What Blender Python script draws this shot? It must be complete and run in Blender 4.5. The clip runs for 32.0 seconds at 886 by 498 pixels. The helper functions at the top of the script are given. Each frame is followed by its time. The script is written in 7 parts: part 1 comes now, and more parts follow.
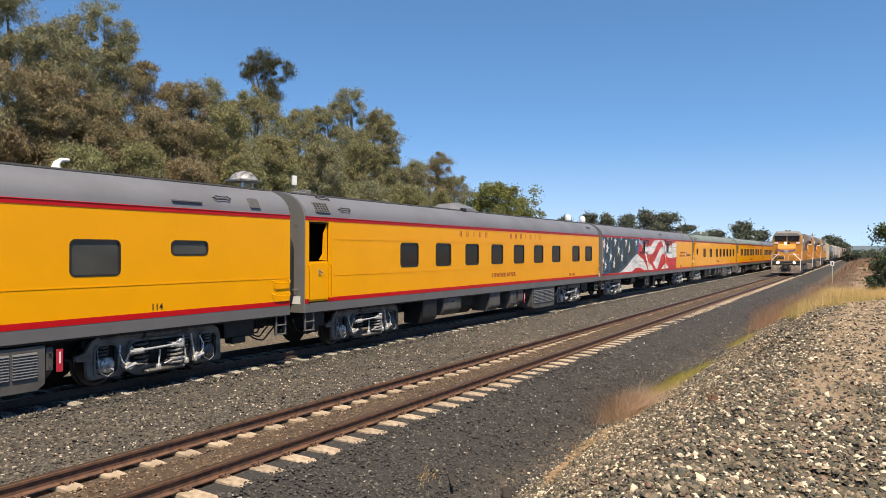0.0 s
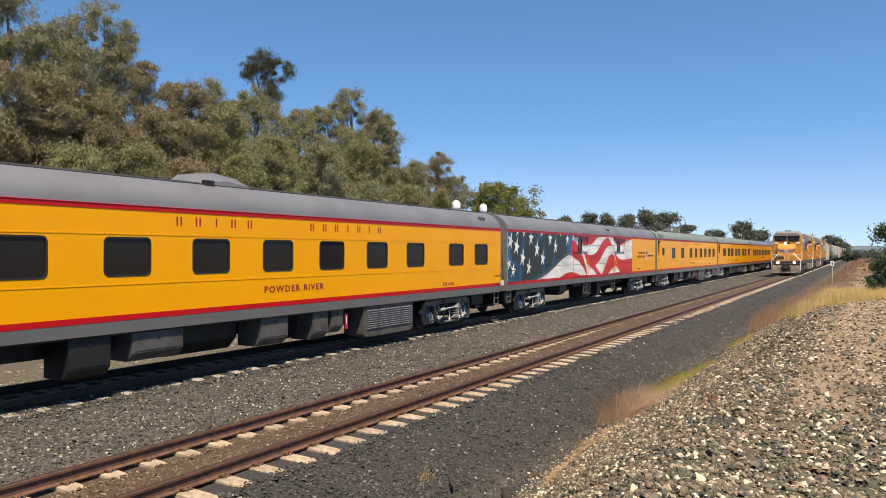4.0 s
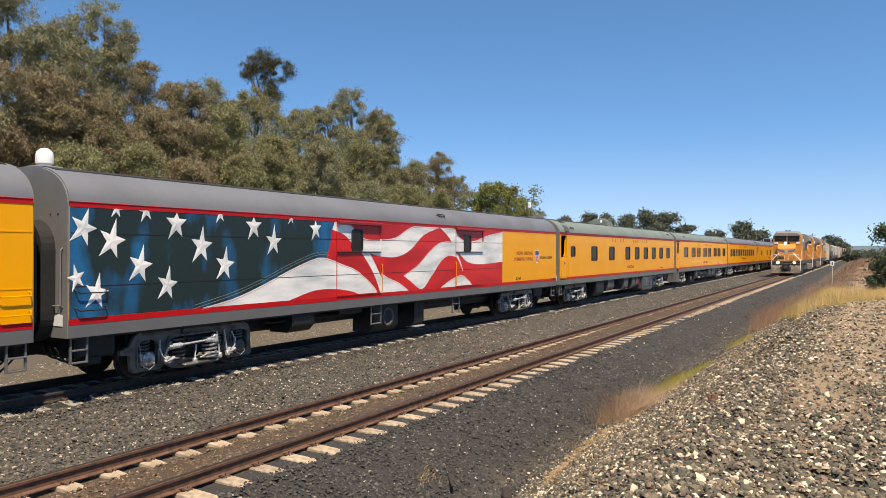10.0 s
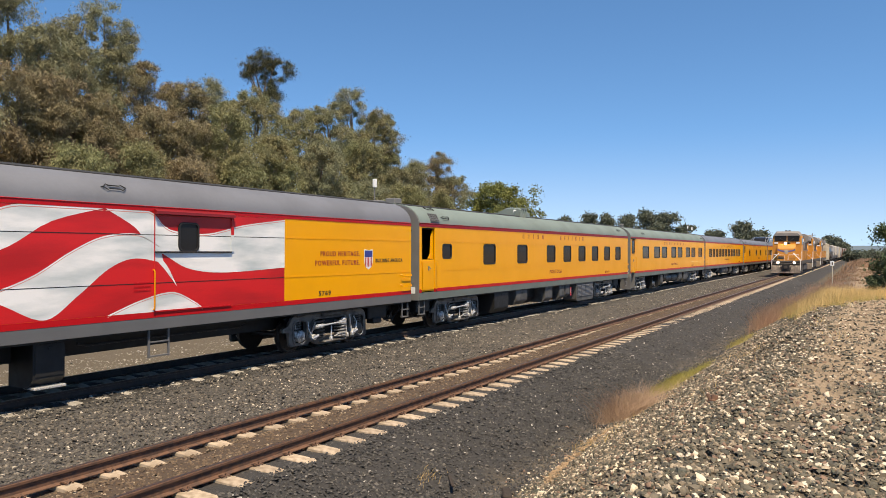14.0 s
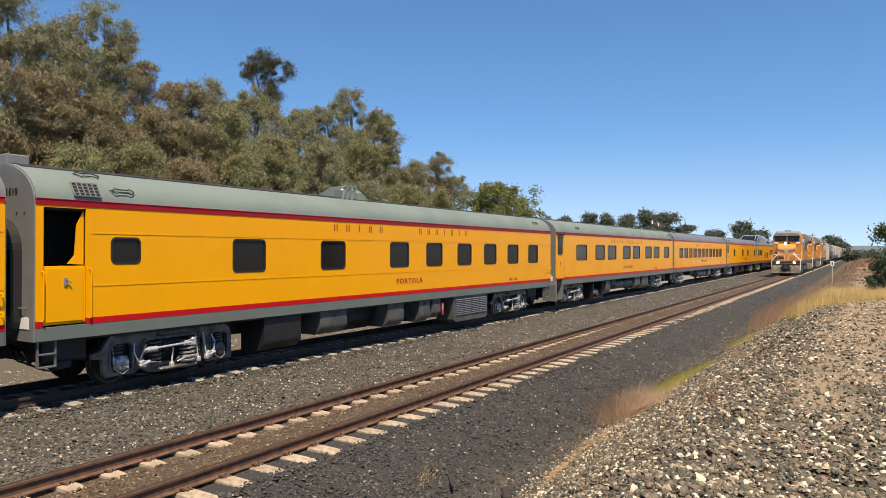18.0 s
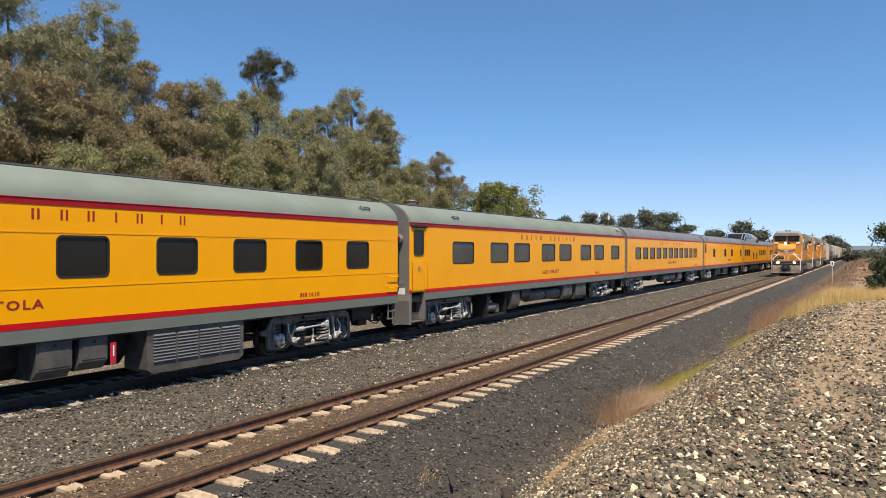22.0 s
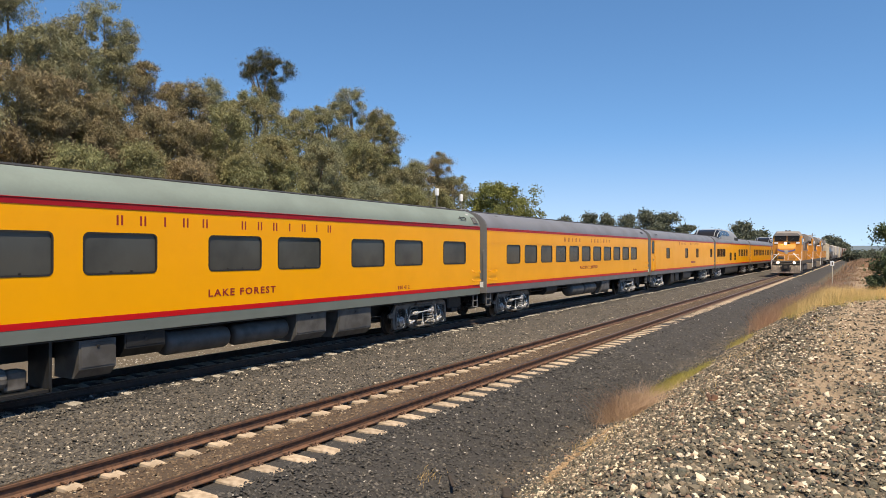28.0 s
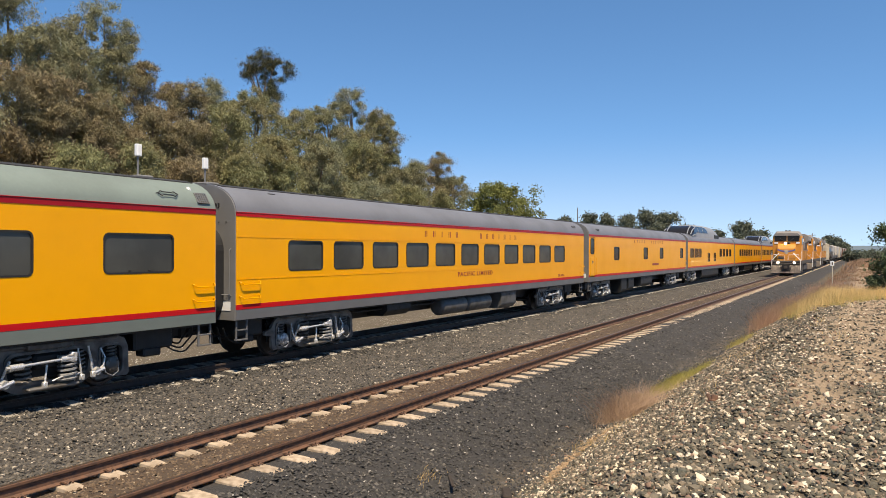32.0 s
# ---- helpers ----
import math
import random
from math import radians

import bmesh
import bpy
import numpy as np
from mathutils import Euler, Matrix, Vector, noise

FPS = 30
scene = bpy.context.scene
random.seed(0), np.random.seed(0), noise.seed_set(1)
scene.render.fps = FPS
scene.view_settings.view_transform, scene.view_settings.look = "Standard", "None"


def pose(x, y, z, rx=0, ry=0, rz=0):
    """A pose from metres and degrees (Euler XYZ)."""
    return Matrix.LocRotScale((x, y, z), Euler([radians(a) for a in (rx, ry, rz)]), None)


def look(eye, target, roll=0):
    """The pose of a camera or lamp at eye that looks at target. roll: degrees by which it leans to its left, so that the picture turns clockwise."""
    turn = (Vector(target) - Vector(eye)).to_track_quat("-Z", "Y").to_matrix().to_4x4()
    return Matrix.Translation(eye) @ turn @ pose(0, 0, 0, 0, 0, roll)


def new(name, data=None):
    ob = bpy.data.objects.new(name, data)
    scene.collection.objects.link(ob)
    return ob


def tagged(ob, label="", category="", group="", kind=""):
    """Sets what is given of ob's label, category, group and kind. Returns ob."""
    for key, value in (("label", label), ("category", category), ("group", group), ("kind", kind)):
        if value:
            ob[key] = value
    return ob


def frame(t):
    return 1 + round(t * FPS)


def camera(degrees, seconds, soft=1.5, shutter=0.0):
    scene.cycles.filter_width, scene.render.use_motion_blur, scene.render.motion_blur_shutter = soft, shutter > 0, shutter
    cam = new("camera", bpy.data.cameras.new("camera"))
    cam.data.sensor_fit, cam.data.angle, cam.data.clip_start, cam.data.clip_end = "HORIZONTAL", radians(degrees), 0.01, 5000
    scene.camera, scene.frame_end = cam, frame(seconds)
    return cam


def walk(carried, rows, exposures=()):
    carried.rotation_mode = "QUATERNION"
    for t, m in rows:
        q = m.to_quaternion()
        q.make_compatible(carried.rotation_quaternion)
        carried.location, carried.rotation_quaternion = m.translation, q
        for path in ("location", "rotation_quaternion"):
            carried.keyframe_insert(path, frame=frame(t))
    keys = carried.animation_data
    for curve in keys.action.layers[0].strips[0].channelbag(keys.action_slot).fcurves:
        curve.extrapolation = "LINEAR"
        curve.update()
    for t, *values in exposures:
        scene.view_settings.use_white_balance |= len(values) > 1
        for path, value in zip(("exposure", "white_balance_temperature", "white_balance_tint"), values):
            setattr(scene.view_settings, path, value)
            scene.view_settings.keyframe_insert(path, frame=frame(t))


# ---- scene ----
from mathutils.geometry import tessellate_polygon

# World: x runs along the tracks, y across them to the far side, z up from the rail heads.
CLIP = 32.0
cam = camera(63.13, CLIP, soft=0.76)
EYE = (0.0, 0.0, 2.828)
AIM = (math.cos(0.52798), math.sin(0.52798), 0.00246)
CAM_POSE = look(EYE, [a + b * 10 for a, b in zip(EYE, AIM)], 0.159)
walk(cam, [(0, CAM_POSE), (CLIP, CAM_POSE)], exposures=[(0, 0.57, 7300, 11.5), (CLIP, 0.57, 7300, 11.5)])

# ---- daylight ----
SUN_EL, SUN_FROM = radians(63), (-0.66, -0.75)
world = bpy.data.worlds.new("sky")
scene.world = world
world.use_nodes = True
wn = world.node_tree
sky = wn.nodes.new("ShaderNodeTexSky")
sky.sky_type, sky.sun_disc = "NISHITA", False
sky.sun_elevation = SUN_EL
sky.sun_rotation = math.atan2(SUN_FROM[0], SUN_FROM[1])
sky.altitude, sky.air_density, sky.dust_density, sky.ozone_density = 2600, 1.0, 0.25, 3.0
tone = wn.nodes.new("ShaderNodeHueSaturation")
tone.inputs["Hue"].default_value = 0.497
place = wn.nodes.new("ShaderNodeTexCoord")
lift = wn.nodes.new("ShaderNodeMapping")
lift.inputs["Location"].default_value = (0, 0, 0.095)
wn.links.new(place.outputs["Generated"], lift.inputs["Vector"])
unit = wn.nodes.new("ShaderNodeVectorMath")
unit.operation = "NORMALIZE"
wn.links.new(lift.outputs[0], unit.inputs[0])
wn.links.new(unit.outputs[0], sky.inputs["Vector"])
wn.links.new(sky.outputs[0], tone.inputs["Color"])
rise = wn.nodes.new("ShaderNodeSeparateXYZ")
wn.links.new(place.outputs["Generated"], rise.inputs[0])
for key, low, high in (("Saturation", 0.93, 1.18), ("Value", 0.92, 1.06)):
    haze = wn.nodes.new("ShaderNodeMapRange")
    haze.interpolation_type = "SMOOTHSTEP"
    for name, v in (("From Min", 0.0), ("From Max", 0.17), ("To Min", low), ("To Max", high)):
        haze.inputs[name].default_value = v
    wn.links.new(rise.outputs["Z"], haze.inputs["Value"])
    wn.links.new(haze.outputs[0], tone.inputs[key])
wn.links.new(tone.outputs[0], wn.nodes["Background"].inputs[0])
wn.nodes["Background"].inputs[1].default_value = 0.134
sun = new("sun", bpy.data.lights.new("sun", "SUN"))
sun.data.energy, sun.data.angle, sun.data.color = 5.0, radians(0.53), (1.0, 0.885, 0.70)
sun.matrix_world = look((SUN_FROM[0] * 100 / math.tan(SUN_EL), SUN_FROM[1] * 100 / math.tan(SUN_EL), 100), (0, 0, 0))


# ---- materials ----
def material(name, color, rough=0.6, metal=0.0, vary=0.12, scale=6.0, bump=0.15, bump_scale=60.0, other=None, coat=0.0,
             island=0.0, obj_random=0.0, spec=0.5, stretch=(1, 1, 1), mix_lo=0.42, mix_hi=0.62, bump_dist=0.01):
    """A surface with two scales of variation, fine relief, and a second colour in stains."""
    m = bpy.data.materials.new(name)
    m.use_nodes = True
    nt = m.node_tree
    bs = nt.nodes["Principled BSDF"]
    L = nt.links.new
    tc = nt.nodes.new("ShaderNodeTexCoord")
    mp = nt.nodes.new("ShaderNodeMapping")
    mp.inputs["Scale"].default_value = stretch
    L(tc.outputs["Object"], mp.inputs["Vector"])
    big = nt.nodes.new("ShaderNodeTexNoise")
    big.inputs["Scale"].default_value, big.inputs["Detail"].default_value = scale, 6
    L(mp.outputs[0], big.inputs["Vector"])
    fine = nt.nodes.new("ShaderNodeTexNoise")
    fine.inputs["Scale"].default_value, fine.inputs["Detail"].default_value = bump_scale, 4
    L(mp.outputs[0], fine.inputs["Vector"])
    ramp = nt.nodes.new("ShaderNodeMapRange")
    ramp.inputs["From Min"].default_value, ramp.inputs["From Max"].default_value = mix_lo, mix_hi
    L(big.outputs["Fac"], ramp.inputs["Value"])
    mix = nt.nodes.new("ShaderNodeMix")
    mix.data_type = "RGBA"
    second = other or tuple(c * (1 - vary) for c in color)
    mix.inputs["A"].default_value, mix.inputs["B"].default_value = (*color, 1), (*second, 1)
    L(ramp.outputs[0], mix.inputs["Factor"])
    hsv = nt.nodes.new("ShaderNodeHueSaturation")
    L(mix.outputs["Result"], hsv.inputs["Color"])
    val = nt.nodes.new("ShaderNodeMath")
    val.operation = "MULTIPLY_ADD"
    L(fine.outputs["Fac"], val.inputs[0])
    val.inputs[1].default_value, val.inputs[2].default_value = vary * 2, 1 - vary
    last = val.outputs[0]
    for amount, node, out in ((island, "ShaderNodeNewGeometry", "Random Per Island"), (obj_random, "ShaderNodeObjectInfo", "Random")):
        if amount:
            g = nt.nodes.new(node)
            a = nt.nodes.new("ShaderNodeMath")
            a.operation = "MULTIPLY_ADD"
            L(g.outputs[out], a.inputs[0])
            a.inputs[1].default_value, a.inputs[2].default_value = 2 * amount, 1 - amount
            b = nt.nodes.new("ShaderNodeMath")
            b.operation = "MULTIPLY"
            L(a.outputs[0], b.inputs[0])
            L(last, b.inputs[1])
            last = b.outputs[0]
    L(last, hsv.inputs["Value"])
    L(hsv.outputs[0], bs.inputs["Base Color"])
    rr = nt.nodes.new("ShaderNodeMath")
    rr.operation = "MULTIPLY_ADD"
    L(big.outputs["Fac"], rr.inputs[0])
    rr.inputs[1].default_value, rr.inputs[2].default_value = 0.2, max(0.02, rough - 0.1)
    L(rr.outputs[0], bs.inputs["Roughness"])
    bs.inputs["Metallic"].default_value = metal
    bs.inputs["Specular IOR Level"].default_value = spec
    bs.inputs["Coat Weight"].default_value = coat
    bs.inputs["Coat Roughness"].default_value = 0.06
    if bump:
        bp = nt.nodes.new("ShaderNodeBump")
        bp.inputs["Strength"].default_value, bp.inputs["Distance"].default_value = bump, bump_dist
        L(fine.outputs["Fac"], bp.inputs["Height"])
        L(bp.outputs[0], bs.inputs["Normal"])
    return m


def stones(name, ramp_colors, rough=0.85, grain=90.0):
    """Loose stones: each one takes its own colour out of the ramp."""
    m = material(name, (0.3, 0.3, 0.3), rough, vary=0.18, scale=30, bump=0.35, bump_scale=grain)
    nt = m.node_tree
    geo = nt.nodes.new("ShaderNodeNewGeometry")
    cr = nt.nodes.new("ShaderNodeValToRGB")
    cr.color_ramp.interpolation = "CONSTANT"
    els = cr.color_ramp.elements
    while len(els) < len(ramp_colors):
        els.new(0.5)
    for e, (pos, col) in zip(els, ramp_colors):
        e.position, e.color = pos, (*col, 1)
    nt.links.new(geo.outputs["Random Per Island"], cr.inputs[0])
    hsv = [n for n in nt.nodes if n.type == "HUE_SAT"][0]
    nt.links.new(cr.outputs[0], hsv.inputs["Color"])
    return m


def glowing(name, color, strength):
    m = material(name, color, 0.2)
    bs = m.node_tree.nodes["Principled BSDF"]
    bs.inputs["Emission Color"].default_value, bs.inputs["Emission Strength"].default_value = (*color, 1), strength
    return m


YELLOW = material("yellow_enamel", (0.79, 0.342, 0.002), 0.36, vary=0.03, scale=0.7, bump=0.03, bump_scale=3.0, coat=0.05, bump_dist=0.006, spec=0.2)
YELLOW_LOCO = material("dusty_yellow_paint", (0.56, 0.235, 0.03), 0.5, vary=0.12, scale=1.2, bump=0.05)
RED = material("red_enamel", (0.45, 0.005, 0.008), 0.4, vary=0.06, scale=2, bump=0.03, coat=0.04, spec=0.25)
ROOF_GREY = material("grey_roof_paint", (0.150, 0.157, 0.178), 0.5, vary=0.07, scale=0.6, bump=0.06, bump_scale=14, other=(0.128, 0.133, 0.150), spec=0.25)
ROOF_GREEN = material("grey_green_roof_paint", (0.166, 0.206, 0.190), 0.62, vary=0.07, scale=0.6, bump=0.06, bump_scale=14, other=(0.145, 0.178, 0.164), spec=0.2)
ROOF_TOP = material("sooty_roof_top", (0.022, 0.022, 0.023), 0.8, vary=0.2, scale=2)
SILL_GREY = material("grey_sill_paint", (0.115, 0.115, 0.118), 0.5, vary=0.08, scale=1.5, bump=0.05)
END_GREY = material("grey_end_paint", (0.17, 0.168, 0.165), 0.55, vary=0.1, scale=1.5, bump=0.05)
DARK_STEEL = material("black_underframe_paint", (0.012, 0.0115, 0.011), 0.6, vary=0.25, scale=5)
BOX_GREY = material("grey_equipment_paint", (0.085, 0.083, 0.080), 0.55, vary=0.12, scale=3, other=(0.055, 0.052, 0.048))
TRUCK_GREY = material("silver_grey_truck_paint", (0.15, 0.142, 0.132), 0.42, 0.15, vary=0.15, scale=3.5, other=(0.07, 0.064, 0.057), bump=0.08)
SILVER = material("bright_silver_paint", (0.64, 0.63, 0.61), 0.28, 0.45, vary=0.12, scale=9)
WHEEL_STEEL = material("worn_wheel_steel", (0.06, 0.052, 0.048), 0.5, 0.5, vary=0.2, scale=10)
RUBBER = material("black_rubber", (0.012, 0.012, 0.013), 0.75, vary=0.15, scale=8)
DARK_GLASS = material("dark_tinted_glass", (0.016, 0.015, 0.015), 0.07, vary=0.05, scale=1, bump=0.01, bump_scale=2, spec=0.16)
BLIND_GLASS = material("grey_tinted_glass", (0.058, 0.061, 0.058), 0.08, vary=0.1, scale=0.8, bump=0.01, bump_scale=2, other=(0.040, 0.042, 0.040), spec=0.25)
# near-black colour stands in for the shade inside the cars
INSIDE_SHADE = material("interior_shade_black", (0.012, 0.011, 0.010), 0.8, vary=0.2)
LETTER_RED = material("dark_red_lettering", (0.25, 0.012, 0.008), 0.45, vary=0.05, bump=0.0)
WHITE_PAINT = material("white_paint", (0.78, 0.78, 0.77), 0.45, vary=0.05, scale=3)
RED_TAG = material("bright_red_plate", (0.44, 0.02, 0.04), 0.4, vary=0.05)
LAMP_RED = material("dark_red_lens", (0.16, 0.006, 0.008), 0.15, vary=0.1, scale=20, bump=0.0)
RAIL_RUST = material("rusty_rail_steel", (0.13, 0.066, 0.040), 0.75, vary=0.2, scale=9, other=(0.075, 0.042, 0.03), bump=0.25)
RAIL_HEAD = material("worn_rail_head", (0.10, 0.085, 0.075), 0.38, 0.7, vary=0.15, scale=12)
CONCRETE = material("concrete_tie", (0.41, 0.325, 0.24), 0.85, vary=0.14, scale=8, other=(0.28, 0.215, 0.15), obj_random=0.12, bump=0.3)


# ---- tools for meshes ----
class Shape:
    """Gathers solids into one mesh."""

    def __init__(self):
        self.v, self.f = [], []

    def add(self, verts, faces):
        n = len(self.v)
        self.v += [tuple(p) for p in verts]
        self.f += [[i + n for i in face] for face in faces]
        return self

    def box(self, x0, y0, z0, x1, y1, z1, b=0.0):
        if not b:
            c = [(x, y, z) for z in (z0, z1) for y in (y0, y1) for x in (x0, x1)]
            return self.add(c, [(0, 2, 3, 1), (4, 5, 7, 6), (0, 1, 5, 4), (2, 6, 7, 3), (0, 4, 6, 2), (1, 3, 7, 5)])
        b = min(b, (x1 - x0) * 0.45, (y1 - y0) * 0.45, (z1 - z0) * 0.45)
        lo, hi, v, idx = (x0, y0, z0), (x1, y1, z1), [], {}
        for k in range(8):
            s = [(k >> a) & 1 for a in range(3)]
            for ax in range(3):
                p = [(hi[a] - (0 if a == ax else b)) if s[a] else (lo[a] + (0 if a == ax else b)) for a in range(3)]
                idx[(k, ax)] = len(v)
                v.append(p)
        f = []
        for ax in range(3):
            o1, o2 = [a for a in range(3) if a != ax]
            for side in (0, 1):
                ring = [(0, 0), (1, 0), (1, 1), (0, 1)]
                ids = [idx[((side << ax) | (p << o1) | (q << o2), ax)] for p, q in ring]
                f.append(ids if (side == 1) == (ax != 1) else ids[::-1])
            for p in (0, 1):
                for q in (0, 1):
                    k0 = (p << o1) | (q << o2)
                    k1 = k0 | (1 << ax)
                    ids = [idx[(k0, o1)], idx[(k1, o1)], idx[(k1, o2)], idx[(k0, o2)]]
                    f.append(ids)
        for k in range(8):
            f.append([idx[(k, 0)], idx[(k, 1)], idx[(k, 2)]])
        return self.add(v, f)

    def rod(self, p0, p1, r, n=8, r1=None, caps=True):
        p0, p1 = Vector(p0), Vector(p1)
        d = (p1 - p0).normalized()
        a = d.orthogonal().normalized()
        c = d.cross(a)
        r1 = r if r1 is None else r1
        v = []
        for p, rad in ((p0, r), (p1, r1)):
            v += [p + (a * math.cos(t) + c * math.sin(t)) * rad for t in (2 * math.pi * i / n for i in range(n))]
        f = [(i, (i + 1) % n, n + (i + 1) % n, n + i) for i in range(n)]
        if caps:
            f += [list(range(n))[::-1], list(range(n, 2 * n))]
        return self.add(v, f)

    def pipe(self, pts, r, n=6):
        pts = [Vector(p) for p in pts]
        v, f = [], []
        a = None
        for i, p in enumerate(pts):
            d = (pts[min(i + 1, len(pts) - 1)] - pts[max(i - 1, 0)]).normalized()
            a = d.orthogonal().normalized() if a is None else (a - d * a.dot(d)).normalized()
            c = d.cross(a)
            rr = r[i] if isinstance(r, (list, tuple)) else r
            v += [p + (a * math.cos(2 * math.pi * k / n) + c * math.sin(2 * math.pi * k / n)) * rr for k in range(n)]
        for i in range(len(pts) - 1):
            f += [(i * n + k, i * n + (k + 1) % n, (i + 1) * n + (k + 1) % n, (i + 1) * n + k) for k in range(n)]
        f += [list(range(n))[::-1], [(len(pts) - 1) * n + k for k in range(n)]]
        return self.add(v, f)

    def slab(self, outline, axis, a, b):
        """A flat outline (two coordinates a corner) pushed from a to b along the axis."""
        n = len(outline)
        put = {"x": lambda p, t: (t, p[0], p[1]), "y": lambda p, t: (p[0], t, p[1]), "z": lambda p, t: (p[0], p[1], t)}[axis]
        v = [put(p, t) for t in (a, b) for p in outline]
        f = [(i, (i + 1) % n, n + (i + 1) % n, n + i) for i in range(n)] + [list(range(n))[::-1], list(range(n, 2 * n))]
        return self.add(v, f)

    def plate(self, outline, holes, y0, y1):
        """A plate in the x-z plane with openings through it, from y0 to y1."""
        loops = [outline, *holes]
        flat = [p for loop in loops for p in loop]
        tris = tessellate_polygon([[Vector((p[0], p[1], 0)) for p in loop] for loop in loops])
        n = len(flat)
        f = [tuple(t) for t in tris] + [tuple(i + n for i in t[::-1]) for t in tris]
        at = 0
        for loop in loops:
            k = len(loop)
            f += [(at + i, at + (i + 1) % k, at + (i + 1) % k + n, at + i + n) for i in range(k)]
            at += k
        return self.add([(p[0], y0, p[1]) for p in flat] + [(p[0], y1, p[1]) for p in flat], f)

    def loft(self, rings, closed=False, cap=False):
        n = len(rings[0])
        v = [p for ring in rings for p in ring]
        f = []
        for i in range(len(rings) - 1):
            for k in range(n if closed else n - 1):
                q = (k + 1) % n
                f.append((i * n + k, i * n + q, (i + 1) * n + q, (i + 1) * n + k))
        if cap:
            f += [list(range(n))[::-1], [(len(rings) - 1) * n + k for k in range(n)]]
        return self.add(v, f)

    def disc_body(self, c, prof, n=20, axis="y"):
        """Turned body: prof has (distance along the axis, radius)."""
        rings = []
        for d, r in prof:
            ring = []
            for k in range(n):
                t = 2 * math.pi * k / n
                u, w = r * math.cos(t), r * math.sin(t)
                ring.append({"y": (c[0] + u, c[1] + d, c[2] + w), "z": (c[0] + u, c[1] + w, c[2] + d), "x": (c[0] + d, c[1] + u, c[2] + w)}[axis])
            rings.append(ring)
        return self.loft(rings, True, True)

    def mesh(self, name, mat, smooth=False):
        me = bpy.data.meshes.new(name)
        me.from_pydata(self.v, [], self.f)
        bm = bmesh.new()
        bm.from_mesh(me)
        bmesh.ops.recalc_face_normals(bm, faces=bm.faces)
        bm.to_mesh(me)
        bm.free()
        me.materials.append(mat)
        if smooth:
            me.polygons.foreach_set("use_smooth", [True] * len(me.polygons))
            me.set_sharp_from_angle(angle=radians(38))
        return me


def part(name, shape, mat, parent=None, label="", at=None, smooth=False):
    """One mesh object under a thing or a part (or a thing of its own)."""
    me = shape if isinstance(shape, bpy.types.Mesh) else shape.mesh(name, mat, smooth)
    ob = new(name, me)
    if parent:
        ob.parent = parent
    if at is not None:
        ob.matrix_basis = at
    if label:
        ob["label"] = label
    return ob


def thing(name, label, category, group="", kind="", at=None):
    ob = new(name)
    if at is not None:
        ob.matrix_basis = at
    return tagged(ob, label, category, group, kind)


def rounded(x0, z0, x1, z1, r, n=4):
    out = []
    for cx, cz, a0 in ((x1 - r, z0 + r, -90), (x1 - r, z1 - r, 0), (x0 + r, z1 - r, 90), (x0 + r, z0 + r, 180)):
        out += [(cx + r * math.cos(radians(a0 + 90 * k / n)), cz + r * math.sin(radians(a0 + 90 * k / n))) for k in range(n + 1)]
    return out


def lettering(text, height, width, mat, depth=0.006, spacing=1.25):
    """Letters in the built-in font, fitted to a width, standing in the x-z plane and facing -y; origin at the lower left."""
    cu = bpy.data.curves.new("letters", "FONT")
    cu.body, cu.size, cu.extrude, cu.resolution_u = text, 1.0, depth, 2
    cu.offset, cu.space_character = 0.020, spacing
    tmp = bpy.data.objects.new("letters", cu)
    scene.collection.objects.link(tmp)
    me = bpy.data.meshes.new_from_object(tmp.evaluated_get(bpy.context.evaluated_depsgraph_get()))
    bpy.data.objects.remove(tmp)
    xs = [v.co.x for v in me.vertices]
    ys = [v.co.y for v in me.vertices]
    sx, sy = width / (max(xs) - min(xs)), height / (max(ys) - min(ys))
    for v in me.vertices:
        v.co = ((v.co.x - min(xs)) * sx, -v.co.z, (v.co.y - min(ys)) * sy)
    me.materials.clear()
    me.materials.append(mat)
    return me


# ---- ground ----
NEAR_Y, FAR_Y, TIE0, TIE_STEP = 8.143, 14.588, 8.0, 0.6121


def bank_fade(x):
    return min(1.0, max(0.0, (46 - x) / 16.0))


FOOT_X, FOOT_Y = (0, 9.3, 12.1, 13.8, 17.2, 21.3, 30, 41, 60), (3.7, 4.15, 4.45, 4.5, 4.15, 3.95, 3.9, 3.4, 3.4)


def foot_of_bank(x):
    return np.interp(x, FOOT_X, FOOT_Y)


def ground_z(x, y):
    """Track bed, ditch and the bank on which the camera stands."""
    if y >= 6.75:
        z = -0.235 if y > 7.45 else -0.213
        if 9.6 < y < 13.2:
            z -= 0.10 * math.sin((y - 9.6) / 3.6 * math.pi)
        if abs(y - NEAR_Y) < 0.62:
            deep = min(1.0, max(0.0, (x - 20) / 15))
            z += (0.06 + 0.028 * deep) * (1 - min(1.0, max(0.0, (y - NEAR_Y - 0.34 - 0.3 * deep) / 0.16)))
        if 13.0 < y < 13.45:
            z += 0.028
        elif 13.45 <= y < 13.82:
            z += 0.05
        if y > 16.1:
            z -= min(0.25, (y - 16.1) * 0.2)
        return z
    top = 1.24 * bank_fade(x) - 0.35 * (1 - bank_fade(x))
    if y >= 5.0:
        return -0.213 - (6.75 - y) / 1.75 * 0.602
    if y >= 1.2:
        t = (5.0 - y) / 3.8
        return -0.815 + (top + 0.815) * (t * t * (3 - 2 * t) * 0.25 + t ** 1.5 * 0.75)
    return top


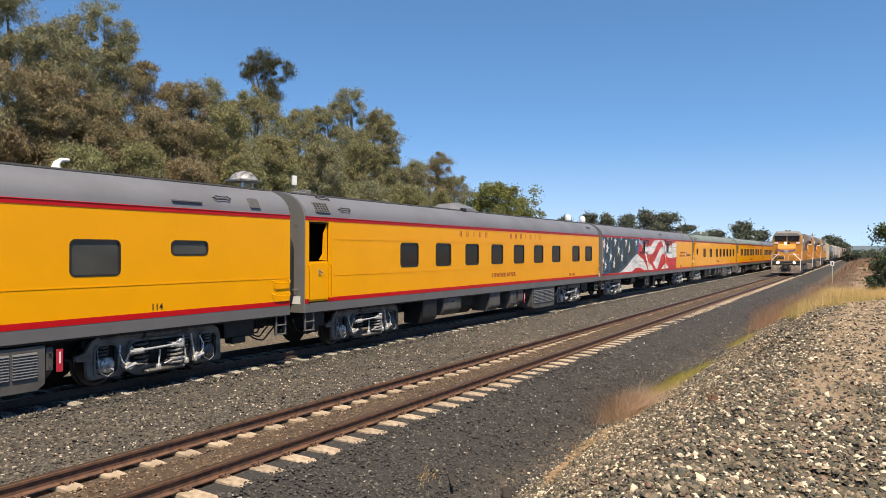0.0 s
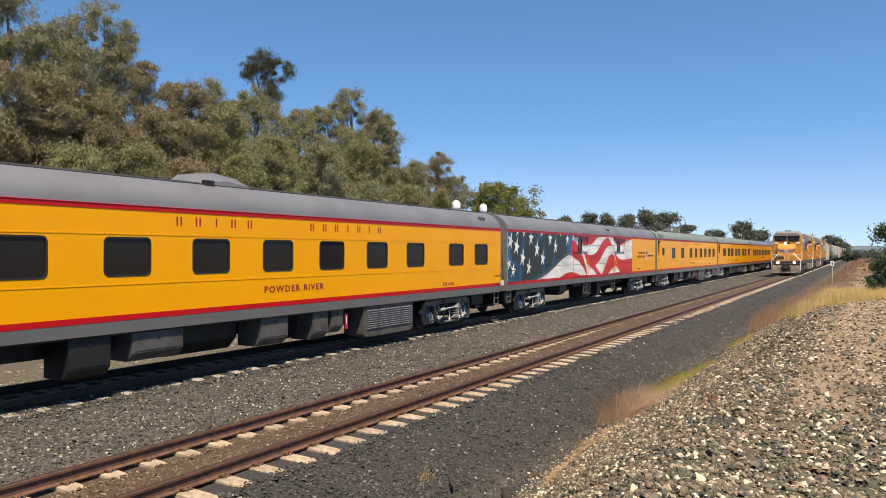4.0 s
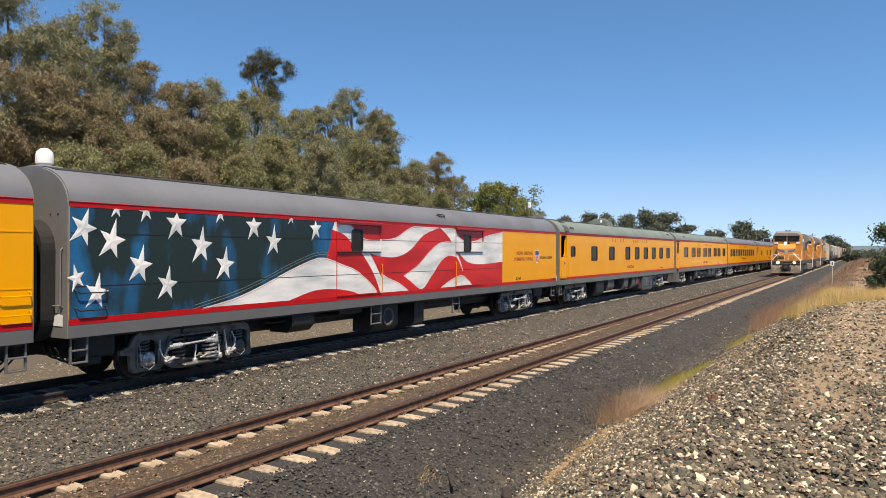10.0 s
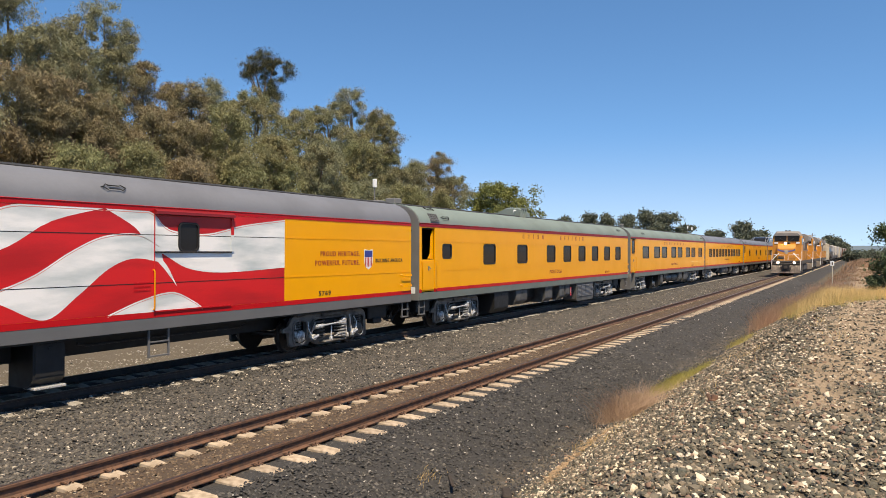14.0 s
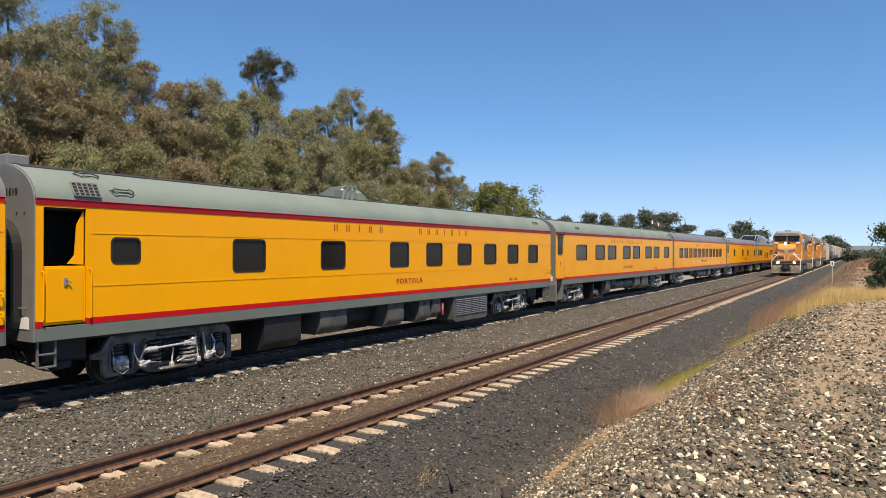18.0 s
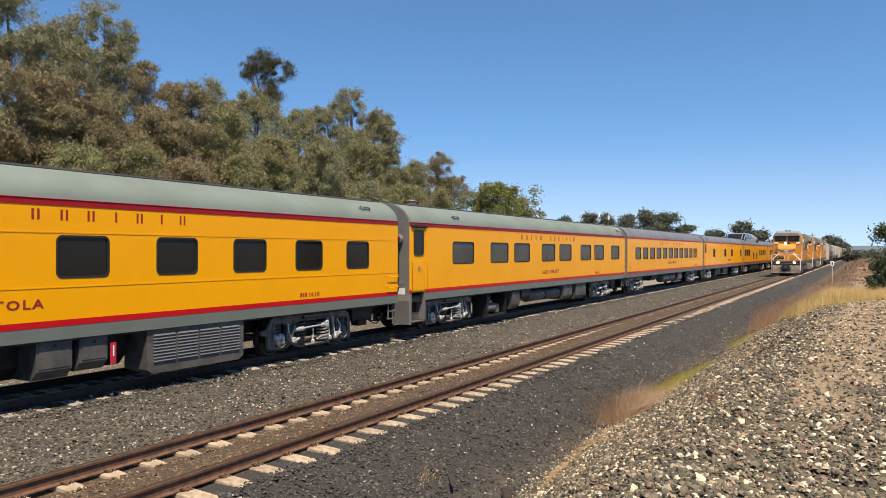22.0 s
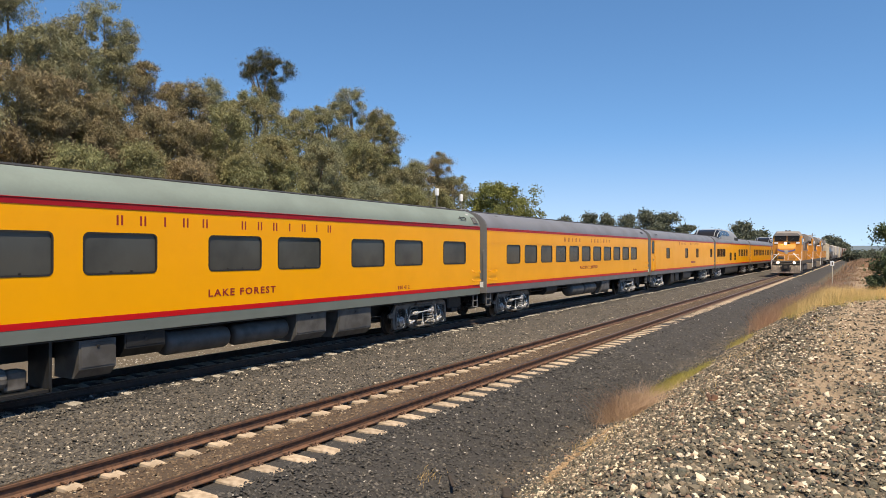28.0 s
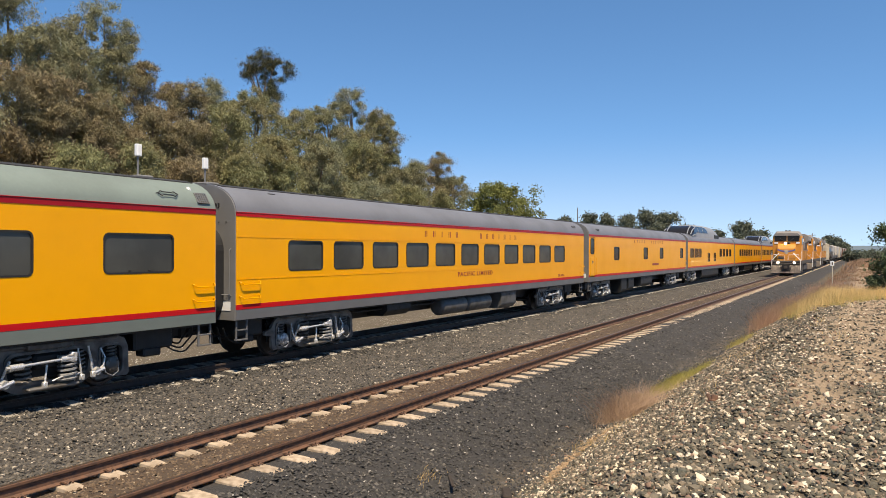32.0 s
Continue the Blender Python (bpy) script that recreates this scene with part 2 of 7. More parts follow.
def bumpy(x, y):
    z = ground_z(x, y)
    amp = 0.03 if y > 6.75 else (0.045 if y > 4.2 else (0.06 if y > 2.6 else 0.09))
    lumps = 0.04 * noise.noise((x * 1.9, y * 1.9, 5.3)) * min(1.0, max(0.0, (4.6 - y) / 1.5))
    return z + amp * noise.noise((x * 0.9, y * 0.9, 3.1)) + lumps + amp * 0.35 * noise.noise((x * 4, y * 4, 7.7))


xs = [-60, -40, -25, -15, -8, -4] + [-2 + 0.35 * i for i in range(110)] + [37 + 1.2 * i for i in range(60)] + [115, 140, 180, 240, 340, 500, 800, 1300, 2200, 3800]
ys = [-2500, -1200, -500, -200, -80, -40, -20, -12, -8, -6, -5] + [-4 + 0.2 * i for i in range(111)] + [19, 21, 24, 28, 35, 50, 80, 150, 300, 700, 1500, 3000]
gs = Shape()
gs.add([(x, y, bumpy(x, y)) for y in ys for x in xs],
       [(j * len(xs) + i, j * len(xs) + i + 1, (j + 1) * len(xs) + i + 1, (j + 1) * len(xs) + i) for j in range(len(ys) - 1) for i in range(len(xs) - 1)])
gm = material("ground", (0.08, 0.075, 0.07), 0.95, vary=0.35, scale=1.0, bump=0.8, bump_scale=30, bump_dist=0.03)


def ground_shader(m):
    """Dark ballast by the tracks, tan earth and gravel on the bank and beyond the far track."""
    nt = m.node_tree
    L = nt.links.new
    geo = nt.nodes.new("ShaderNodeNewGeometry")
    sep = nt.nodes.new("ShaderNodeSeparateXYZ")
    L(geo.outputs["Position"], sep.inputs[0])
    wob = nt.nodes.new("ShaderNodeTexNoise")
    wob.inputs["Scale"].default_value, wob.inputs["Detail"].default_value = 0.8, 5
    L(geo.outputs["Position"], wob.inputs["Vector"])
    shift = nt.nodes.new("ShaderNodeMath")
    shift.operation = "MULTIPLY_ADD"
    L(wob.outputs["Fac"], shift.inputs[0])
    shift.inputs[1].default_value = 1.6
    L(sep.outputs["Y"], shift.inputs[2])
    ramp = nt.nodes.new("ShaderNodeValToRGB")
    rng = nt.nodes.new("ShaderNodeMapRange")
    rng.inputs["From Min"].default_value, rng.inputs["From Max"].default_value = -4, 36
    L(shift.outputs[0], rng.inputs["Value"])
    L(rng.outputs[0], ramp.inputs[0])
    # the near-black stops paint the train's shade into the far track bed
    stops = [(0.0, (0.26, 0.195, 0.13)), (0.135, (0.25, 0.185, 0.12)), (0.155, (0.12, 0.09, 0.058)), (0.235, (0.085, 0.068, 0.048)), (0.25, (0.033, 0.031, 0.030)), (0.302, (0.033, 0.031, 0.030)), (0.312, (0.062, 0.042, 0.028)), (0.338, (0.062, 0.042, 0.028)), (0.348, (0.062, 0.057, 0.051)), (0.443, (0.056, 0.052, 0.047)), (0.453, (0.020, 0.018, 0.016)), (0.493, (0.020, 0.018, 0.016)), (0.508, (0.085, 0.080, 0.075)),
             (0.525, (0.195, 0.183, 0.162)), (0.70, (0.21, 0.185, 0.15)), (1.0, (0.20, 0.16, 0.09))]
    els = ramp.color_ramp.elements
    while len(els) < len(stops):
        els.new(0.5)
    for e, (p, c) in zip(els, stops):
        e.position, e.color = p, (*c, 1)
    # a trodden path of tan earth along the top of the bank; the soil under the stones round it is darkened for the
    # shade in their gaps
    def calc(op, p, q, r=None):
        n = nt.nodes.new("ShaderNodeMath")
        n.operation = op
        for k, v in enumerate((p, q, r)):
            if v is None:
                continue
            if isinstance(v, (int, float)):
                n.inputs[k].default_value = v
            else:
                L(v, n.inputs[k])
        return n.outputs[0]

    across = calc("MULTIPLY_ADD", sep.outputs["X"], 0.05, sep.outputs["Y"])
    across = calc("MULTIPLY_ADD", wob.outputs["Fac"], 1.5, across)
    off = calc("ABSOLUTE", calc("SUBTRACT", across, 1.62), 0.0)
    wide = calc("MULTIPLY_ADD", sep.outputs["X"], 0.035, 0.08)
    inside = calc("SUBTRACT", wide, off)
    path = nt.nodes.new("ShaderNodeMapRange")
    path.inputs["From Min"].default_value, path.inputs["From Max"].default_value = -0.20, 0.15
    L(inside, path.inputs["Value"])
    begin = nt.nodes.new("ShaderNodeMapRange")
    begin.inputs["From Min"].default_value, begin.inputs["From Max"].default_value = 7.2, 8.6
    L(sep.outputs["X"], begin.inputs["Value"])
    open_ground = nt.nodes.new("ShaderNodeMapRange")
    open_ground.inputs["From Min"].default_value, open_ground.inputs["From Max"].default_value = 44, 60
    L(sep.outputs["X"], open_ground.inputs["Value"])
    bare = calc("MAXIMUM", calc("MULTIPLY", path.outputs[0], begin.outputs[0]), open_ground.outputs[0])
    soil = nt.nodes.new("ShaderNodeMix")
    soil.data_type, soil.blend_type = "RGBA", "DARKEN"
    L(calc("SUBTRACT", 1.0, bare), soil.inputs["Factor"])
    L(ramp.outputs[0], soil.inputs["A"])
    soil.inputs["B"].default_value = (0.088, 0.071, 0.050, 1)
    hsv = [n for n in nt.nodes if n.type == "HUE_SAT"][0]
    L(soil.outputs["Result"], hsv.inputs["Color"])


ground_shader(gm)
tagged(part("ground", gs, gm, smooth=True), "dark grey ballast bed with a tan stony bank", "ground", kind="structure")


# ---- tracks ----
def rail_profile(y):
    half = [(0.07, -0.172), (0.07, -0.160), (0.012, -0.142), (0.009, -0.05), (0.036, -0.040), (0.037, -0.008), (0.030, 0.0)]
    return [(y + a, b) for a, b in half] + [(y - a, b) for a, b in half[::-1]]


# rust colour darkened to carry the shade under the passenger train
SHADED_RAIL = material("shade_darkened_rail_steel", (0.045, 0.028, 0.021), 0.7, vary=0.2, scale=9, other=(0.03, 0.02, 0.016), bump=0.2)
FAR_CONCRETE = material("grey_concrete_tie", (0.30, 0.275, 0.24), 0.85, vary=0.14, scale=8, other=(0.22, 0.20, 0.17), obj_random=0.15, bump=0.3)


def tie_mesh(mat):
    s = Shape()
    rings = []
    for y, zt, w in ((-1.30, -0.215, 0.115), (-1.27, -0.19, 0.125), (-0.95, -0.178, 0.125), (-0.55, -0.178, 0.12), (-0.3, -0.21, 0.11),
                     (0.3, -0.21, 0.11), (0.55, -0.178, 0.12), (0.95, -0.178, 0.125), (1.27, -0.19, 0.125), (1.30, -0.215, 0.115)):
        rings.append([(-w - 0.02, y, -0.40), (-w, y, zt - 0.012), (-w + 0.012, y, zt), (w - 0.012, y, zt), (w, y, zt - 0.012), (w + 0.02, y, -0.40)])
    return s.loft(rings, True, True).mesh("tie", mat)


def clip_mesh():
    """Bent spring clips on both sides of both rails of one tie."""
    s = Shape()
    for y in (-0.7525, 0.7525):
        for side in (-1, 1):
            y0 = y + side * 0.075
            s.pipe([(-0.06, y0 - side * 0.03, -0.15), (-0.05, y0 + side * 0.03, -0.13), (-0.02, y0 + side * 0.07, -0.16), (0.02, y0 + side * 0.05, -0.12),
                    (0.05, y0 - side * 0.01, -0.135), (0.065, y0 + side * 0.06, -0.165)], 0.011, 5)
            s.box(-0.05, y0 - 0.02, -0.182, 0.05, y0 + 0.03, -0.168)
    return s.mesh("rail_clip", RAIL_RUST)


TIE_ME, FAR_TIE_ME, CLIP_ME = tie_mesh(CONCRETE), tie_mesh(FAR_CONCRETE), clip_mesh()


def track(y, label, near_ties, x_far, tie_me, tie_mat, rail_mat, sunk=0.0):
    t = thing("railway_track", label, "railway track", kind="structure", at=pose(0, y, 0))
    for ry in (-0.7525, 0.7525):
        s = Shape().slab(rail_profile(ry), "x", -60, 900)
        rail = part("rail", s, rail_mat, t, "rusty steel rail")
        part("rail_head", Shape().box(-60, ry - 0.028, -0.002, 900, ry + 0.028, 0.003), RAIL_HEAD, rail, "worn running surface")
    k0 = int((-6 - TIE0) / TIE_STEP)
    far = Shape()
    base_v, base_f = [v.co.copy() for v in tie_me.vertices], [list(p.vertices) for p in tie_me.polygons]
    for k in range(k0, int((x_far - TIE0) / TIE_STEP)):
        x = TIE0 + k * TIE_STEP + random.uniform(-0.012, 0.012)
        if k - k0 < near_ties:
            tie = part("tie", tie_me, None, t, at=pose(x, 0, random.uniform(-0.008, 0.003) - sunk * min(1, max(0, (x - 14) / 16)), 0, 0, random.uniform(-0.5, 0.5)))
            if k < 40:
                part("rail_clip", CLIP_ME, RAIL_RUST, tie)
        else:
            far.add([p + Vector((x, 0, -sunk)) for p in base_v], base_f)
    if far.v:
        ob = part("distant_ties", far, tie_mat, t)
        ob["kind"] = "stuff"
    return t


track(NEAR_Y, "rusty rails on pale concrete ties in dark ballast", 170, 300, TIE_ME, CONCRETE, RAIL_RUST, 0.012)
track(FAR_Y, "rusty rails on concrete ties under the passenger train", 130, 260, FAR_TIE_ME, FAR_CONCRETE, SHADED_RAIL)


# ---- passenger cars ----
DULL_SILVER = material("dull_silver_paint", (0.46, 0.45, 0.44), 0.32, 0.4, vary=0.25, scale=9, other=(0.16, 0.16, 0.16))
HW = 1.525           # half the width of a car
EAVE, PEAK = 3.70, 4.50


def side_panel(length, z0, z1, windows, doorway=None, y=-HW, thick=0.05):
    """A car side with rounded window openings, and a doorway cut up from its lower edge."""
    outline = [(0.0, z0), (length, z0), (length, z1), (0.0, z1)]
    if doorway:
        a, b, top = doorway
        outline[1:1] = [(a, z0), (a, top), (b, top), (b, z0)]
    return Shape().plate(outline, [rounded(p, r, q, t, 0.12, 5) for p, q, r, t in windows], y, y + thick)


def window(car, x0, x1, z0, z1, glass, frame_mat=None, latches=False, y=-HW):
    """A car window: black rubber frame with rounded corners, tinted pane set back."""
    w = part("window", Shape().slab(rounded(x0 + 0.02, z0 + 0.02, x1 - 0.02, z1 - 0.02, 0.10, 5), "y", y + 0.022, y + 0.03), glass, car, "dark tinted pane")
    ring_o, ring_i = rounded(x0 - 0.006, z0 - 0.006, x1 + 0.006, z1 + 0.006, 0.125, 5), rounded(x0 + 0.032, z0 + 0.032, x1 - 0.032, z1 - 0.032, 0.09, 5)
    fr = Shape().loft([[(a, y + 0.03, b) for a, b in ring_o], [(a, y - 0.008, b) for a, b in ring_o], [(a, y - 0.008, b) for a, b in ring_i],
                       [(a, y + 0.026, b) for a, b in ring_i]], True)
    part("window_frame", fr, frame_mat or RUBBER, w, "black rubber frame")
    if latches:
        for lx in (x0 + (x1 - x0) * 0.36, x0 + (x1 - x0) * 0.64):
            part("latch", Shape().box(lx - 0.03, y + 0.0, z0 + 0.045, lx + 0.03, y + 0.024, z0 + 0.075, 0.006), RUBBER, w)
    return w


def roof_ring(x, eave=EAVE, peak=PEAK, n=9, y0=-HW, full=True, squash=1.0):
    pts = []
    for k in range(n + 1):
        a = math.pi / 2 * k / n
        yy = -HW * math.cos(a) ** 0.80
        zz = eave + (peak - eave) * math.sin(a) ** 0.95
        pts.append((x, yy * squash, zz))
    return pts + [(px, -py, pz) for px, py, pz in pts[-2::-1]]


def roof(car, length, mat, ramp_ends=True):
    s = Shape()
    rings = []
    for x in (0.0, 0.02, length * 0.25, length * 0.5, length * 0.75, length - 0.02, length):
        rings.append(roof_ring(x))
    s.loft(rings, False)
    for x in (0.0, length):
        s.add(roof_ring(x), [list(range(19))])
    body = part("roof", s, mat, car, smooth=True)
    top = Shape()
    rings = []
    for x in (0.12, length - 0.12):
        rr = [p for p in roof_ring(x) if abs(p[1]) < 1.0]
        rings.append([(x, p[1], p[2] + 0.018) for p in rr] + [(x, p[1], p[2] - 0.05) for p in rr[::-1]])
    top.loft(rings, True, True)
    part("roof_walk", top, ROOF_TOP, body, "sooty dark crown of the roof")
    return body


def coil(s, x, y, z0, z1, r, wire, turns, n=9):
    pts = [(x + r * math.cos(2 * math.pi * k / n), y + r * math.sin(2 * math.pi * k / n), z0 + (z1 - z0) * k / (turns * n)) for k in range(turns * n + 1)]
    s.pipe(pts, wire, 5)


def truck_meshes():
    """Four-wheel passenger truck, built round its centre; the outer face looks to -y."""
    out = {}
    outline = [(-1.97, 0.60), (-1.99, 0.70), (-1.78, 0.76), (-1.64, 0.97), (-1.52, 1.04), (1.50, 1.04), (1.64, 0.97), (1.72, 0.80), (1.74, 0.25), (1.70, 0.20), (0.98, 0.20), (0.92, 0.27),
               (0.84, 0.28), (0.66, 0.18), (0.52, 0.15), (-0.52, 0.15), (-0.66, 0.18), (-0.84, 0.28), (-0.92, 0.27), (-0.98, 0.20), (-1.68, 0.20), (-1.73, 0.26), (-1.76, 0.58)]
    holes = [rounded(-1.57, 0.27, -1.07, 0.86, 0.13, 5), rounded(1.07, 0.27, 1.57, 0.86, 0.13, 5), rounded(-0.80, 0.35, 0.80, 0.87, 0.20, 6)]
    for side in (-1, 1):
        y = side * 1.10
        f = side * 1.37           # plane of the outermost fittings
        fr = Shape().plate(outline, holes, y - 0.045, y + 0.045)
        for h, w in zip(holes, (0.04, 0.04, 0.05)):
            cx, cz = sum(p[0] for p in h) / len(h), sum(p[1] for p in h) / len(h)
            big = [(p[0] + w * (1 if p[0] > cx else -1), p[1] + w * (1 if p[1] > cz else -1)) for p in h]
            fr.loft([[(p, y + side * q, r) for p, r in c] for c, q in ((big, 0.04), (big, 0.075), (h, 0.075), (h, 0.04))], True)
        fr.box(-1.45, y - 0.09, 0.98, 1.45, y + 0.09, 1.05, 0.02)
        fr.box(-0.50, min(y, f), 0.205, 0.50, max(y, f) - 0.02, 0.26, 0.02)
        fr.box(-0.45, y - 0.16, 0.94, 0.45, y + 0.16, 1.07, 0.03)
        out["side_frame", side] = fr.mesh("side_frame", TRUCK_GREY)
        for k, (cx, r, z0, z1, off) in enumerate(((-0.50, 0.13, 0.30, 0.84, 0.06), (0.30, 0.16, 0.28, 0.82, 0.16), (0.62, 0.10, 0.36, 0.84, 0.04), (-1.36, 0.09, 0.56, 0.84, 0.0), (1.36, 0.09, 0.56, 0.84, 0.0))):
            sp = Shape()
            coil(sp, cx, y + side * off, z0, z1, r, 0.026 if r > 0.12 else 0.02, 6 if k < 3 else 4)
            out["spring", side * (k + 1)] = sp.mesh("spring", DULL_SILVER if k == 1 else TRUCK_GREY, True)
        dm = Shape()
        dm.rod((-0.78, f, 0.70), (0.30, f, 0.74), 0.028, 8)
        dm.rod((-0.86, f, 0.695), (-0.62, f, 0.70), 0.062, 12).rod((-0.92, f, 0.695), (-0.86, f, 0.695), 0.035, 8)
        dm.rod((0.10, f, 0.735), (0.30, f, 0.74), 0.06, 12).box(0.28, f - 0.06, 0.66, 0.42, f + 0.06, 0.86, 0.025)
        dm.rod((-0.74, f, 0.70), (-0.74, y, 0.60), 0.045, 8)
        out["damper", side] = dm.mesh("damper", SILVER, True)
        ln = Shape()
        for x0, x1, z0, z1 in ((0.50, 0.56, 0.90, 0.34), (0.72, 0.80, 0.92, 0.36), (-0.12, -0.18, 0.66, 0.30)):
            ln.rod((x0, f - side * 0.08, z0), (x1, f - side * 0.05, z1), 0.02, 7).box(x1 - 0.045, f - 0.09 if side > 0 else f, z1 - 0.07, x1 + 0.045, f + 0.0 if side > 0 else f + 0.09, z1 + 0.05, 0.015)
        ln.pipe([(0.52, f - side * 0.05, 0.42), (0.34, f - side * 0.02, 0.37), (0.14, f - side * 0.03, 0.40), (-0.02, f - side * 0.06, 0.34)], 0.018, 6)
        out["swing_link", side] = ln.mesh("swing_link", SILVER, True)
        for k, cx in enumerate((-1.32, 1.32)):
            jb = Shape()
            jb.disc_body((cx, y - side * 0.02, 0.457), [(side * 0.0, 0.16), (side * 0.12, 0.16), (side * 0.15, 0.13), (side * 0.17, 0.05)], 16)
            jb.box(cx - 0.18, y - 0.05, 0.30, cx + 0.18, y + 0.05, 0.60, 0.03)
            for q in range(4):
                jb.rod((cx + 0.12 * math.cos(q * 1.57 + 0.78), y + side * 0.10, 0.457 + 0.12 * math.sin(q * 1.57 + 0.78)), (cx + 0.12 * math.cos(q * 1.57 + 0.78), y + side * 0.145, 0.457 + 0.12 * math.sin(q * 1.57 + 0.78)), 0.022, 6)
            out["journal_box", side * (k + 1)] = jb.mesh("journal_box", DULL_SILVER if k == 0 else TRUCK_GREY, True)
            ho = Shape().pipe([(cx - 0.22, y + side * 0.08, 0.80), (cx - 0.24, y + side * 0.14, 0.55), (cx - 0.20, y + side * 0.17, 0.33), (cx - 0.06, y + side * 0.19, 0.25), (cx + 0.08, y + side * 0.17, 0.32), (cx + 0.12, y + side * 0.12, 0.45)], 0.009, 6)
            out["cable", side * (k + 1)] = ho.mesh("cable", DULL_SILVER, True)
        for k, cx in enumerate((-0.90, 0.90)):
            br = Shape()
            br.rod((cx, y + side * 0.05, 0.42), (cx, f - side * 0.02, 0.40), 0.075, 12).rod((cx - 0.10, f - side * 0.06, 0.36), (cx + 0.14, f - side * 0.03, 0.44), 0.04, 8)
            br.rod((cx, y + side * 0.08, 0.46), (cx * 0.86, y + side * 0.14, 0.80), 0.024, 6)
            br.pipe([(cx * 1.16, y + side * 0.10, 0.84), (cx * 1.22, y + side * 0.17, 0.66), (cx * 1.16, y + side * 0.2, 0.50), (cx * 1.05, y + side * 0.18, 0.42)], 0.016, 5)
            out["brake_cylinder", side * (k + 1)] = br.mesh("brake_cylinder", SILVER, True)
    bo = Shape().box(-1.75, -0.98, 0.40, 1.75, -0.96, 0.98).box(-1.75, 0.96, 0.40, 1.75, 0.98, 0.98).box(-0.28, -1.15, 0.55, 0.28, 1.15, 0.86, 0.05)
    bo.box(-1.5, -0.5, 0.62, 1.5, -0.38, 0.78, 0.02).box(-1.5, 0.38, 0.62, 1.5, 0.5, 0.78, 0.02)
    out["bolster", 0] = bo.mesh("bolster", DARK_STEEL)
    return out


def wheelset_mesh():
    s = Shape()
    s.rod((0, -1.08, 0), (0, 1.08, 0), 0.075, 10)
    for side in (-1, 1):
        y = side * 0.715
        s.disc_body((0, y, 0), [(side * -0.05, 0.49), (side * -0.02, 0.485), (side * -0.015, 0.457), (side * 0.085, 0.452), (side * 0.085, 0.39),
                                (side * 0.05, 0.37), (side * 0.03, 0.16), (side * 0.08, 0.13), (side * 0.08, 0.09)], 22)
    return s.mesh("wheelset", WHEEL_STEEL, True)


TRUCK, WHEELSET = truck_meshes(), wheelset_mesh()
WHEELS = []          # every turning wheelset, with the x of its truck centre


def truck(car, x):
    t = part("truck", TRUCK["bolster", 0], DARK_STEEL, car, "silver-grey four-wheel truck", at=pose(x, 0, 0))
    for (name, side), me in TRUCK.items():
        if side:
            part(name, me, None, t)
    for dx in (-1.32, 1.32):
        w = part("wheelset", WHEELSET, None, t, "worn steel wheels", at=pose(dx, 0, 0.457))
        WHEELS.append((w, dx))
    return t


def grab_iron(car, x0, x1, z0, z1, y=-HW, mat=None, r=0.013):
    """Bent handrail standing off the side."""
    s = Shape()
    if abs(x1 - x0) > abs(z1 - z0):
        s.pipe([(x0, y, z0), (x0 + 0.02, y - 0.07, z0 - 0.03), (x0 + 0.07, y - 0.075, z0 - 0.07), (x1 - 0.02, y - 0.075, z0 - 0.07), (x1, y - 0.06, z0 - 0.02), (x1, y, z0)], r)
    else:
        s.pipe([(x0, y, z0), (x0, y - 0.05, z0), (x0, y - 0.065, z0 + 0.03), (x0, y - 0.065, z1 - 0.03), (x0, y - 0.05, z1), (x0, y, z1)], r)
    return part("handrail", s, mat or YELLOW, car)


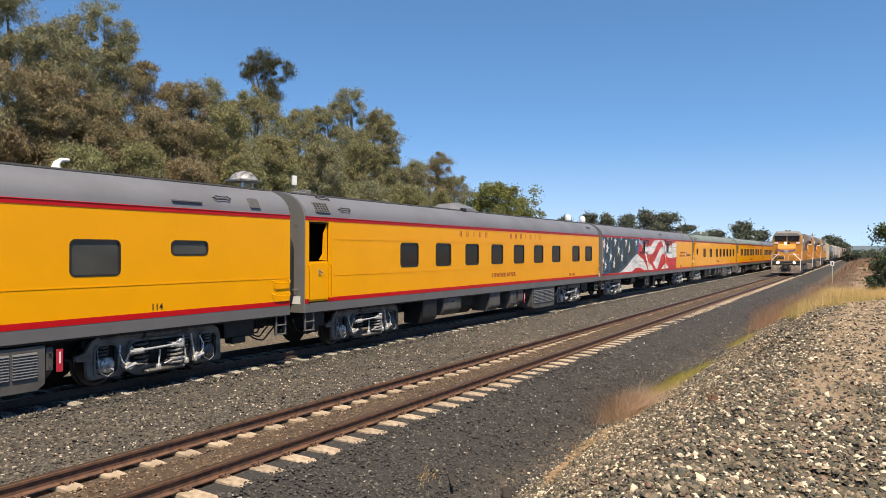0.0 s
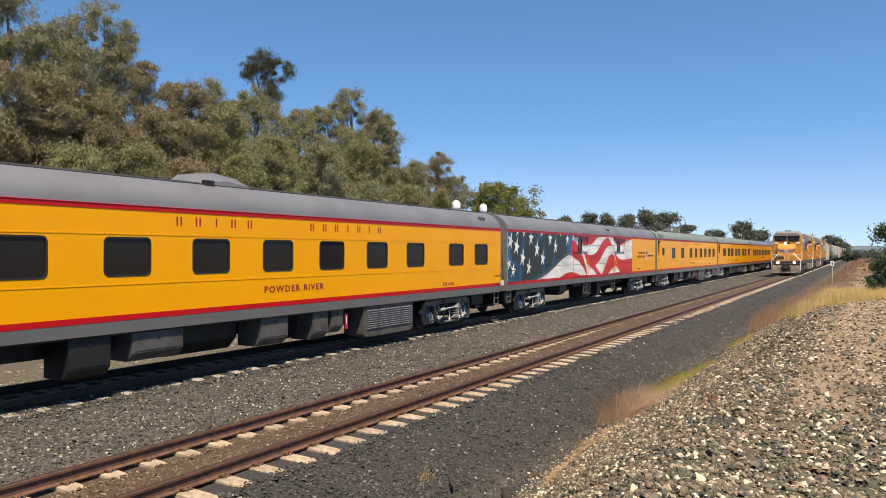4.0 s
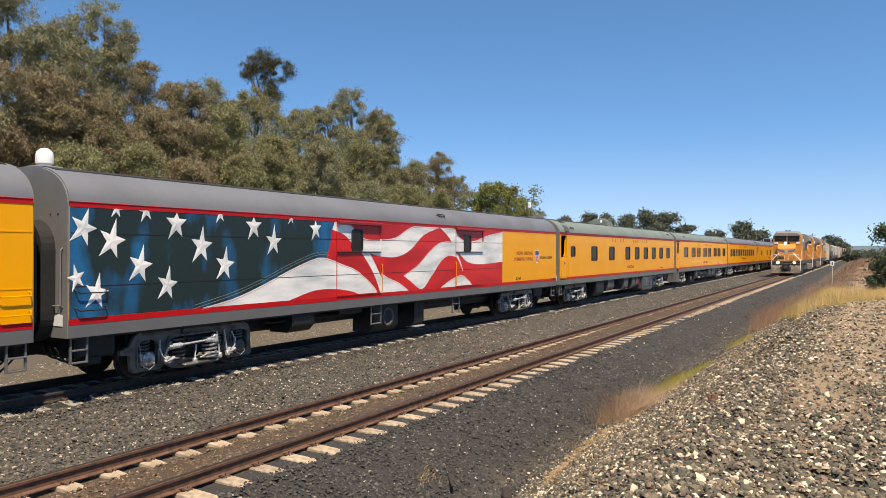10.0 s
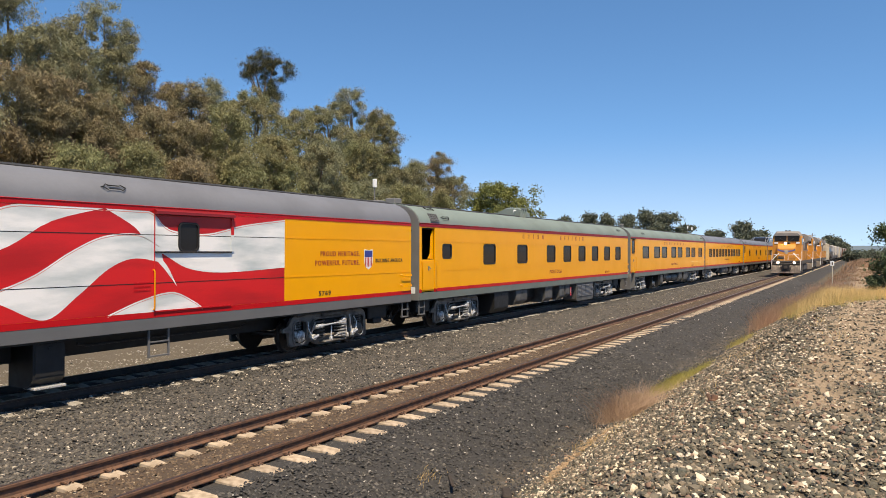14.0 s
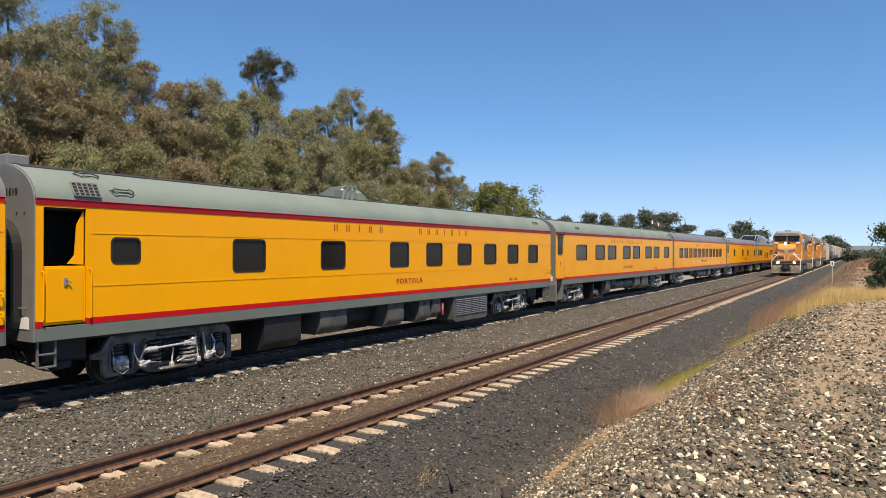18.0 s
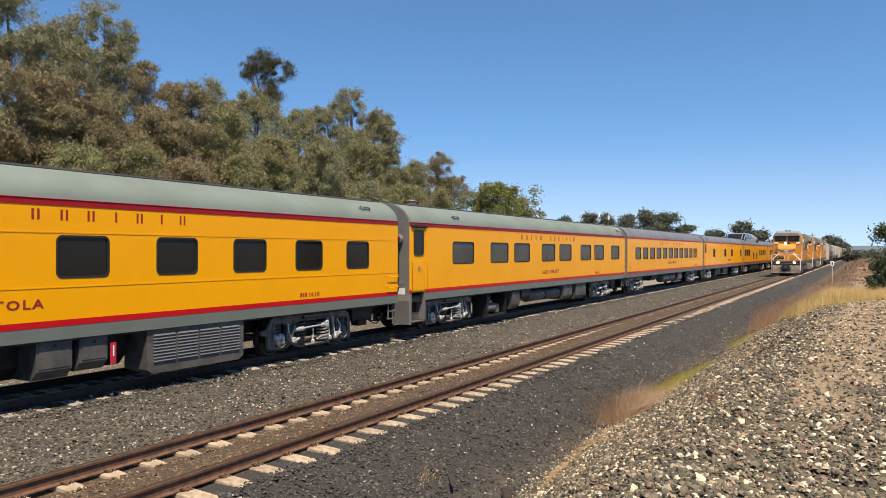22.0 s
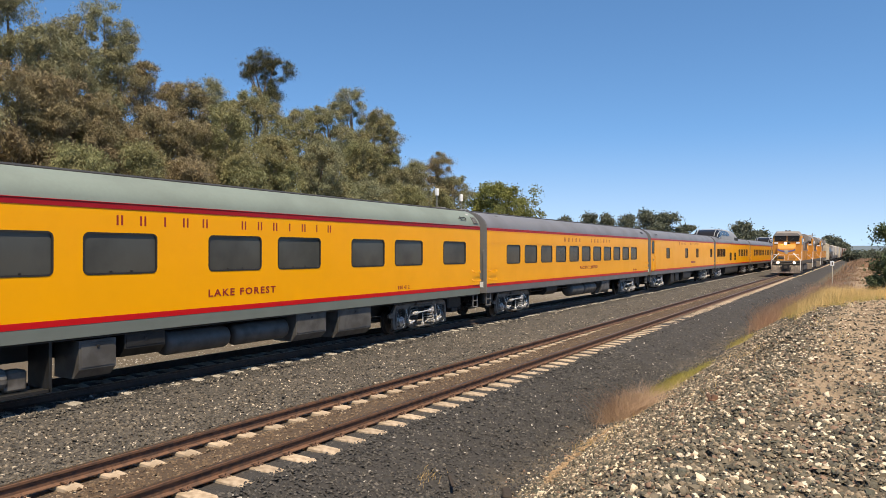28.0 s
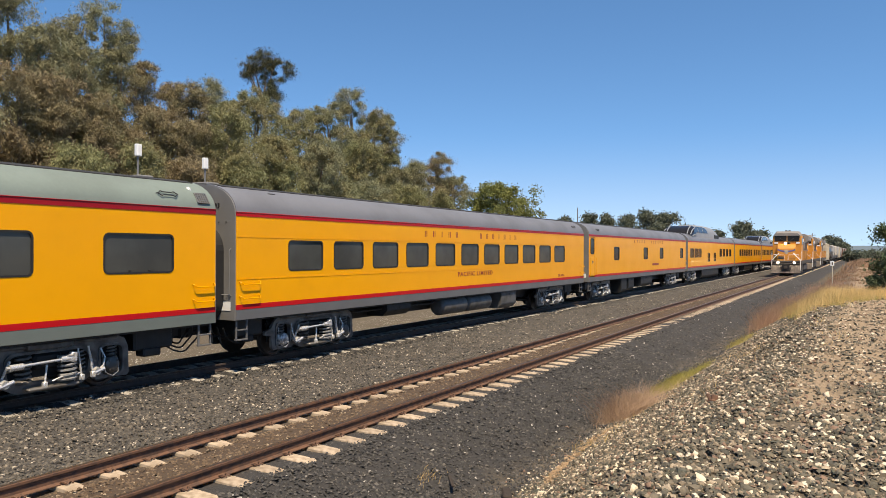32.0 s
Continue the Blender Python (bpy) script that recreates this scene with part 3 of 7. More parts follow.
def end_wall(car, x, face, mat, length, marker=False, rod=False):
    """The grey end of a car with its rubber gangway."""
    w = Shape()
    sign = -1 if face < 0 else 1
    ring = [(py, pz) for _, py, pz in roof_ring(0)]
    outline = [(-HW + 0.02, 1.13), *[(a * 0.99, b - 0.02) for a, b in ring], (HW - 0.02, 1.13)]
    w.slab(outline, "x", x, x + sign * 0.03)
    e = part("end_wall", w, mat, car, "grey painted end")
    g = Shape()
    o, i = rounded(-1.13, 1.02, 1.13, 3.42, 0.6, 7), rounded(-0.85, 1.12, 0.85, 3.2, 0.42, 7)
    x1 = x + sign * 0.31
    g.loft([[(x, a, b) for a, b in o], [(x1, a, b) for a, b in o], [(x1, a, b) for a, b in i], [(x, a, b) for a, b in i]], True)
    g.box(min(x, x + sign * 0.01), -0.4, 1.2, max(x, x + sign * 0.01) + 0.02, 0.4, 3.25)
    part("gangway", g, RUBBER, e, "black rubber gangway")
    c = Shape().box(min(x - sign * 0.5, x + sign * 0.30), -0.12, 0.70, max(x - sign * 0.5, x + sign * 0.30), 0.12, 0.96, 0.03)
    c.box(min(x + sign * 0.1, x + sign * 0.33), -0.17, 0.66, max(x + sign * 0.1, x + sign * 0.33), 0.17, 1.0, 0.05)
    part("coupler", c, DARK_STEEL, e)
    for k in range(3):
        h = Shape()
        yy = -1.05 + 0.21 * k
        sag = 0.50 + 0.07 * (k % 3)
        run = 1.15 - 0.22 * k
        h.pipe([(x - sign * (run * (1 - q / 10)), yy + 0.05 * math.sin(q), 1.02 - (1.02 - sag) * math.sin(math.pi * min(1, (q + 0.3) / 10.6)) ** 0.7) for q in range(11)], 0.019, 6)
        part("brake_hose", h, RUBBER, e)
    if not (face < 0 and marker):
      st = Shape()
      xa, xb = sorted((x - sign * 0.08, x - sign * 0.42))
      for xx in (xa, xb):
        st.box(xx - 0.02, -HW + 0.06, 0.62, xx + 0.02, -HW + 0.11, 1.15, 0.006)
      for zz in (0.64, 0.88):
        st.box(xa, -HW + 0.03, zz - 0.015, xb, -HW + 0.16, zz + 0.015, 0.005)
      part("step", st, SILL_GREY, e)
    if face < 0:
        rv = Shape()
        for a, b in [(p * 0.955, q - 0.07) for p, q in ring[1:-1] if p < 0.3] + [(-HW + 0.07, 1.3 + 0.115 * k) for k in range(21)]:
            rv.disc_body((x - 0.03, a, b), [(0, 0.009), (-0.005, 0.008), (-0.008, 0.002)], 6, "x")
        part("rivets", rv, mat, e)["kind"] = "stuff"
        if rod:
            part("end_rod", Shape().pipe([(x - 0.03, -HW + 0.16, 1.72), (x - 0.08, -HW + 0.16, 1.76), (x - 0.08, -HW + 0.16, 2.82), (x - 0.03, -HW + 0.16, 2.86)], 0.014, 6), mat, e)
        part("end_plate", Shape().box(x - 0.040, -HW + 0.16, 1.36, x - 0.031, -HW + 0.62, 1.58), WHITE_PAINT, e, "white plate")
        hr = Shape()
        for zz in (1.75,):
            hr.pipe([(x - 0.03, -HW + 0.25, zz), (x - 0.09, -HW + 0.27, zz), (x - 0.09, -HW + 0.6, zz), (x - 0.03, -HW + 0.62, zz)], 0.012)
        part("end_rung", hr, mat, e)
        for yy, zz in ((0.3, 3.5), (0.55, 3.5)):
            part("end_fitting", Shape().box(x - 0.045, -HW + yy, zz, x - 0.03, -HW + yy + 0.025, zz + 0.025), RUBBER, e)
        if marker:
            mk = Shape().disc_body((x - 0.03, -HW + 0.36, 3.22), [(0, 0.12), (-0.05, 0.15), (-0.13, 0.15), (-0.15, 0.12)], 16, "x")
            m = part("marker_lamp", mk, END_GREY, e, "grey lamp with a red lens")
            part("lens", Shape().disc_body((x - 0.18, -HW + 0.36, 3.22), [(0, 0.10), (-0.015, 0.085), (-0.03, 0.03)], 14, "x"), LAMP_RED, m, "dark red lens")
    return e


def louvred_box(car, x0, x1, z0, z1, y=-HW + 0.05, depth=0.75, slats=9):
    """Under-floor cooling unit with rows of louvres."""
    s = Shape().slab([(x0, z0 + 0.1), (x0, z1), (x1, z1), (x1, z0 + 0.1), (x1 - 0.15, z0), (x0 + 0.15, z0)], "y", y, y + depth)
    u = part("cooling_unit", s, BOX_GREY, car, "grey louvred cooling unit")
    n = max(2, round((x1 - x0) / 0.62))
    for k in range(n):
        a, b = x0 + 0.12 + (x1 - x0 - 0.24) * k / n + 0.03, x0 + 0.12 + (x1 - x0 - 0.24) * (k + 1) / n - 0.03
        for j in range(slats):
            zz = z0 + 0.24 + (z1 - z0 - 0.34) * j / slats
            part("slat", Shape().add([(a, y - 0.004, zz), (b, y - 0.004, zz), (b, y - 0.035, zz + 0.012), (a, y - 0.035, zz + 0.012), (a, y - 0.004, zz + 0.05), (b, y - 0.004, zz + 0.05)],
                                     [(0, 1, 2, 3), (3, 2, 5, 4), (0, 3, 4), (1, 5, 2)]), SILL_GREY, u)
    return u


def under_box(car, x0, x1, z0, z1, y=-HW + 0.09, depth=0.8, mat=None, slope=0.18, tag=False):
    s = Shape().slab([(y, z1), (y, z0 + slope), (y + slope, z0), (y + depth, z0), (y + depth, z1)], "x", x0, x1)
    b = part("equipment_box", s, mat or BOX_GREY, car)
    part("box_lid", Shape().box(x0 + 0.04, y - 0.012, z0 + slope + 0.04, x1 - 0.04, y - 0.001, z1 - 0.05, 0.004), mat or BOX_GREY, b)
    part("latch", Shape().box((x0 + x1) / 2 - 0.03, y - 0.03, z1 - 0.16, (x0 + x1) / 2 + 0.03, y - 0.013, z1 - 0.10, 0.004), DARK_STEEL, b)
    if tag:
        p = part("warning_plate", Shape().box(x1 + 0.05, y - 0.03, 0.52, x1 + 0.18, y - 0.015, 0.95, 0.003), RED_TAG, b, "red plate with a white bar")
        part("bar", Shape().box(x1 + 0.10, y - 0.036, 0.68, x1 + 0.13, y - 0.031, 0.90), WHITE_PAINT, p)
    return b


def tank(car, x0, x1, z, r, y=-HW + 0.45):
    s = Shape().disc_body((x0, y, z), [(0, 0.02), (0.0, r * 0.6), (0.06, r * 0.92), (0.12, r), (x1 - x0 - 0.12, r), (x1 - x0 - 0.06, r * 0.92), (x1 - x0, r * 0.6), (x1 - x0, 0.02)], 20, "x")
    return part("air_tank", s, BOX_GREY, car, "grey cylindrical tank", smooth=True)


def vestibule_door(car, x0, x1, style):
    """Dutch door: below a closed yellow leaf, above an open or glazed one."""
    y = -HW
    d = part("door", Shape().box(x0 + 0.01, y + 0.015, 1.42, x1 - 0.01, y + 0.05, 2.52 if style == "open" else 3.60, 0.006), YELLOW, car, "yellow vestibule door")
    part("lower_leaf", Shape().box(x0 + 0.05, y - 0.004, 1.47, x1 - 0.05, y + 0.014, 2.48, 0.006), YELLOW, d)
    kn = Shape().box((x0 + x1) / 2 - 0.035, y - 0.03, 2.14, (x0 + x1) / 2 + 0.035, y - 0.004, 2.30, 0.01)
    kn.rod(((x0 + x1) / 2, y - 0.03, 2.26), ((x0 + x1) / 2 + 0.09, y - 0.05, 2.20), 0.013, 6)
    part("door_handle", kn, END_GREY, d)
    if style == "open":
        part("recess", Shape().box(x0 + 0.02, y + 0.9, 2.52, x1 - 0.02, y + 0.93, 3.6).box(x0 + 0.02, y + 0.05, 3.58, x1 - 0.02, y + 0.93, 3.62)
             .box(x0 + 0.0, y + 0.05, 2.5, x0 + 0.02, y + 0.93, 3.6), INSIDE_SHADE, d, "black panels painted as the shade inside the vestibule")
        part("open_leaf", Shape().slab([(x1 - 0.02, 2.54), (x1 - 0.02, 3.58), (x1 - 0.16, 3.30), (x1 - 0.20, 2.72), (x1 - 0.34, 2.56)], "y", y + 0.06, y + 0.09), YELLOW, d)
    else:
        wx0, wx1 = x0 + 0.16, x1 - 0.14
        w = part("door_window", Shape().slab(rounded(wx0, 2.70, wx1, 3.52, 0.09), "y", y + 0.004, y + 0.012), DARK_GLASS, d)
        o, i = rounded(wx0 - 0.03, 2.67, wx1 + 0.03, 3.55, 0.11), rounded(wx0 + 0.015, 2.715, wx1 - 0.015, 3.505, 0.08)
        part("window_frame", Shape().loft([[(a, y + 0.016, b) for a, b in o], [(a, y - 0.012, b) for a, b in o], [(a, y - 0.012, b) for a, b in i], [(a, y + 0.01, b) for a, b in i]], True), RUBBER, w)
    grab_iron(car, x0 - 0.03, x0 - 0.03, 1.5, 2.42, mat=YELLOW)
    grab_iron(car, x1 + 0.07, x1 + 0.07, 1.5, 2.45, mat=YELLOW)
    return d


def roof_y(z):
    """The near surface of the roof at a height."""
    t = math.asin(min(1, max(0, (z - EAVE) / (PEAK - EAVE))) ** (1 / 0.95))
    return -HW * math.cos(t) ** 0.80


def roof_loop(car, x, z, w=0.55):
    """Lifting rung on the curve of the roof: two bars between pointed brackets."""
    def at(dx, dz, off=0.045):
        return (x + dx, roof_y(z + dz) - off, z + dz)
    s = Shape()
    s.pipe([at(0.0, 0.0, 0.0), at(0.02, 0.0), at(0.11, 0.06), at(0.15, 0.035), at(w - 0.15, 0.035), at(w - 0.11, 0.06), at(w - 0.02, 0.0), at(w, 0.0, 0.0)], 0.012)
    s.pipe([at(0.02, 0.0), at(0.11, -0.055), at(0.15, -0.03), at(w - 0.15, -0.03), at(w - 0.11, -0.055), at(w - 0.02, 0.0)], 0.012)
    return part("roof_rung", s, DARK_STEEL, car)


def roof_vent(car, x, z, w=0.5, h=0.24):
    """Grille lying in the curve of the roof."""
    lo, hi = (roof_y(z - h / 2), z - h / 2), (roof_y(z + h / 2), z + h / 2)
    v = part("roof_vent", Shape().slab([(lo[0] - 0.025, lo[1]), (hi[0] - 0.025, hi[1]), (hi[0] + 0.15, hi[1]), (lo[0] + 0.15, lo[1])], "x", x, x + w), DARK_STEEL, car, "black roof grille")
    for k in range(0, 6):
        c = x + w * k / 5
        part("slat", Shape().slab([(lo[0] - 0.04, lo[1]), (hi[0] - 0.04, hi[1]), (hi[0] - 0.02, hi[1]), (lo[0] - 0.02, lo[1])], "x", c - 0.012, c + 0.012), END_GREY, v)
    for k in range(5):
        u = k / 4
        cy, cz = lo[0] + (hi[0] - lo[0]) * u, lo[1] + (hi[1] - lo[1]) * u
        part("slat", Shape().box(x, cy - 0.042, cz - 0.010, x + w, cy - 0.02, cz + 0.010), END_GREY, v)
    return v


def sign_bars(car, x0, x1, z0, z1, widths, mat=None):
    """Company lettering, shown as plain bars of its size: one bar for a narrow letter, two for a wide one."""
    step = (x1 - x0) / len(widths)
    for k, wide in enumerate(widths):
        a = x0 + (k + 0.3) * step
        for u in ((-0.075, 0.03) if wide else (-0.0225,)):
            part("lettering_bar", Shape().box(a + u, -HW - 0.004, z0, a + u + 0.045, -HW + 0.002, z1), mat or LETTER_RED, car, "dark red bar")


def write(car, text, x, z, h, w, mat=None):
    return part("lettering", lettering(text, h, w, mat or LETTER_RED), None, car, at=pose(x, -HW - 0.001, z))


CARS = []


def passenger_car(start, length, label, roof_mat, windows, door="", glass=None, latches=False, marker=False, seams=True, trim=None, step_door=False):
    car = thing("passenger_car", label, "railway car", "passenger train", at=pose(start, FAR_Y, 0))
    CARS.append((car, start))
    part("side_wall", side_panel(length, 1.50, 3.66, windows, (0.14, 0.99, 3.62) if door else None), YELLOW, car, "glossy yellow side")
    part("side_wall", side_panel(length, 1.50, 3.66, [], y=HW - 0.05), YELLOW, car, "glossy yellow side")
    part("interior", Shape().box(0.05, -HW + 0.95 if door else -HW + 0.12, 1.3, length - 0.05, HW - 0.12, 3.6), INSIDE_SHADE, car, "black box painted as the shaded interior")
    band = 0.11 if roof_mat is ROOF_GREEN else 0.085
    st = Shape()
    for y in (-HW - 0.006, HW - 0.03):
        x = 0.0
        for a, b in (([(0, 0.14), (0.99, length)] if door else [(0, length)])):
            st.box(a, y, 1.385, b, y + 0.036, 1.505)
    part("red_stripe", st, RED, car, "red stripe")
    tb = Shape()
    for y in (-HW - 0.006, HW - 0.03):
        tb.box(0, y - 0.004, 3.655, length, y + 0.036, 3.655 + band)
    part("roof_band", tb, RED if roof_mat is ROOF_GREY else CRIMSON, car, "red band under the roof")
    part("rain_gutter", Shape().box(0, -HW - 0.022, 3.657 + band, length, -HW + 0.02, 3.675 + band, 0.005), RED if roof_mat is ROOF_GREY else CRIMSON, car, "red stripe")
    sl = Shape()
    sx0 = 1.0 if (door and step_door) else 0.0
    sl.box(sx0, -HW - 0.002, 1.13, length, -HW + 0.06, 1.384, 0.004).box(0, HW - 0.06, 1.13, length, HW, 1.384)
    part("side_sill", sl, SILL_GREY if roof_mat is ROOF_GREY else SILL_GREEN, car, "grey lower sill")
    if seams:
        sm = Shape()
        for z in seams if isinstance(seams, tuple) else (2.12, 3.15):
            sm.box(1.12 if door else 0.02, -HW - 0.008, z - 0.008, 19.04 if trim else length - 0.02, -HW + 0.002, z + 0.008)
            if trim:
                part("belt_rail", Shape().box(19.06, -HW - 0.008, z - 0.008, length - 0.02, -HW + 0.002, z + 0.008), YELLOW, car)
        part("belt_rail", sm, trim or YELLOW, car)
    for wdw in windows:
        window(car, *wdw, glass or DARK_GLASS, latches=latches, y=-HW - 0.034 if trim else -HW)
    if door:
        vestibule_door(car, 0.14, 0.99, door)
    if door and step_door:
        part("door_hood", Shape().box(0.06, -HW - 0.05, 3.62, 1.07, -HW + 0.0, 3.70, 0.01), DARK_STEEL if step_door else RED, car)
    roof(car, length, roof_mat)
    end_mat = END_GREY
    end_wall(car, 0.0, -1, end_mat, length, marker, rod=not door)
    end_wall(car, length, 1, end_mat, length)
    for xa, xb in ((0.35, 1.25), (length - 1.9, length - 0.9)):
        part("end_gear", Shape().box(xa, -HW + 0.35, 0.66, xb, HW - 0.35, 1.1, 0.04).box(xa + 0.2, -HW + 0.3, 0.52, xb - 0.35, -HW + 0.6, 0.7, 0.03), DARK_STEEL, car)
    part("underframe", Shape().box(0.4, -0.55, 0.66, length - 0.4, 0.55, 1.14).box(0.1, -HW + 0.1, 1.08, length - 0.1, HW - 0.1, 1.30), DARK_STEEL, car, "black underframe")
    truck(car, 3.35)
    truck(car, length - 3.75)
    for x in (length - 0.66,):
        grab_iron(car, x, x + 0.6, 2.06, 2.06)
        grab_iron(car, x, x + 0.6, 1.72, 1.72)
    if not door:
        grab_iron(car, 0.1, 0.75, 2.06, 2.06, mat=trim)
        grab_iron(car, 0.1, 0.75, 1.72, 1.72, mat=trim)
    return car


CRIMSON = material("crimson_enamel", (0.29, 0.005, 0.010), 0.45, vary=0.06, scale=2, bump=0.03, coat=0.03, spec=0.25)
SILL_GREEN = material("grey_green_sill_paint", (0.125, 0.145, 0.13), 0.5, vary=0.08, scale=1.5, bump=0.05)
Z0, Z1 = 2.29, 3.09
car_a = passenger_car(14.39 - 24.95, 24.95, "yellow baggage car with grey roof and few windows", ROOF_GREY,
                      [(18.84, 19.93, 2.31, 3.03), (21.17, 22.20, 2.71, 3.04)], glass=BLIND_GLASS, seams=(2.10,))
car_b = passenger_car(15.01, 25.04, "yellow sleeping car with grey roof and open vestibule door", ROOF_GREY,
                      [(x, x + 1.10, Z0, Z1) for x in (4.63, 6.88, 9.08, 11.29, 13.47, 15.68, 17.90, 20.72, 22.73)], door="open")
car_c = passenger_car(40.75, 25.15, "yellow baggage car painted with a waving striped flag", ROOF_GREY, [(8.75, 9.28, 2.80, 3.46), (15.67, 16.22, 2.80, 3.44)], trim=DARK_STEEL)
car_d = passenger_car(66.45, 25.08, "yellow sleeping car with grey-green roof and open vestibule door", ROOF_GREEN,
                      [(1.52, 2.21, 2.54, 3.08)] + [(x, x + 1.10, Z0, Z1 + 0.01) for x in (4.76, 8.01, 11.41, 13.62, 15.84, 18.02, 20.21, 22.40)], door="open")
car_e = passenger_car(92.25, 25.05, "yellow lounge car with grey-green roof and wide windows", ROOF_GREEN,
                      [(x, x + 1.69, 2.34, 3.17) for x in (2.9, 6.03, 8.32, 11.42, 13.70, 16.80, 19.08, 22.18)], door="glazed", glass=BLIND_GLASS, latches=True, marker=True, seams=False, step_door=True)
car_f = passenger_car(117.95, 24.98, "yellow coach with grey roof and eleven windows", ROOF_GREY,
                      [(1.82 + 1.888 * k, 3.22 + 1.888 * k, 2.29, 3.09) for k in range(11)], glass=BLIND_GLASS)
car_g = passenger_car(143.82, 25.0, "yellow sleeping car with grey roof and four windows", ROOF_GREY,
                      [(x, x + 1.10, Z0, Z1) for x in (4.6, 11.4, 15.95, 22.85)], door="glazed")
car_h = passenger_car(169.80, 25.6, "yellow dome car with grey roof and rounded glass dome", ROOF_GREY,
                      [(0.9, 2.35, Z0, Z1), (2.7, 4.15, Z0, Z1), (4.4, 5.9, Z0, Z1), (9.0, 10.2, 1.85, 2.7), (12.3, 13.5, 1.85, 2.7)] + [(x, x + 1.3, Z0, Z1) for x in (15.7, 17.75, 19.85, 22.05)])
car_i = passenger_car(196.1, 25.0, "yellow coach with grey roof in the far part of the train", ROOF_GREY,
                      [(3.5 + 1.7 * k, 4.7 + 1.7 * k, Z0, Z1) for k in range(7)] + [(16.6 + 2.1 * k, 17.8 + 2.1 * k, Z0, Z1) for k in range(4)])
car_j = passenger_car(221.8, 25.6, "yellow dome car at the far end of the train", ROOF_GREY,
                      [(0.9 + 1.9 * k, 2.2 + 1.9 * k, Z0, Z1) for k in range(12)])


# ---- painted flag on the baggage car ----
FLAG_RED = material("flag_red_paint", (0.58, 0.014, 0.016), 0.42, vary=0.12, scale=0.9, other=(0.40, 0.010, 0.012), bump=0.02, coat=0.1, spec=0.3, stretch=(0.45, 1, 1.9))
FLAG_WHITE = material("flag_white_paint", (0.80, 0.785, 0.77), 0.4, vary=0.06, scale=1.3, other=(0.46, 0.505, 0.51), bump=0.02, coat=0.15, stretch=(0.45, 1, 1.9), mix_lo=0.42, mix_hi=0.66)
FLAG_BLUE = material("flag_blue_paint", (0.014, 0.027, 0.028), 0.42, vary=0.2, scale=0.9, other=(0.010, 0.115, 0.27), bump=0.02, coat=0.05, spec=0.25, stretch=(1.3, 1, 0.6), mix_lo=0.54, mix_hi=0.70)
DARK_RED = material("dark_red_enamel", (0.22, 0.010, 0.012), 0.4, vary=0.08, scale=2)
STITCH = material("stitch_paint", (0.16, 0.22, 0.22), 0.5, vary=0.1)
HEM = material("flag_hem_paint", (0.62, 0.25, 0.20), 0.4, vary=0.1)


def slant(m, turn):
    """Turn the painted folds of a flag colour to run at a slant."""
    [n for n in m.node_tree.nodes if n.type == "MAPPING"][0].inputs["Rotation"].default_value = (0, radians(turn), 0)


slant(FLAG_WHITE, -32)
slant(FLAG_RED, -30)


def azure_folds(m):
    """More of the bright blue towards the stripes and in the lower corner of the field."""
    nt = m.node_tree
    xyz = nt.nodes.new("ShaderNodeSeparateXYZ")
    nt.links.new([n for n in nt.nodes if n.type == "TEX_COORD"][0].outputs["Object"], xyz.inputs[0])
    ramp = [n for n in nt.nodes if n.type == "MAP_RANGE"][0]
    big = ramp.inputs["Value"].links[0].from_socket
    for lo, hi, most in ((5.0, 7.6, 0.15), (1.6, -0.4, 0.10)):
        more = nt.nodes.new("ShaderNodeMapRange")
        for key, v in zip(("From Min", "From Max", "To Min", "To Max"), (lo, hi, 0.0, most)):
            more.inputs[key].default_value = v
        nt.links.new(xyz.outputs["X"], more.inputs["Value"])
        both = nt.nodes.new("ShaderNodeMath")
        nt.links.new(big, both.inputs[0])
        nt.links.new(more.outputs[0], both.inputs[1])
        big = both.outputs[0]
    nt.links.new(big, ramp.inputs["Value"])


azure_folds(FLAG_BLUE)


def smooth_line(pts, n=36):
    """Points along a soft curve through a few corners."""
    P = [np.array(pts[0])] + [np.array(q) for q in pts] + [np.array(pts[-1])]
    out = []
    for k in range(n + 1):
        u = k / n * (len(pts) - 1)
        i = min(int(u), len(pts) - 2)
        t = u - i
        a, b, c, d = P[i], P[i + 1], P[i + 2], P[i + 3]
        q = 0.5 * (2 * b + (c - a) * t + (2 * a - 5 * b + 4 * c - d) * t * t + (3 * b - a - 3 * c + d) * t ** 3)
        out.append((float(q[0]), min(3.652, max(1.508, float(q[1])))))
    return out


def ribbon(car, top, bottom, mat, lift, hem=True, name="flag_stripe"):
    a, b = smooth_line(top), smooth_line(bottom)
    y = -HW - lift
    s = Shape().loft([[(p[0], y, p[1]) for p in a], [(p[0], y, p[1]) for p in b]])
    r = part(name, s, mat, car)
    if hem:
        part("hem", Shape().loft([[(p[0], y - 0.0015, p[1] - 0.03) for p in a], [(p[0], y - 0.0015, p[1] - 0.045) for p in a]]), HEM, r)
    return r


def star(car, x, z, r, tilt):
    y, n = -HW - 0.007, []
    for k in range(10):
        rr = (r if k % 2 == 0 else r * 0.40) * (1.25 if k in (0, 4) else 1.0)
        a = radians(90 + 36 * k + tilt)
        n.append((x + rr * math.cos(a) * 0.85, y, z + rr * math.sin(a) * 1.05))
    n = [(p[0], p[1], min(3.65, max(1.51, p[2]))) for p in n]
    s = Shape().add([(x, y - 0.012, z), *n], [(0, 1 + k, 1 + (k + 1) % 10) for k in range(10)])
    part("star", s, FLAG_WHITE, car, "white five-pointed star")


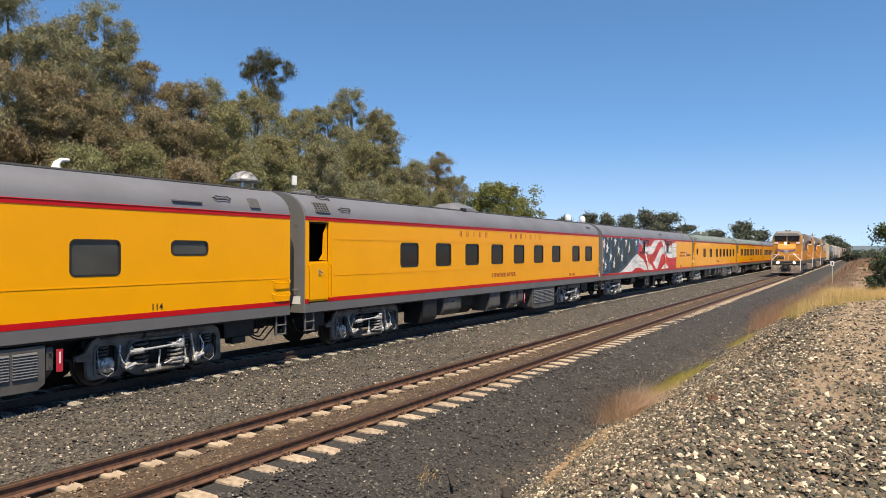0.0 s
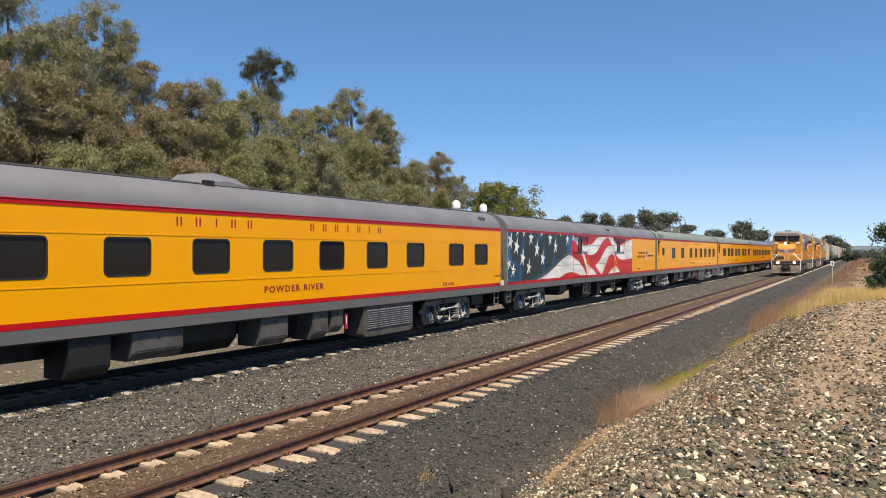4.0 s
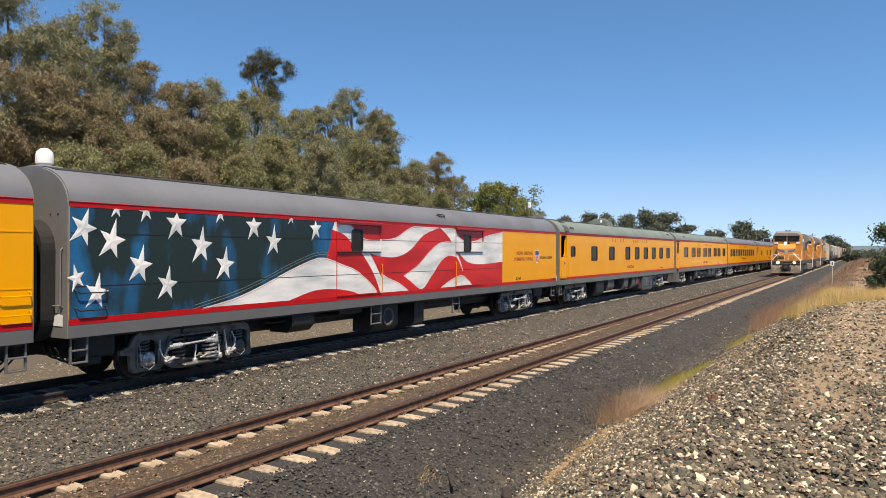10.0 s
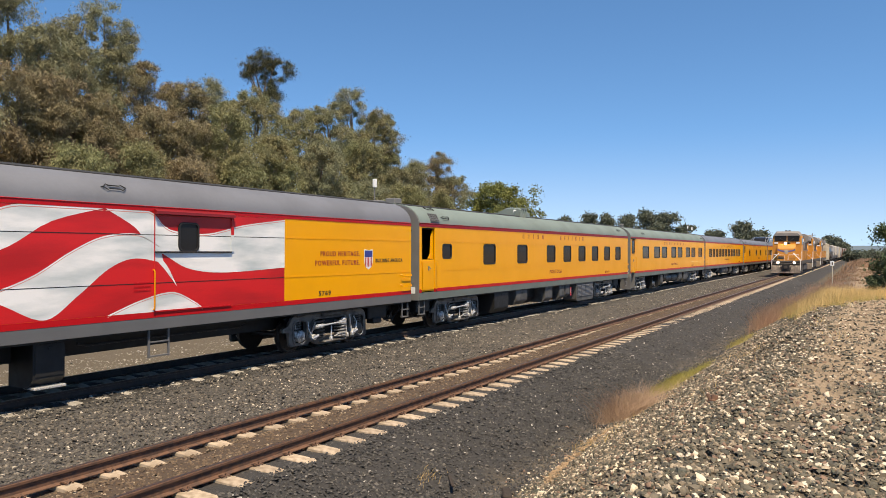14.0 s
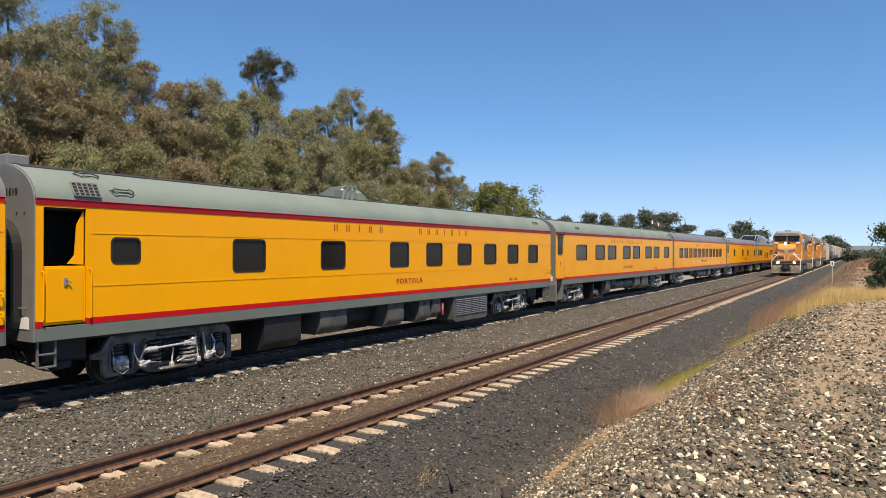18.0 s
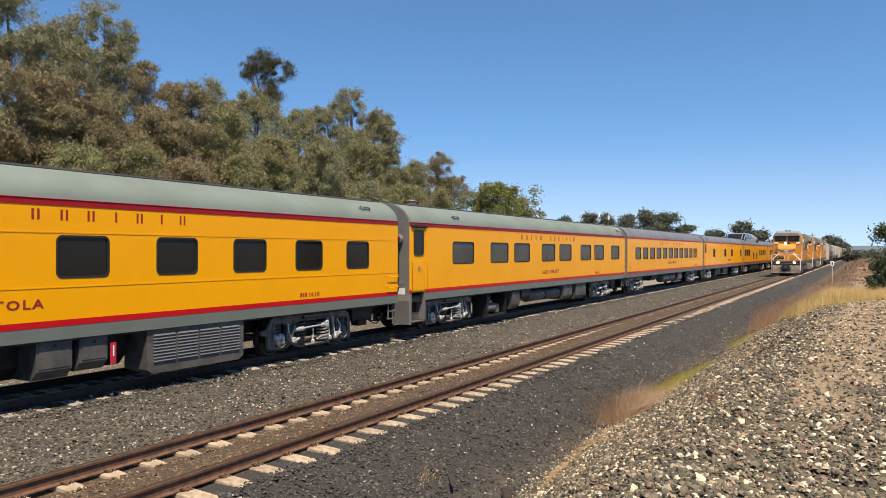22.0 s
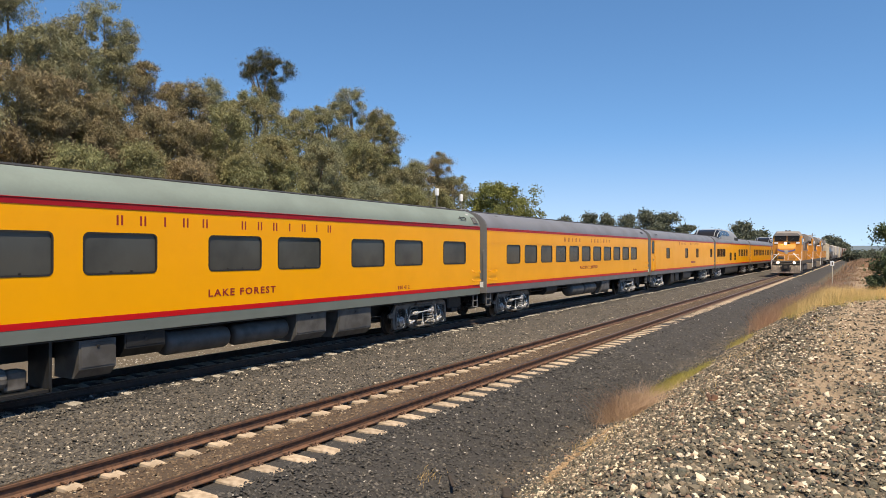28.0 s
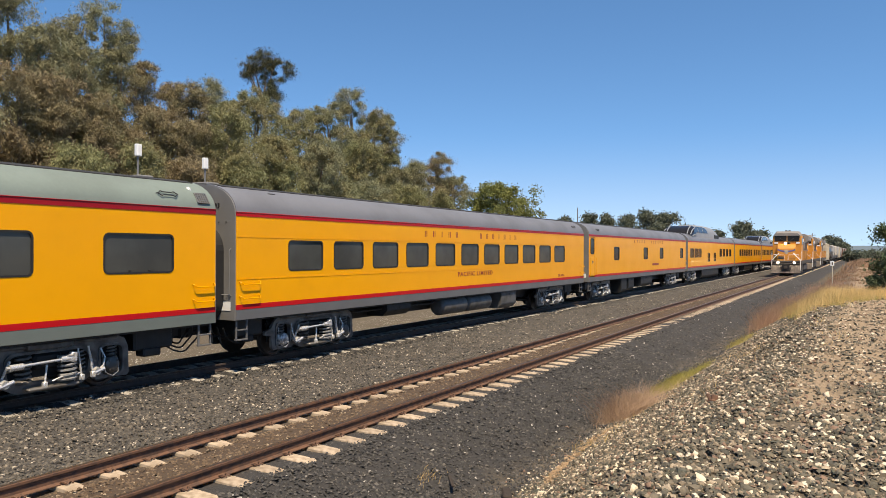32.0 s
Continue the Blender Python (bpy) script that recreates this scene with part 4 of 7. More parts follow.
def flag(car):
    y = -HW
    part("flag_field", Shape().box(0.0, y - 0.003, 1.508, 7.95, y + 0.0, 3.652), FLAG_BLUE, car, "dark blue starred field")
    part("flag_red", Shape().add([(7.62, y - 0.0045, 1.508), (19.05, y - 0.0045, 1.508), (19.05, y - 0.0045, 3.652), (7.98, y - 0.0045, 3.652), (7.85, y - 0.0045, 3.4), (7.76, y - 0.0045, 2.97), (7.55, y - 0.0045, 2.5)],
                                 [(0, 1, 2, 3, 4, 5, 6)]), FLAG_RED, car, "red ground of the painted flag")
    ribbon(car, [(3.2, 1.51), (4.15, 1.67), (5.04, 1.93), (6.0, 2.27), (6.9, 2.55), (7.4, 2.63), (7.85, 2.56), (8.35, 2.42), (8.91, 2.27), (9.42, 2.02), (9.88, 1.72), (10.1, 1.51)],
           [(3.2, 1.51), (5.0, 1.508), (6.1, 1.508), (6.94, 1.70), (7.5, 1.74), (8.05, 1.72), (8.67, 1.64), (9.2, 1.51), (9.7, 1.508), (10.1, 1.508)], FLAG_WHITE, 0.006)
    ribbon(car, [(6.1, 1.51), (6.94, 1.70), (7.5, 1.74), (8.05, 1.72), (8.67, 1.64), (9.2, 1.51)], [(6.1, 1.508), (7.5, 1.508), (9.2, 1.508)], FLAG_RED, 0.0075, False)
    ribbon(car, [(7.97, 3.65), (8.58, 3.61), (8.99, 3.41), (9.42, 3.19), (10.25, 3.17), (11.06, 3.25), (11.71, 3.51), (12.2, 3.65), (13.0, 3.652), (13.85, 3.652)],
           [(7.86, 3.42), (8.42, 3.28), (8.74, 3.06), (9.15, 2.82), (9.69, 2.74), (10.3, 2.64), (11.2, 2.63), (12.0, 2.88), (12.79, 3.36), (13.85, 3.652)], FLAG_WHITE, 0.006)
    ribbon(car, [(9.15, 2.84), (9.62, 2.40), (9.95, 2.0), (10.22, 1.51)], [(9.65, 2.76), (9.92, 2.45), (10.2, 2.10), (10.66, 1.51)], FLAG_WHITE, 0.0075, False)
    ribbon(car, [(10.25, 2.14), (10.65, 1.97), (11.28, 1.78), (11.84, 1.51)], [(10.5, 1.51), (10.9, 1.508), (11.4, 1.508), (11.84, 1.508)], FLAG_WHITE, 0.006)
    ribbon(car, [(11.55, 2.01), (12.42, 2.34), (13.18, 2.8), (13.86, 3.1), (14.65, 3.16), (15.2, 2.92)], [(11.55, 2.01), (11.95, 1.82), (12.68, 1.52), (13.32, 1.94), (14.0, 2.46), (14.58, 2.65), (15.28, 2.55)], FLAG_WHITE, 0.006)
    ribbon(car, [(13.9, 3.652), (14.9, 3.652), (15.3, 3.35), (15.68, 3.23), (16.53, 3.21), (17.63, 3.44), (19.05, 3.62)],
           [(13.9, 3.652), (14.55, 3.31), (14.88, 2.98), (15.35, 2.70), (16.01, 2.4), (17.07, 2.3), (19.05, 2.38)], FLAG_WHITE, 0.0075)
    ribbon(car, [(13.95, 1.51), (14.74, 1.78), (15.52, 1.91), (16.1, 1.68), (16.36, 1.51)], [(13.95, 1.508), (15, 1.508), (16.36, 1.508)], FLAG_WHITE, 0.006)
    ribbon(car, [(14.95, 2.74), (15.3, 2.42), (15.62, 2.05)], [(15.2, 2.68), (15.42, 2.42), (15.64, 2.03)], FLAG_WHITE, 0.0088, False)
    for x, z, r, tilt in ((0.28, 3.25, 0.30, -12), (0.90, 3.01, 0.32, -8), (2.47, 3.41, 0.30, 4), (1.56, 2.50, 0.31, -6), (2.24, 2.08, 0.29, -4), (3.17, 2.92, 0.33, 0), (4.80, 3.42, 0.29, 6), (5.50, 3.05, 0.30, 2),
                          (3.87, 2.48, 0.31, -2), (7.14, 3.42, 0.26, 8), (0.57, 1.98, 0.28, -5), (1.69, 3.66, 0.2, 10), (0.14, 2.28, 0.2, 20), (1.0, 3.66, 0.16, 0), (3.72, 3.68, 0.18, 6), (6.15, 3.68, 0.14, 0)):
        star(car, x, z, r * 1.14, tilt - 6)
    edge = smooth_line([(3.0, 1.51), (4.15, 1.75), (5.04, 2.01), (6.0, 2.35), (6.9, 2.63), (7.4, 2.71), (7.7, 2.68)])
    for up in (0.0, 0.07):
        part("stitch_line", Shape().loft([[(p[0], y - 0.0052, p[1] + up) for p in edge], [(p[0], y - 0.0052, p[1] + up + 0.014) for p in edge]]), STITCH, car, "pale stitched line")
    for x0, x1 in ((8.07, 10.2), (15.06, 17.2)):
        d = part("sliding_door", Shape().box(x0 - 0.02, y - 0.05, 2.765, x1, y - 0.009, 2.80, 0.006), DARK_STEEL, car, "black door sill")
        part("door_track", Shape().slab([(y - 0.012, 3.58), (y - 0.11, 3.60), (y - 0.11, 3.66), (y - 0.012, 3.71)], "x", x0 - 0.02, x1 + 0.06), DARK_RED, d, "red hood over the door track")
        part("door_edge", Shape().box(x0 - 0.022, y - 0.02, 1.5, x0 + 0.0, y - 0.009, 3.6).box(x1, y - 0.03, 3.19, x1 + 0.075, y - 0.009, 3.6), FLAG_RED, d)
        part("door_edge", Shape().box(x1, y - 0.03, 2.8, x1 + 0.075, y - 0.009, 3.188), FLAG_WHITE, d)
        part("door_sill", Shape().box(x0, y - 0.03, 1.50, x1, y - 0.009, 1.53), RED, d)
    for x in (10.27, 15.02):
        grab_iron(car, x, x, 1.56, 2.40, mat=YELLOW)
    part("hand_vent", Shape().box(14.55, y - 0.012, 2.12, 14.95, y - 0.008, 2.15).box(14.55, y - 0.012, 2.04, 14.95, y - 0.008, 2.07).box(14.55, y - 0.012, 1.96, 14.95, y - 0.008, 1.99), RED, car)


def shield(car, x, z):
    """Company badge, drawn as a plain shield in its colours."""
    y = -HW - 0.002
    out = [(x, z + 0.60), (x + 0.05, z + 0.62), (x + 0.23, z + 0.59), (x + 0.41, z + 0.62), (x + 0.46, z + 0.60), (x + 0.44, z + 0.2), (x + 0.38, z + 0.08), (x + 0.23, z), (x + 0.08, z + 0.08), (x + 0.02, z + 0.2)]
    b = part("badge", Shape().slab(out, "y", y - 0.002, y + 0.002), WHITE_PAINT, car, "plain striped shield")
    part("badge_top", Shape().box(x + 0.03, y - 0.005, z + 0.38, x + 0.43, y - 0.0025, z + 0.58), material("badge_blue", (0.02, 0.04, 0.25), 0.4), b)
    for k in range(5):
        part("badge_stripe", Shape().box(x + 0.06 + 0.075 * k, y - 0.005, z + 0.09, x + 0.10 + 0.075 * k, y - 0.0025, z + 0.37), RED, b)


def white_dome(car, x, r=0.15):
    s = Shape().disc_body((x, -0.2, PEAK - 0.04), [(0, r * 0.9), (0.1, r * 0.9), (0.12, r * 1.12), (0.28, r * 1.15), (0.36, r * 0.95), (0.42, r * 0.5), (0.43, 0.02)], 16, "z")
    d = part("antenna_dome", s, WHITE_PAINT, car, "white antenna dome", smooth=True)
    part("dome_foot", Shape().box(x - 0.25, -0.45, PEAK - 0.06, x + 0.25, 0.05, PEAK + 0.02, 0.02), END_GREY, d)


def panel_antenna(car, x, z):
    s = Shape().rod((x, -0.2, PEAK - 0.05), (x, -0.2, z), 0.022, 8)
    a = part("antenna_mast", s, END_GREY, car)
    part("antenna_panel", Shape().box(x - 0.07, -0.26, z - 0.02, x + 0.07, -0.16, z + 0.26, 0.015), WHITE_PAINT, a, "white panel antenna")
    part("mast_foot", Shape().box(x - 0.2, -0.5, PEAK - 0.08, x + 0.2, 0.1, PEAK + 0.03, 0.02), END_GREY, a)


def fin_vent(car, x, mat, fins=4):
    """Roof ventilator with slanting fins and a low rounded hood."""
    s = Shape()
    rings = []
    for u, h in (((0.84, 0.02), (0.88, 0.38), (1.1, 0.42), (1.35, 0.26), (1.4, 0.02)) if fins else ((0, 0.02), (0.25, 0.24), (0.9, 0.30), (1.6, 0.22), (1.9, 0.02))):
        rings.append([(x + u, -0.85, PEAK - 0.30), (x + u, -0.80, PEAK - 0.25 + h), (x + u, -0.3, PEAK - 0.02 + h), (x + u, 0.3, PEAK - 0.02 + h), (x + u, 0.8, PEAK - 0.25 + h)])
    s.loft(rings)
    v = part("roof_ventilator", s, mat, car, "finned roof ventilator")
    for k in range(fins):
        a = x - 0.05 + 0.23 * k
        part("fin", Shape().slab([(a, PEAK - 0.22), (a + 0.09, PEAK - 0.22), (a + 0.32, PEAK + 0.30), (a + 0.23, PEAK + 0.33)], "y", -0.92, -0.86), mat, v)
    if fins:
        part("fin_plate", Shape().slab([(x + 0.10, PEAK + 0.26), (x + 0.72, PEAK + 0.26), (x + 0.68, PEAK + 0.34), (x + 0.16, PEAK + 0.34)], "y", -0.925, -0.85).box(x + 0.1, -0.6, PEAK - 0.2, x + 0.65, -0.5, PEAK + 0.2), DARK_STEEL if fins < 0 else mat, v)


def chimney(car, x):
    s = Shape().disc_body((x, -0.3, PEAK - 0.12), [(0, 0.12), (0.12, 0.12), (0.13, 0.2), (0.17, 0.2), (0.18, 0.13), (0.24, 0.13), (0.25, 0.19), (0.29, 0.17), (0.31, 0.02)], 14, "z")
    c = part("roof_stack", s, END_GREY, car, "squat roof stack")
    part("stack_base", Shape().box(x - 0.4, -0.65, PEAK - 0.18, x + 0.4, 0.1, PEAK - 0.02, 0.02), ROOF_TOP, c)


def ladder(car, x0, x1, z0, z1):
    s = Shape()
    y = -HW + 0.1
    for x in (x0, x1):
        s.box(x - 0.02, y - 0.02, z0, x + 0.02, y + 0.03, z1, 0.005)
    for k in range(2):
        zz = z0 + 0.03 + (z1 - z0) * 0.48 * k
        s.box(x0, y - 0.03, zz - 0.015, x1, y + 0.06, zz + 0.015, 0.004)
    part("step_ladder", s, SILL_GREY, car)


def pipe_run(car, x0, x1, z=0.98, y=-HW + 0.3):
    part("pipe_run", Shape().pipe([(x0, y, z), (x0 + 0.2, y, z - 0.05), ((x0 + x1) / 2, y, z - 0.04), (x1 - 0.2, y, z - 0.05), (x1, y, z)], 0.03, 6), DARK_STEEL, car)


def steps_well(car, x0, x1):
    """Open folding steps below the vestibule door."""
    y = -HW
    s = Shape().slab([(x0 - 0.14, 0.35), (x0 - 0.02, 0.35), (x0 - 0.02, 1.40), (x0 - 0.16, 1.40), (x0 - 0.2, 1.15)], "y", y + 0.0, y + 0.7)
    w = part("step_well", s, END_GREY, car, "open vestibule steps")
    part("well_side", Shape().slab([(x1 + 0.02, 0.45), (x1 + 0.06, 0.45), (x1 + 0.06, 1.40), (x1 + 0.02, 1.40)], "y", y, y + 0.7), END_GREY, w)
    for k in range(3):
        part("tread", Shape().box(x0 - 0.02, y + 0.02 + 0.22 * k, 0.40 + 0.27 * k, x1 + 0.02, y + 0.26 + 0.22 * k, 0.44 + 0.27 * k, 0.008).box(x0 - 0.02, y + 0.25 + 0.22 * k, 0.42 + 0.27 * k, x1 + 0.02, y + 0.265 + 0.22 * k, 0.68 + 0.27 * k),
             BOX_GREY, w)


COMPANY_Z = (3.36, 3.565)


def company(car, a0, a1, b0, b1, dz=0.0):
    sign_bars(car, a0, a1, COMPANY_Z[0] + dz, COMPANY_Z[1] + dz, (1, 1, 0, 1, 1))
    sign_bars(car, b0, b1, COMPANY_Z[0] + dz, COMPANY_Z[1] + dz, (1, 1, 1, 0, 1, 0, 1))


# baggage car at the head
louvred_box(car_a, 15.6, 18.4, 0.24, 1.05)
under_box(car_a, 18.45, 18.58, 0.4, 1.0, tag=True)
under_box(car_a, 12.5, 15.2, 0.35, 1.1)
write(car_a, "114", 20.70, 1.545, 0.14, 0.26, DARK_STEEL)
mush = part("roof_hood", Shape().disc_body((24.47, -0.32, PEAK + 0.02), [(0, 0.08), (0.1, 0.08), (0.12, 0.46), (0.16, 0.47), (0.20, 0.36), (0.30, 0.30), (0.38, 0.18), (0.41, 0.03)], 20, "z"), DULL_SILVER, car_a, "bowl-shaped grey ventilator hood", smooth=True)
part("hood_leg", Shape().rod((24.3, -0.5, PEAK - 0.3), (24.3, -0.45, PEAK + 0.15), 0.03).rod((24.65, -0.5, PEAK - 0.3), (24.65, -0.45, PEAK + 0.15), 0.03), SILVER, mush)
part("goose_neck", Shape().pipe([(19.5, 0, PEAK), (19.52, 0, PEAK + 0.14), (19.62, 0, PEAK + 0.22), (19.78, 0, PEAK + 0.23)], [0.11, 0.07, 0.045, 0.035], 10), WHITE_PAINT, car_a, "white goose-neck vent", smooth=True)
for k in range(7):
    part("roof_pin", Shape().rod((20.3 + 0.37 * k + 0.2 * (k % 2), 0.5, PEAK - 0.1), (20.3 + 0.37 * k + 0.2 * (k % 2), 0.5, PEAK + 0.16), 0.016, 6), DARK_STEEL, car_a)
part("roof_slot", Shape().slab([(-1.49, 3.76), (-1.50, 3.86), (-1.36, 3.92), (-1.3, 3.80)], "x", 21.25, 21.98), DARK_STEEL, car_a, "black roof opening")
part("slot_hood", Shape().box(21.2, -1.54, 3.90, 22.03, -1.30, 3.95, 0.01), ROOF_GREY, car_a)
roof_loop(car_a, 22.42, 4.06)
roof_vent(car_a, 23.55, 4.00, 0.32, 0.22)

for car, name, nx, nw in ((car_b, "POWDER RIVER", 11.34, 2.32), (car_d, "PORTOLA", 11.79, 1.60), (car_e, "LAKE FOREST", 11.42, 2.2), (car_f, "PACIFIC LIMITED", 11.0, 2.9)):
    dz = {car_f: 0.12}.get(car, 0.0)
    write(car, name, nx, 1.745 + dz, 0.175, nw)
company(car_b, 8.55, 11.2, 13.0, 16.7)
company(car_d, 8.5, 11.3, 13.06, 16.9, 0.02)
company(car_e, 8.95, 11.7, 12.35, 16.15, -0.03)
company(car_f, 8.56, 11.3, 12.7, 16.5, -0.05)
company(car_g, 9.0, 12.0, 13.4, 17.1, 0.03)
for car, digits, nx in ((car_b, "1605", 20.66), (car_d, "1610", 20.75), (car_e, "412", 19.62), (car_f, "4003", 21.6)):
    write(car, digits, nx, 1.565, 0.12, 0.11 * len(digits))
    for u in (0.35, 0.25, 0.15):
        part("lettering_bar", Shape().box(nx - u, -HW - 0.004, 1.565, nx - u + 0.06, -HW + 0.002, 1.685), LETTER_RED, car)
part("lettering_bar", Shape().box(13.8, -HW - 0.004, 1.82, 15.6, -HW + 0.002, 1.98), LETTER_RED, car_g)
for car, digits in ((car_b, "1605"), (car_d, "1610"), (car_f, "4003")):
    m = pose(-0.036, -0.62, 3.86, 0, 0, -90)
    part("end_number", lettering(digits, 0.13, 0.36, RUBBER), None, car, at=m)

under_box(car_b, 6.2, 7.1, 0.30, 1.08, mat=DARK_STEEL)
under_box(car_b, 7.6, 8.9, 0.48, 1.08)
under_box(car_b, 11.3, 12.3, 0.38, 1.12)
under_box(car_b, 13.3, 13.95, 0.34, 1.12)
under_box(car_b, 14.1, 14.65, 0.45, 1.12, tag=True)
under_box(car_b, 9.0, 11.0, 0.35, 1.1, mat=DARK_STEEL, y=-0.9, slope=0.3)
under_box(car_b, 12.2, 15.5, 0.36, 1.1, mat=DARK_STEEL, y=-0.85, slope=0.25)
louvred_box(car_b, 15.6, 18.35, 0.18, 1.12)
roof_vent(car_b, 0.45, 4.03, 0.6, 0.26)
roof_loop(car_b, 1.5, 4.02)
roof_loop(car_b, 0.95, 4.33)
fin_vent(car_b, 9.9, ROOF_GREY, 0)
part("fan_hatch", Shape().box(9.95, -0.95, PEAK - 0.25, 10.25, -0.8, PEAK + 0.02, 0.02), DARK_STEEL, car_b)
panel_antenna(car_b, 1.0, PEAK + 0.25)
part("roof_box", Shape().box(1.28, -0.4, PEAK - 0.08, 1.55, -0.1, PEAK + 0.12, 0.02), END_GREY, car_b, "small grey roof box")
white_dome(car_b, 23.62)
white_dome(car_c, 0.3)
roof_loop(car_b, 23.3, 4.12)

flag(car_c)
shield(car_c, 22.52, 2.25)
write(car_c, "PROUD HERITAGE.", 20.50, 2.66, 0.15, 1.80)
write(car_c, "POWERFUL FUTURE.", 20.28, 2.40, 0.15, 2.02)
write(car_c, "BUILDING AMERICA", 23.12, 2.46, 0.12, 1.5, DARK_STEEL)
write(car_c, "5769", 20.43, 1.56, 0.14, 0.52, DARK_STEEL)
ladder(car_c, 9.9, 10.4, 0.52, 1.15)
ladder(car_c, 15.0, 15.5, 0.52, 1.15)
under_box(car_c, 10.2, 11.6, 0.25, 1.14, mat=DARK_STEEL, y=-HW + 0.25)
part("fan_ring", Shape().disc_body((11.0, -HW + 0.245, 0.70), [(0, 0.30), (-0.03, 0.30), (-0.03, 0.24), (0.0, 0.22)], 20), BOX_GREY, car_c)
under_box(car_c, 12.6, 13.22, 0.22, 1.1, mat=DARK_STEEL, y=-HW + 0.25)
part("box_lower_edge", Shape().box(12.62, -HW + 0.22, 0.20, 13.24, -HW + 0.6, 0.25, 0.01), SILVER, car_c, "silver strip along the lower edge")
under_box(car_c, 6.3, 7.2, 0.62, 1.1, mat=DARK_STEEL)
under_box(car_c, 8.3, 9.4, 0.95, 1.1, mat=DARK_STEEL, slope=0.05)
pipe_run(car_c, 5.5, 9.5)
pipe_run(car_c, 13.5, 18.0)
roof_loop(car_c, 13.9, 4.10)
part("roof_cleat", Shape().box(14.7, -0.95, 4.22, 14.95, -0.8, 4.32, 0.01), DARK_STEEL, car_c)
panel_antenna(car_c, 24.9, PEAK + 0.5)

under_box(car_d, 5.9, 7.3, 0.26, 1.12, mat=DARK_STEEL)
under_box(car_d, 8.1, 9.3, 0.45, 1.1)
under_box(car_d, 11.4, 12.35, 0.38, 1.15)
under_box(car_d, 13.3, 14.0, 0.38, 1.15)
under_box(car_d, 14.15, 14.75, 0.45, 1.15, tag=True)
under_box(car_d, 9.3, 11.4, 0.35, 1.1, mat=DARK_STEEL, y=-0.9, slope=0.3)
under_box(car_d, 12.2, 15.6, 0.36, 1.1, mat=DARK_STEEL, y=-0.85, slope=0.25)
louvred_box(car_d, 15.65, 18.4, 0.18, 1.14)
roof_vent(car_d, 0.75, 4.0, 0.55, 0.26)
roof_loop(car_d, 1.55, 4.02)
roof_loop(car_d, 1.0, 4.33)
roof_loop(car_d, 23.2, 4.12)
fin_vent(car_d, 9.75, ROOF_GREEN, 3)
white_dome(car_d, 10.78, 0.16)
part("roof_box", Shape().box(0.05, -0.45, PEAK - 0.1, 0.50, -0.05, PEAK + 0.17, 0.02), END_GREY, car_d, "small grey roof box")

steps_well(car_e, 0.14, 0.95)
chimney(car_e, 2.0)
roof_loop(car_e, 3.0, 4.06)
roof_loop(car_e, 23.5, 4.06)
roof_vent(car_e, 24.55, 4.02, 0.32, 0.22)
part("roof_horn", Shape().disc_body((24.3, -1.16, 4.17), [(0, 0.03), (0.12, 0.05), (0.22, 0.11), (0.25, 0.12)], 12, "x"), SILVER, car_e)
panel_antenna(car_e, 23.95, PEAK + 0.50)
panel_antenna(car_f, 0.2, PEAK + 0.40)
cr = Shape()
for xx in (6.0, 7.75):
    cr.box(xx - 0.03, -HW + 0.12, 0.15, xx + 0.03, -HW + 0.8, 1.13)
cr.box(6.0, -HW + 0.12, 0.15, 7.75, -HW + 0.8, 0.21)
cradle = part("compressor_cradle", cr, DARK_STEEL, car_e)
part("compressor", Shape().rod((6.25, -HW + 0.4, 0.48), (7.0, -HW + 0.4, 0.48), 0.2, 14).box(7.0, -HW + 0.25, 0.24, 7.4, -HW + 0.6, 0.62, 0.04).rod((6.6, -HW + 0.4, 0.6), (6.6, -HW + 0.4, 0.85), 0.1, 10)
     .pipe([(6.3, -HW + 0.3, 0.6), (6.1, -HW + 0.25, 0.8), (6.4, -HW + 0.2, 0.95)], 0.03), TRUCK_GREY, cradle)
under_box(car_e, 8.3, 9.1, 0.3, 1.05)
tank(car_e, 10.45, 12.35, 0.74, 0.27)
tank(car_e, 12.5, 14.4, 0.74, 0.27)
under_box(car_e, 9.3, 10.3, 0.6, 1.1, mat=DARK_STEEL)
under_box(car_e, 14.5, 15.75, 0.37, 1.12)
under_box(car_e, 16.3, 17.9, 0.29, 1.14)

tank(car_f, 10.2, 12.1, 0.78, 0.33)
tank(car_f, 12.2, 14.2, 0.78, 0.33)
under_box(car_f, 6.5, 7.9, 0.72, 1.1, mat=DARK_STEEL)
under_box(car_f, 14.9, 16.4, 0.4, 1.12)
pipe_run(car_f, 4.9, 9.8, 1.0)
part("roof_cleat", Shape().box(1.5, -1.12, 4.22, 1.75, -0.95, 4.32, 0.01), DARK_STEEL, car_f)
part("roof_slot", Shape().slab([(-1.47, 3.84), (-1.40, 3.95), (-1.2, 3.98), (-1.25, 3.84)], "x", 2.1, 2.8), DARK_STEEL, car_f)
roof_loop(car_f, 23.4, 4.1)

under_box(car_g, 6.4, 7.6, 0.2, 1.1, mat=DARK_STEEL)
under_box(car_g, 8.0, 9.3, 0.3, 1.1, mat=DARK_STEEL)
under_box(car_g, 11.0, 14.0, 0.4, 1.1, mat=DARK_STEEL)
roof_loop(car_g, 1.4, 4.05)
part("antenna_mast", Shape().rod((2.4, 0, PEAK - 0.05), (2.4, 0, PEAK + 0.9), 0.03, 6), END_GREY, car_g)
under_box(car_h, 6.5, 15.5, 0.35, 1.1, mat=DARK_STEEL)
under_box(car_i, 8.0, 15.5, 0.4, 1.1, mat=DARK_STEEL)
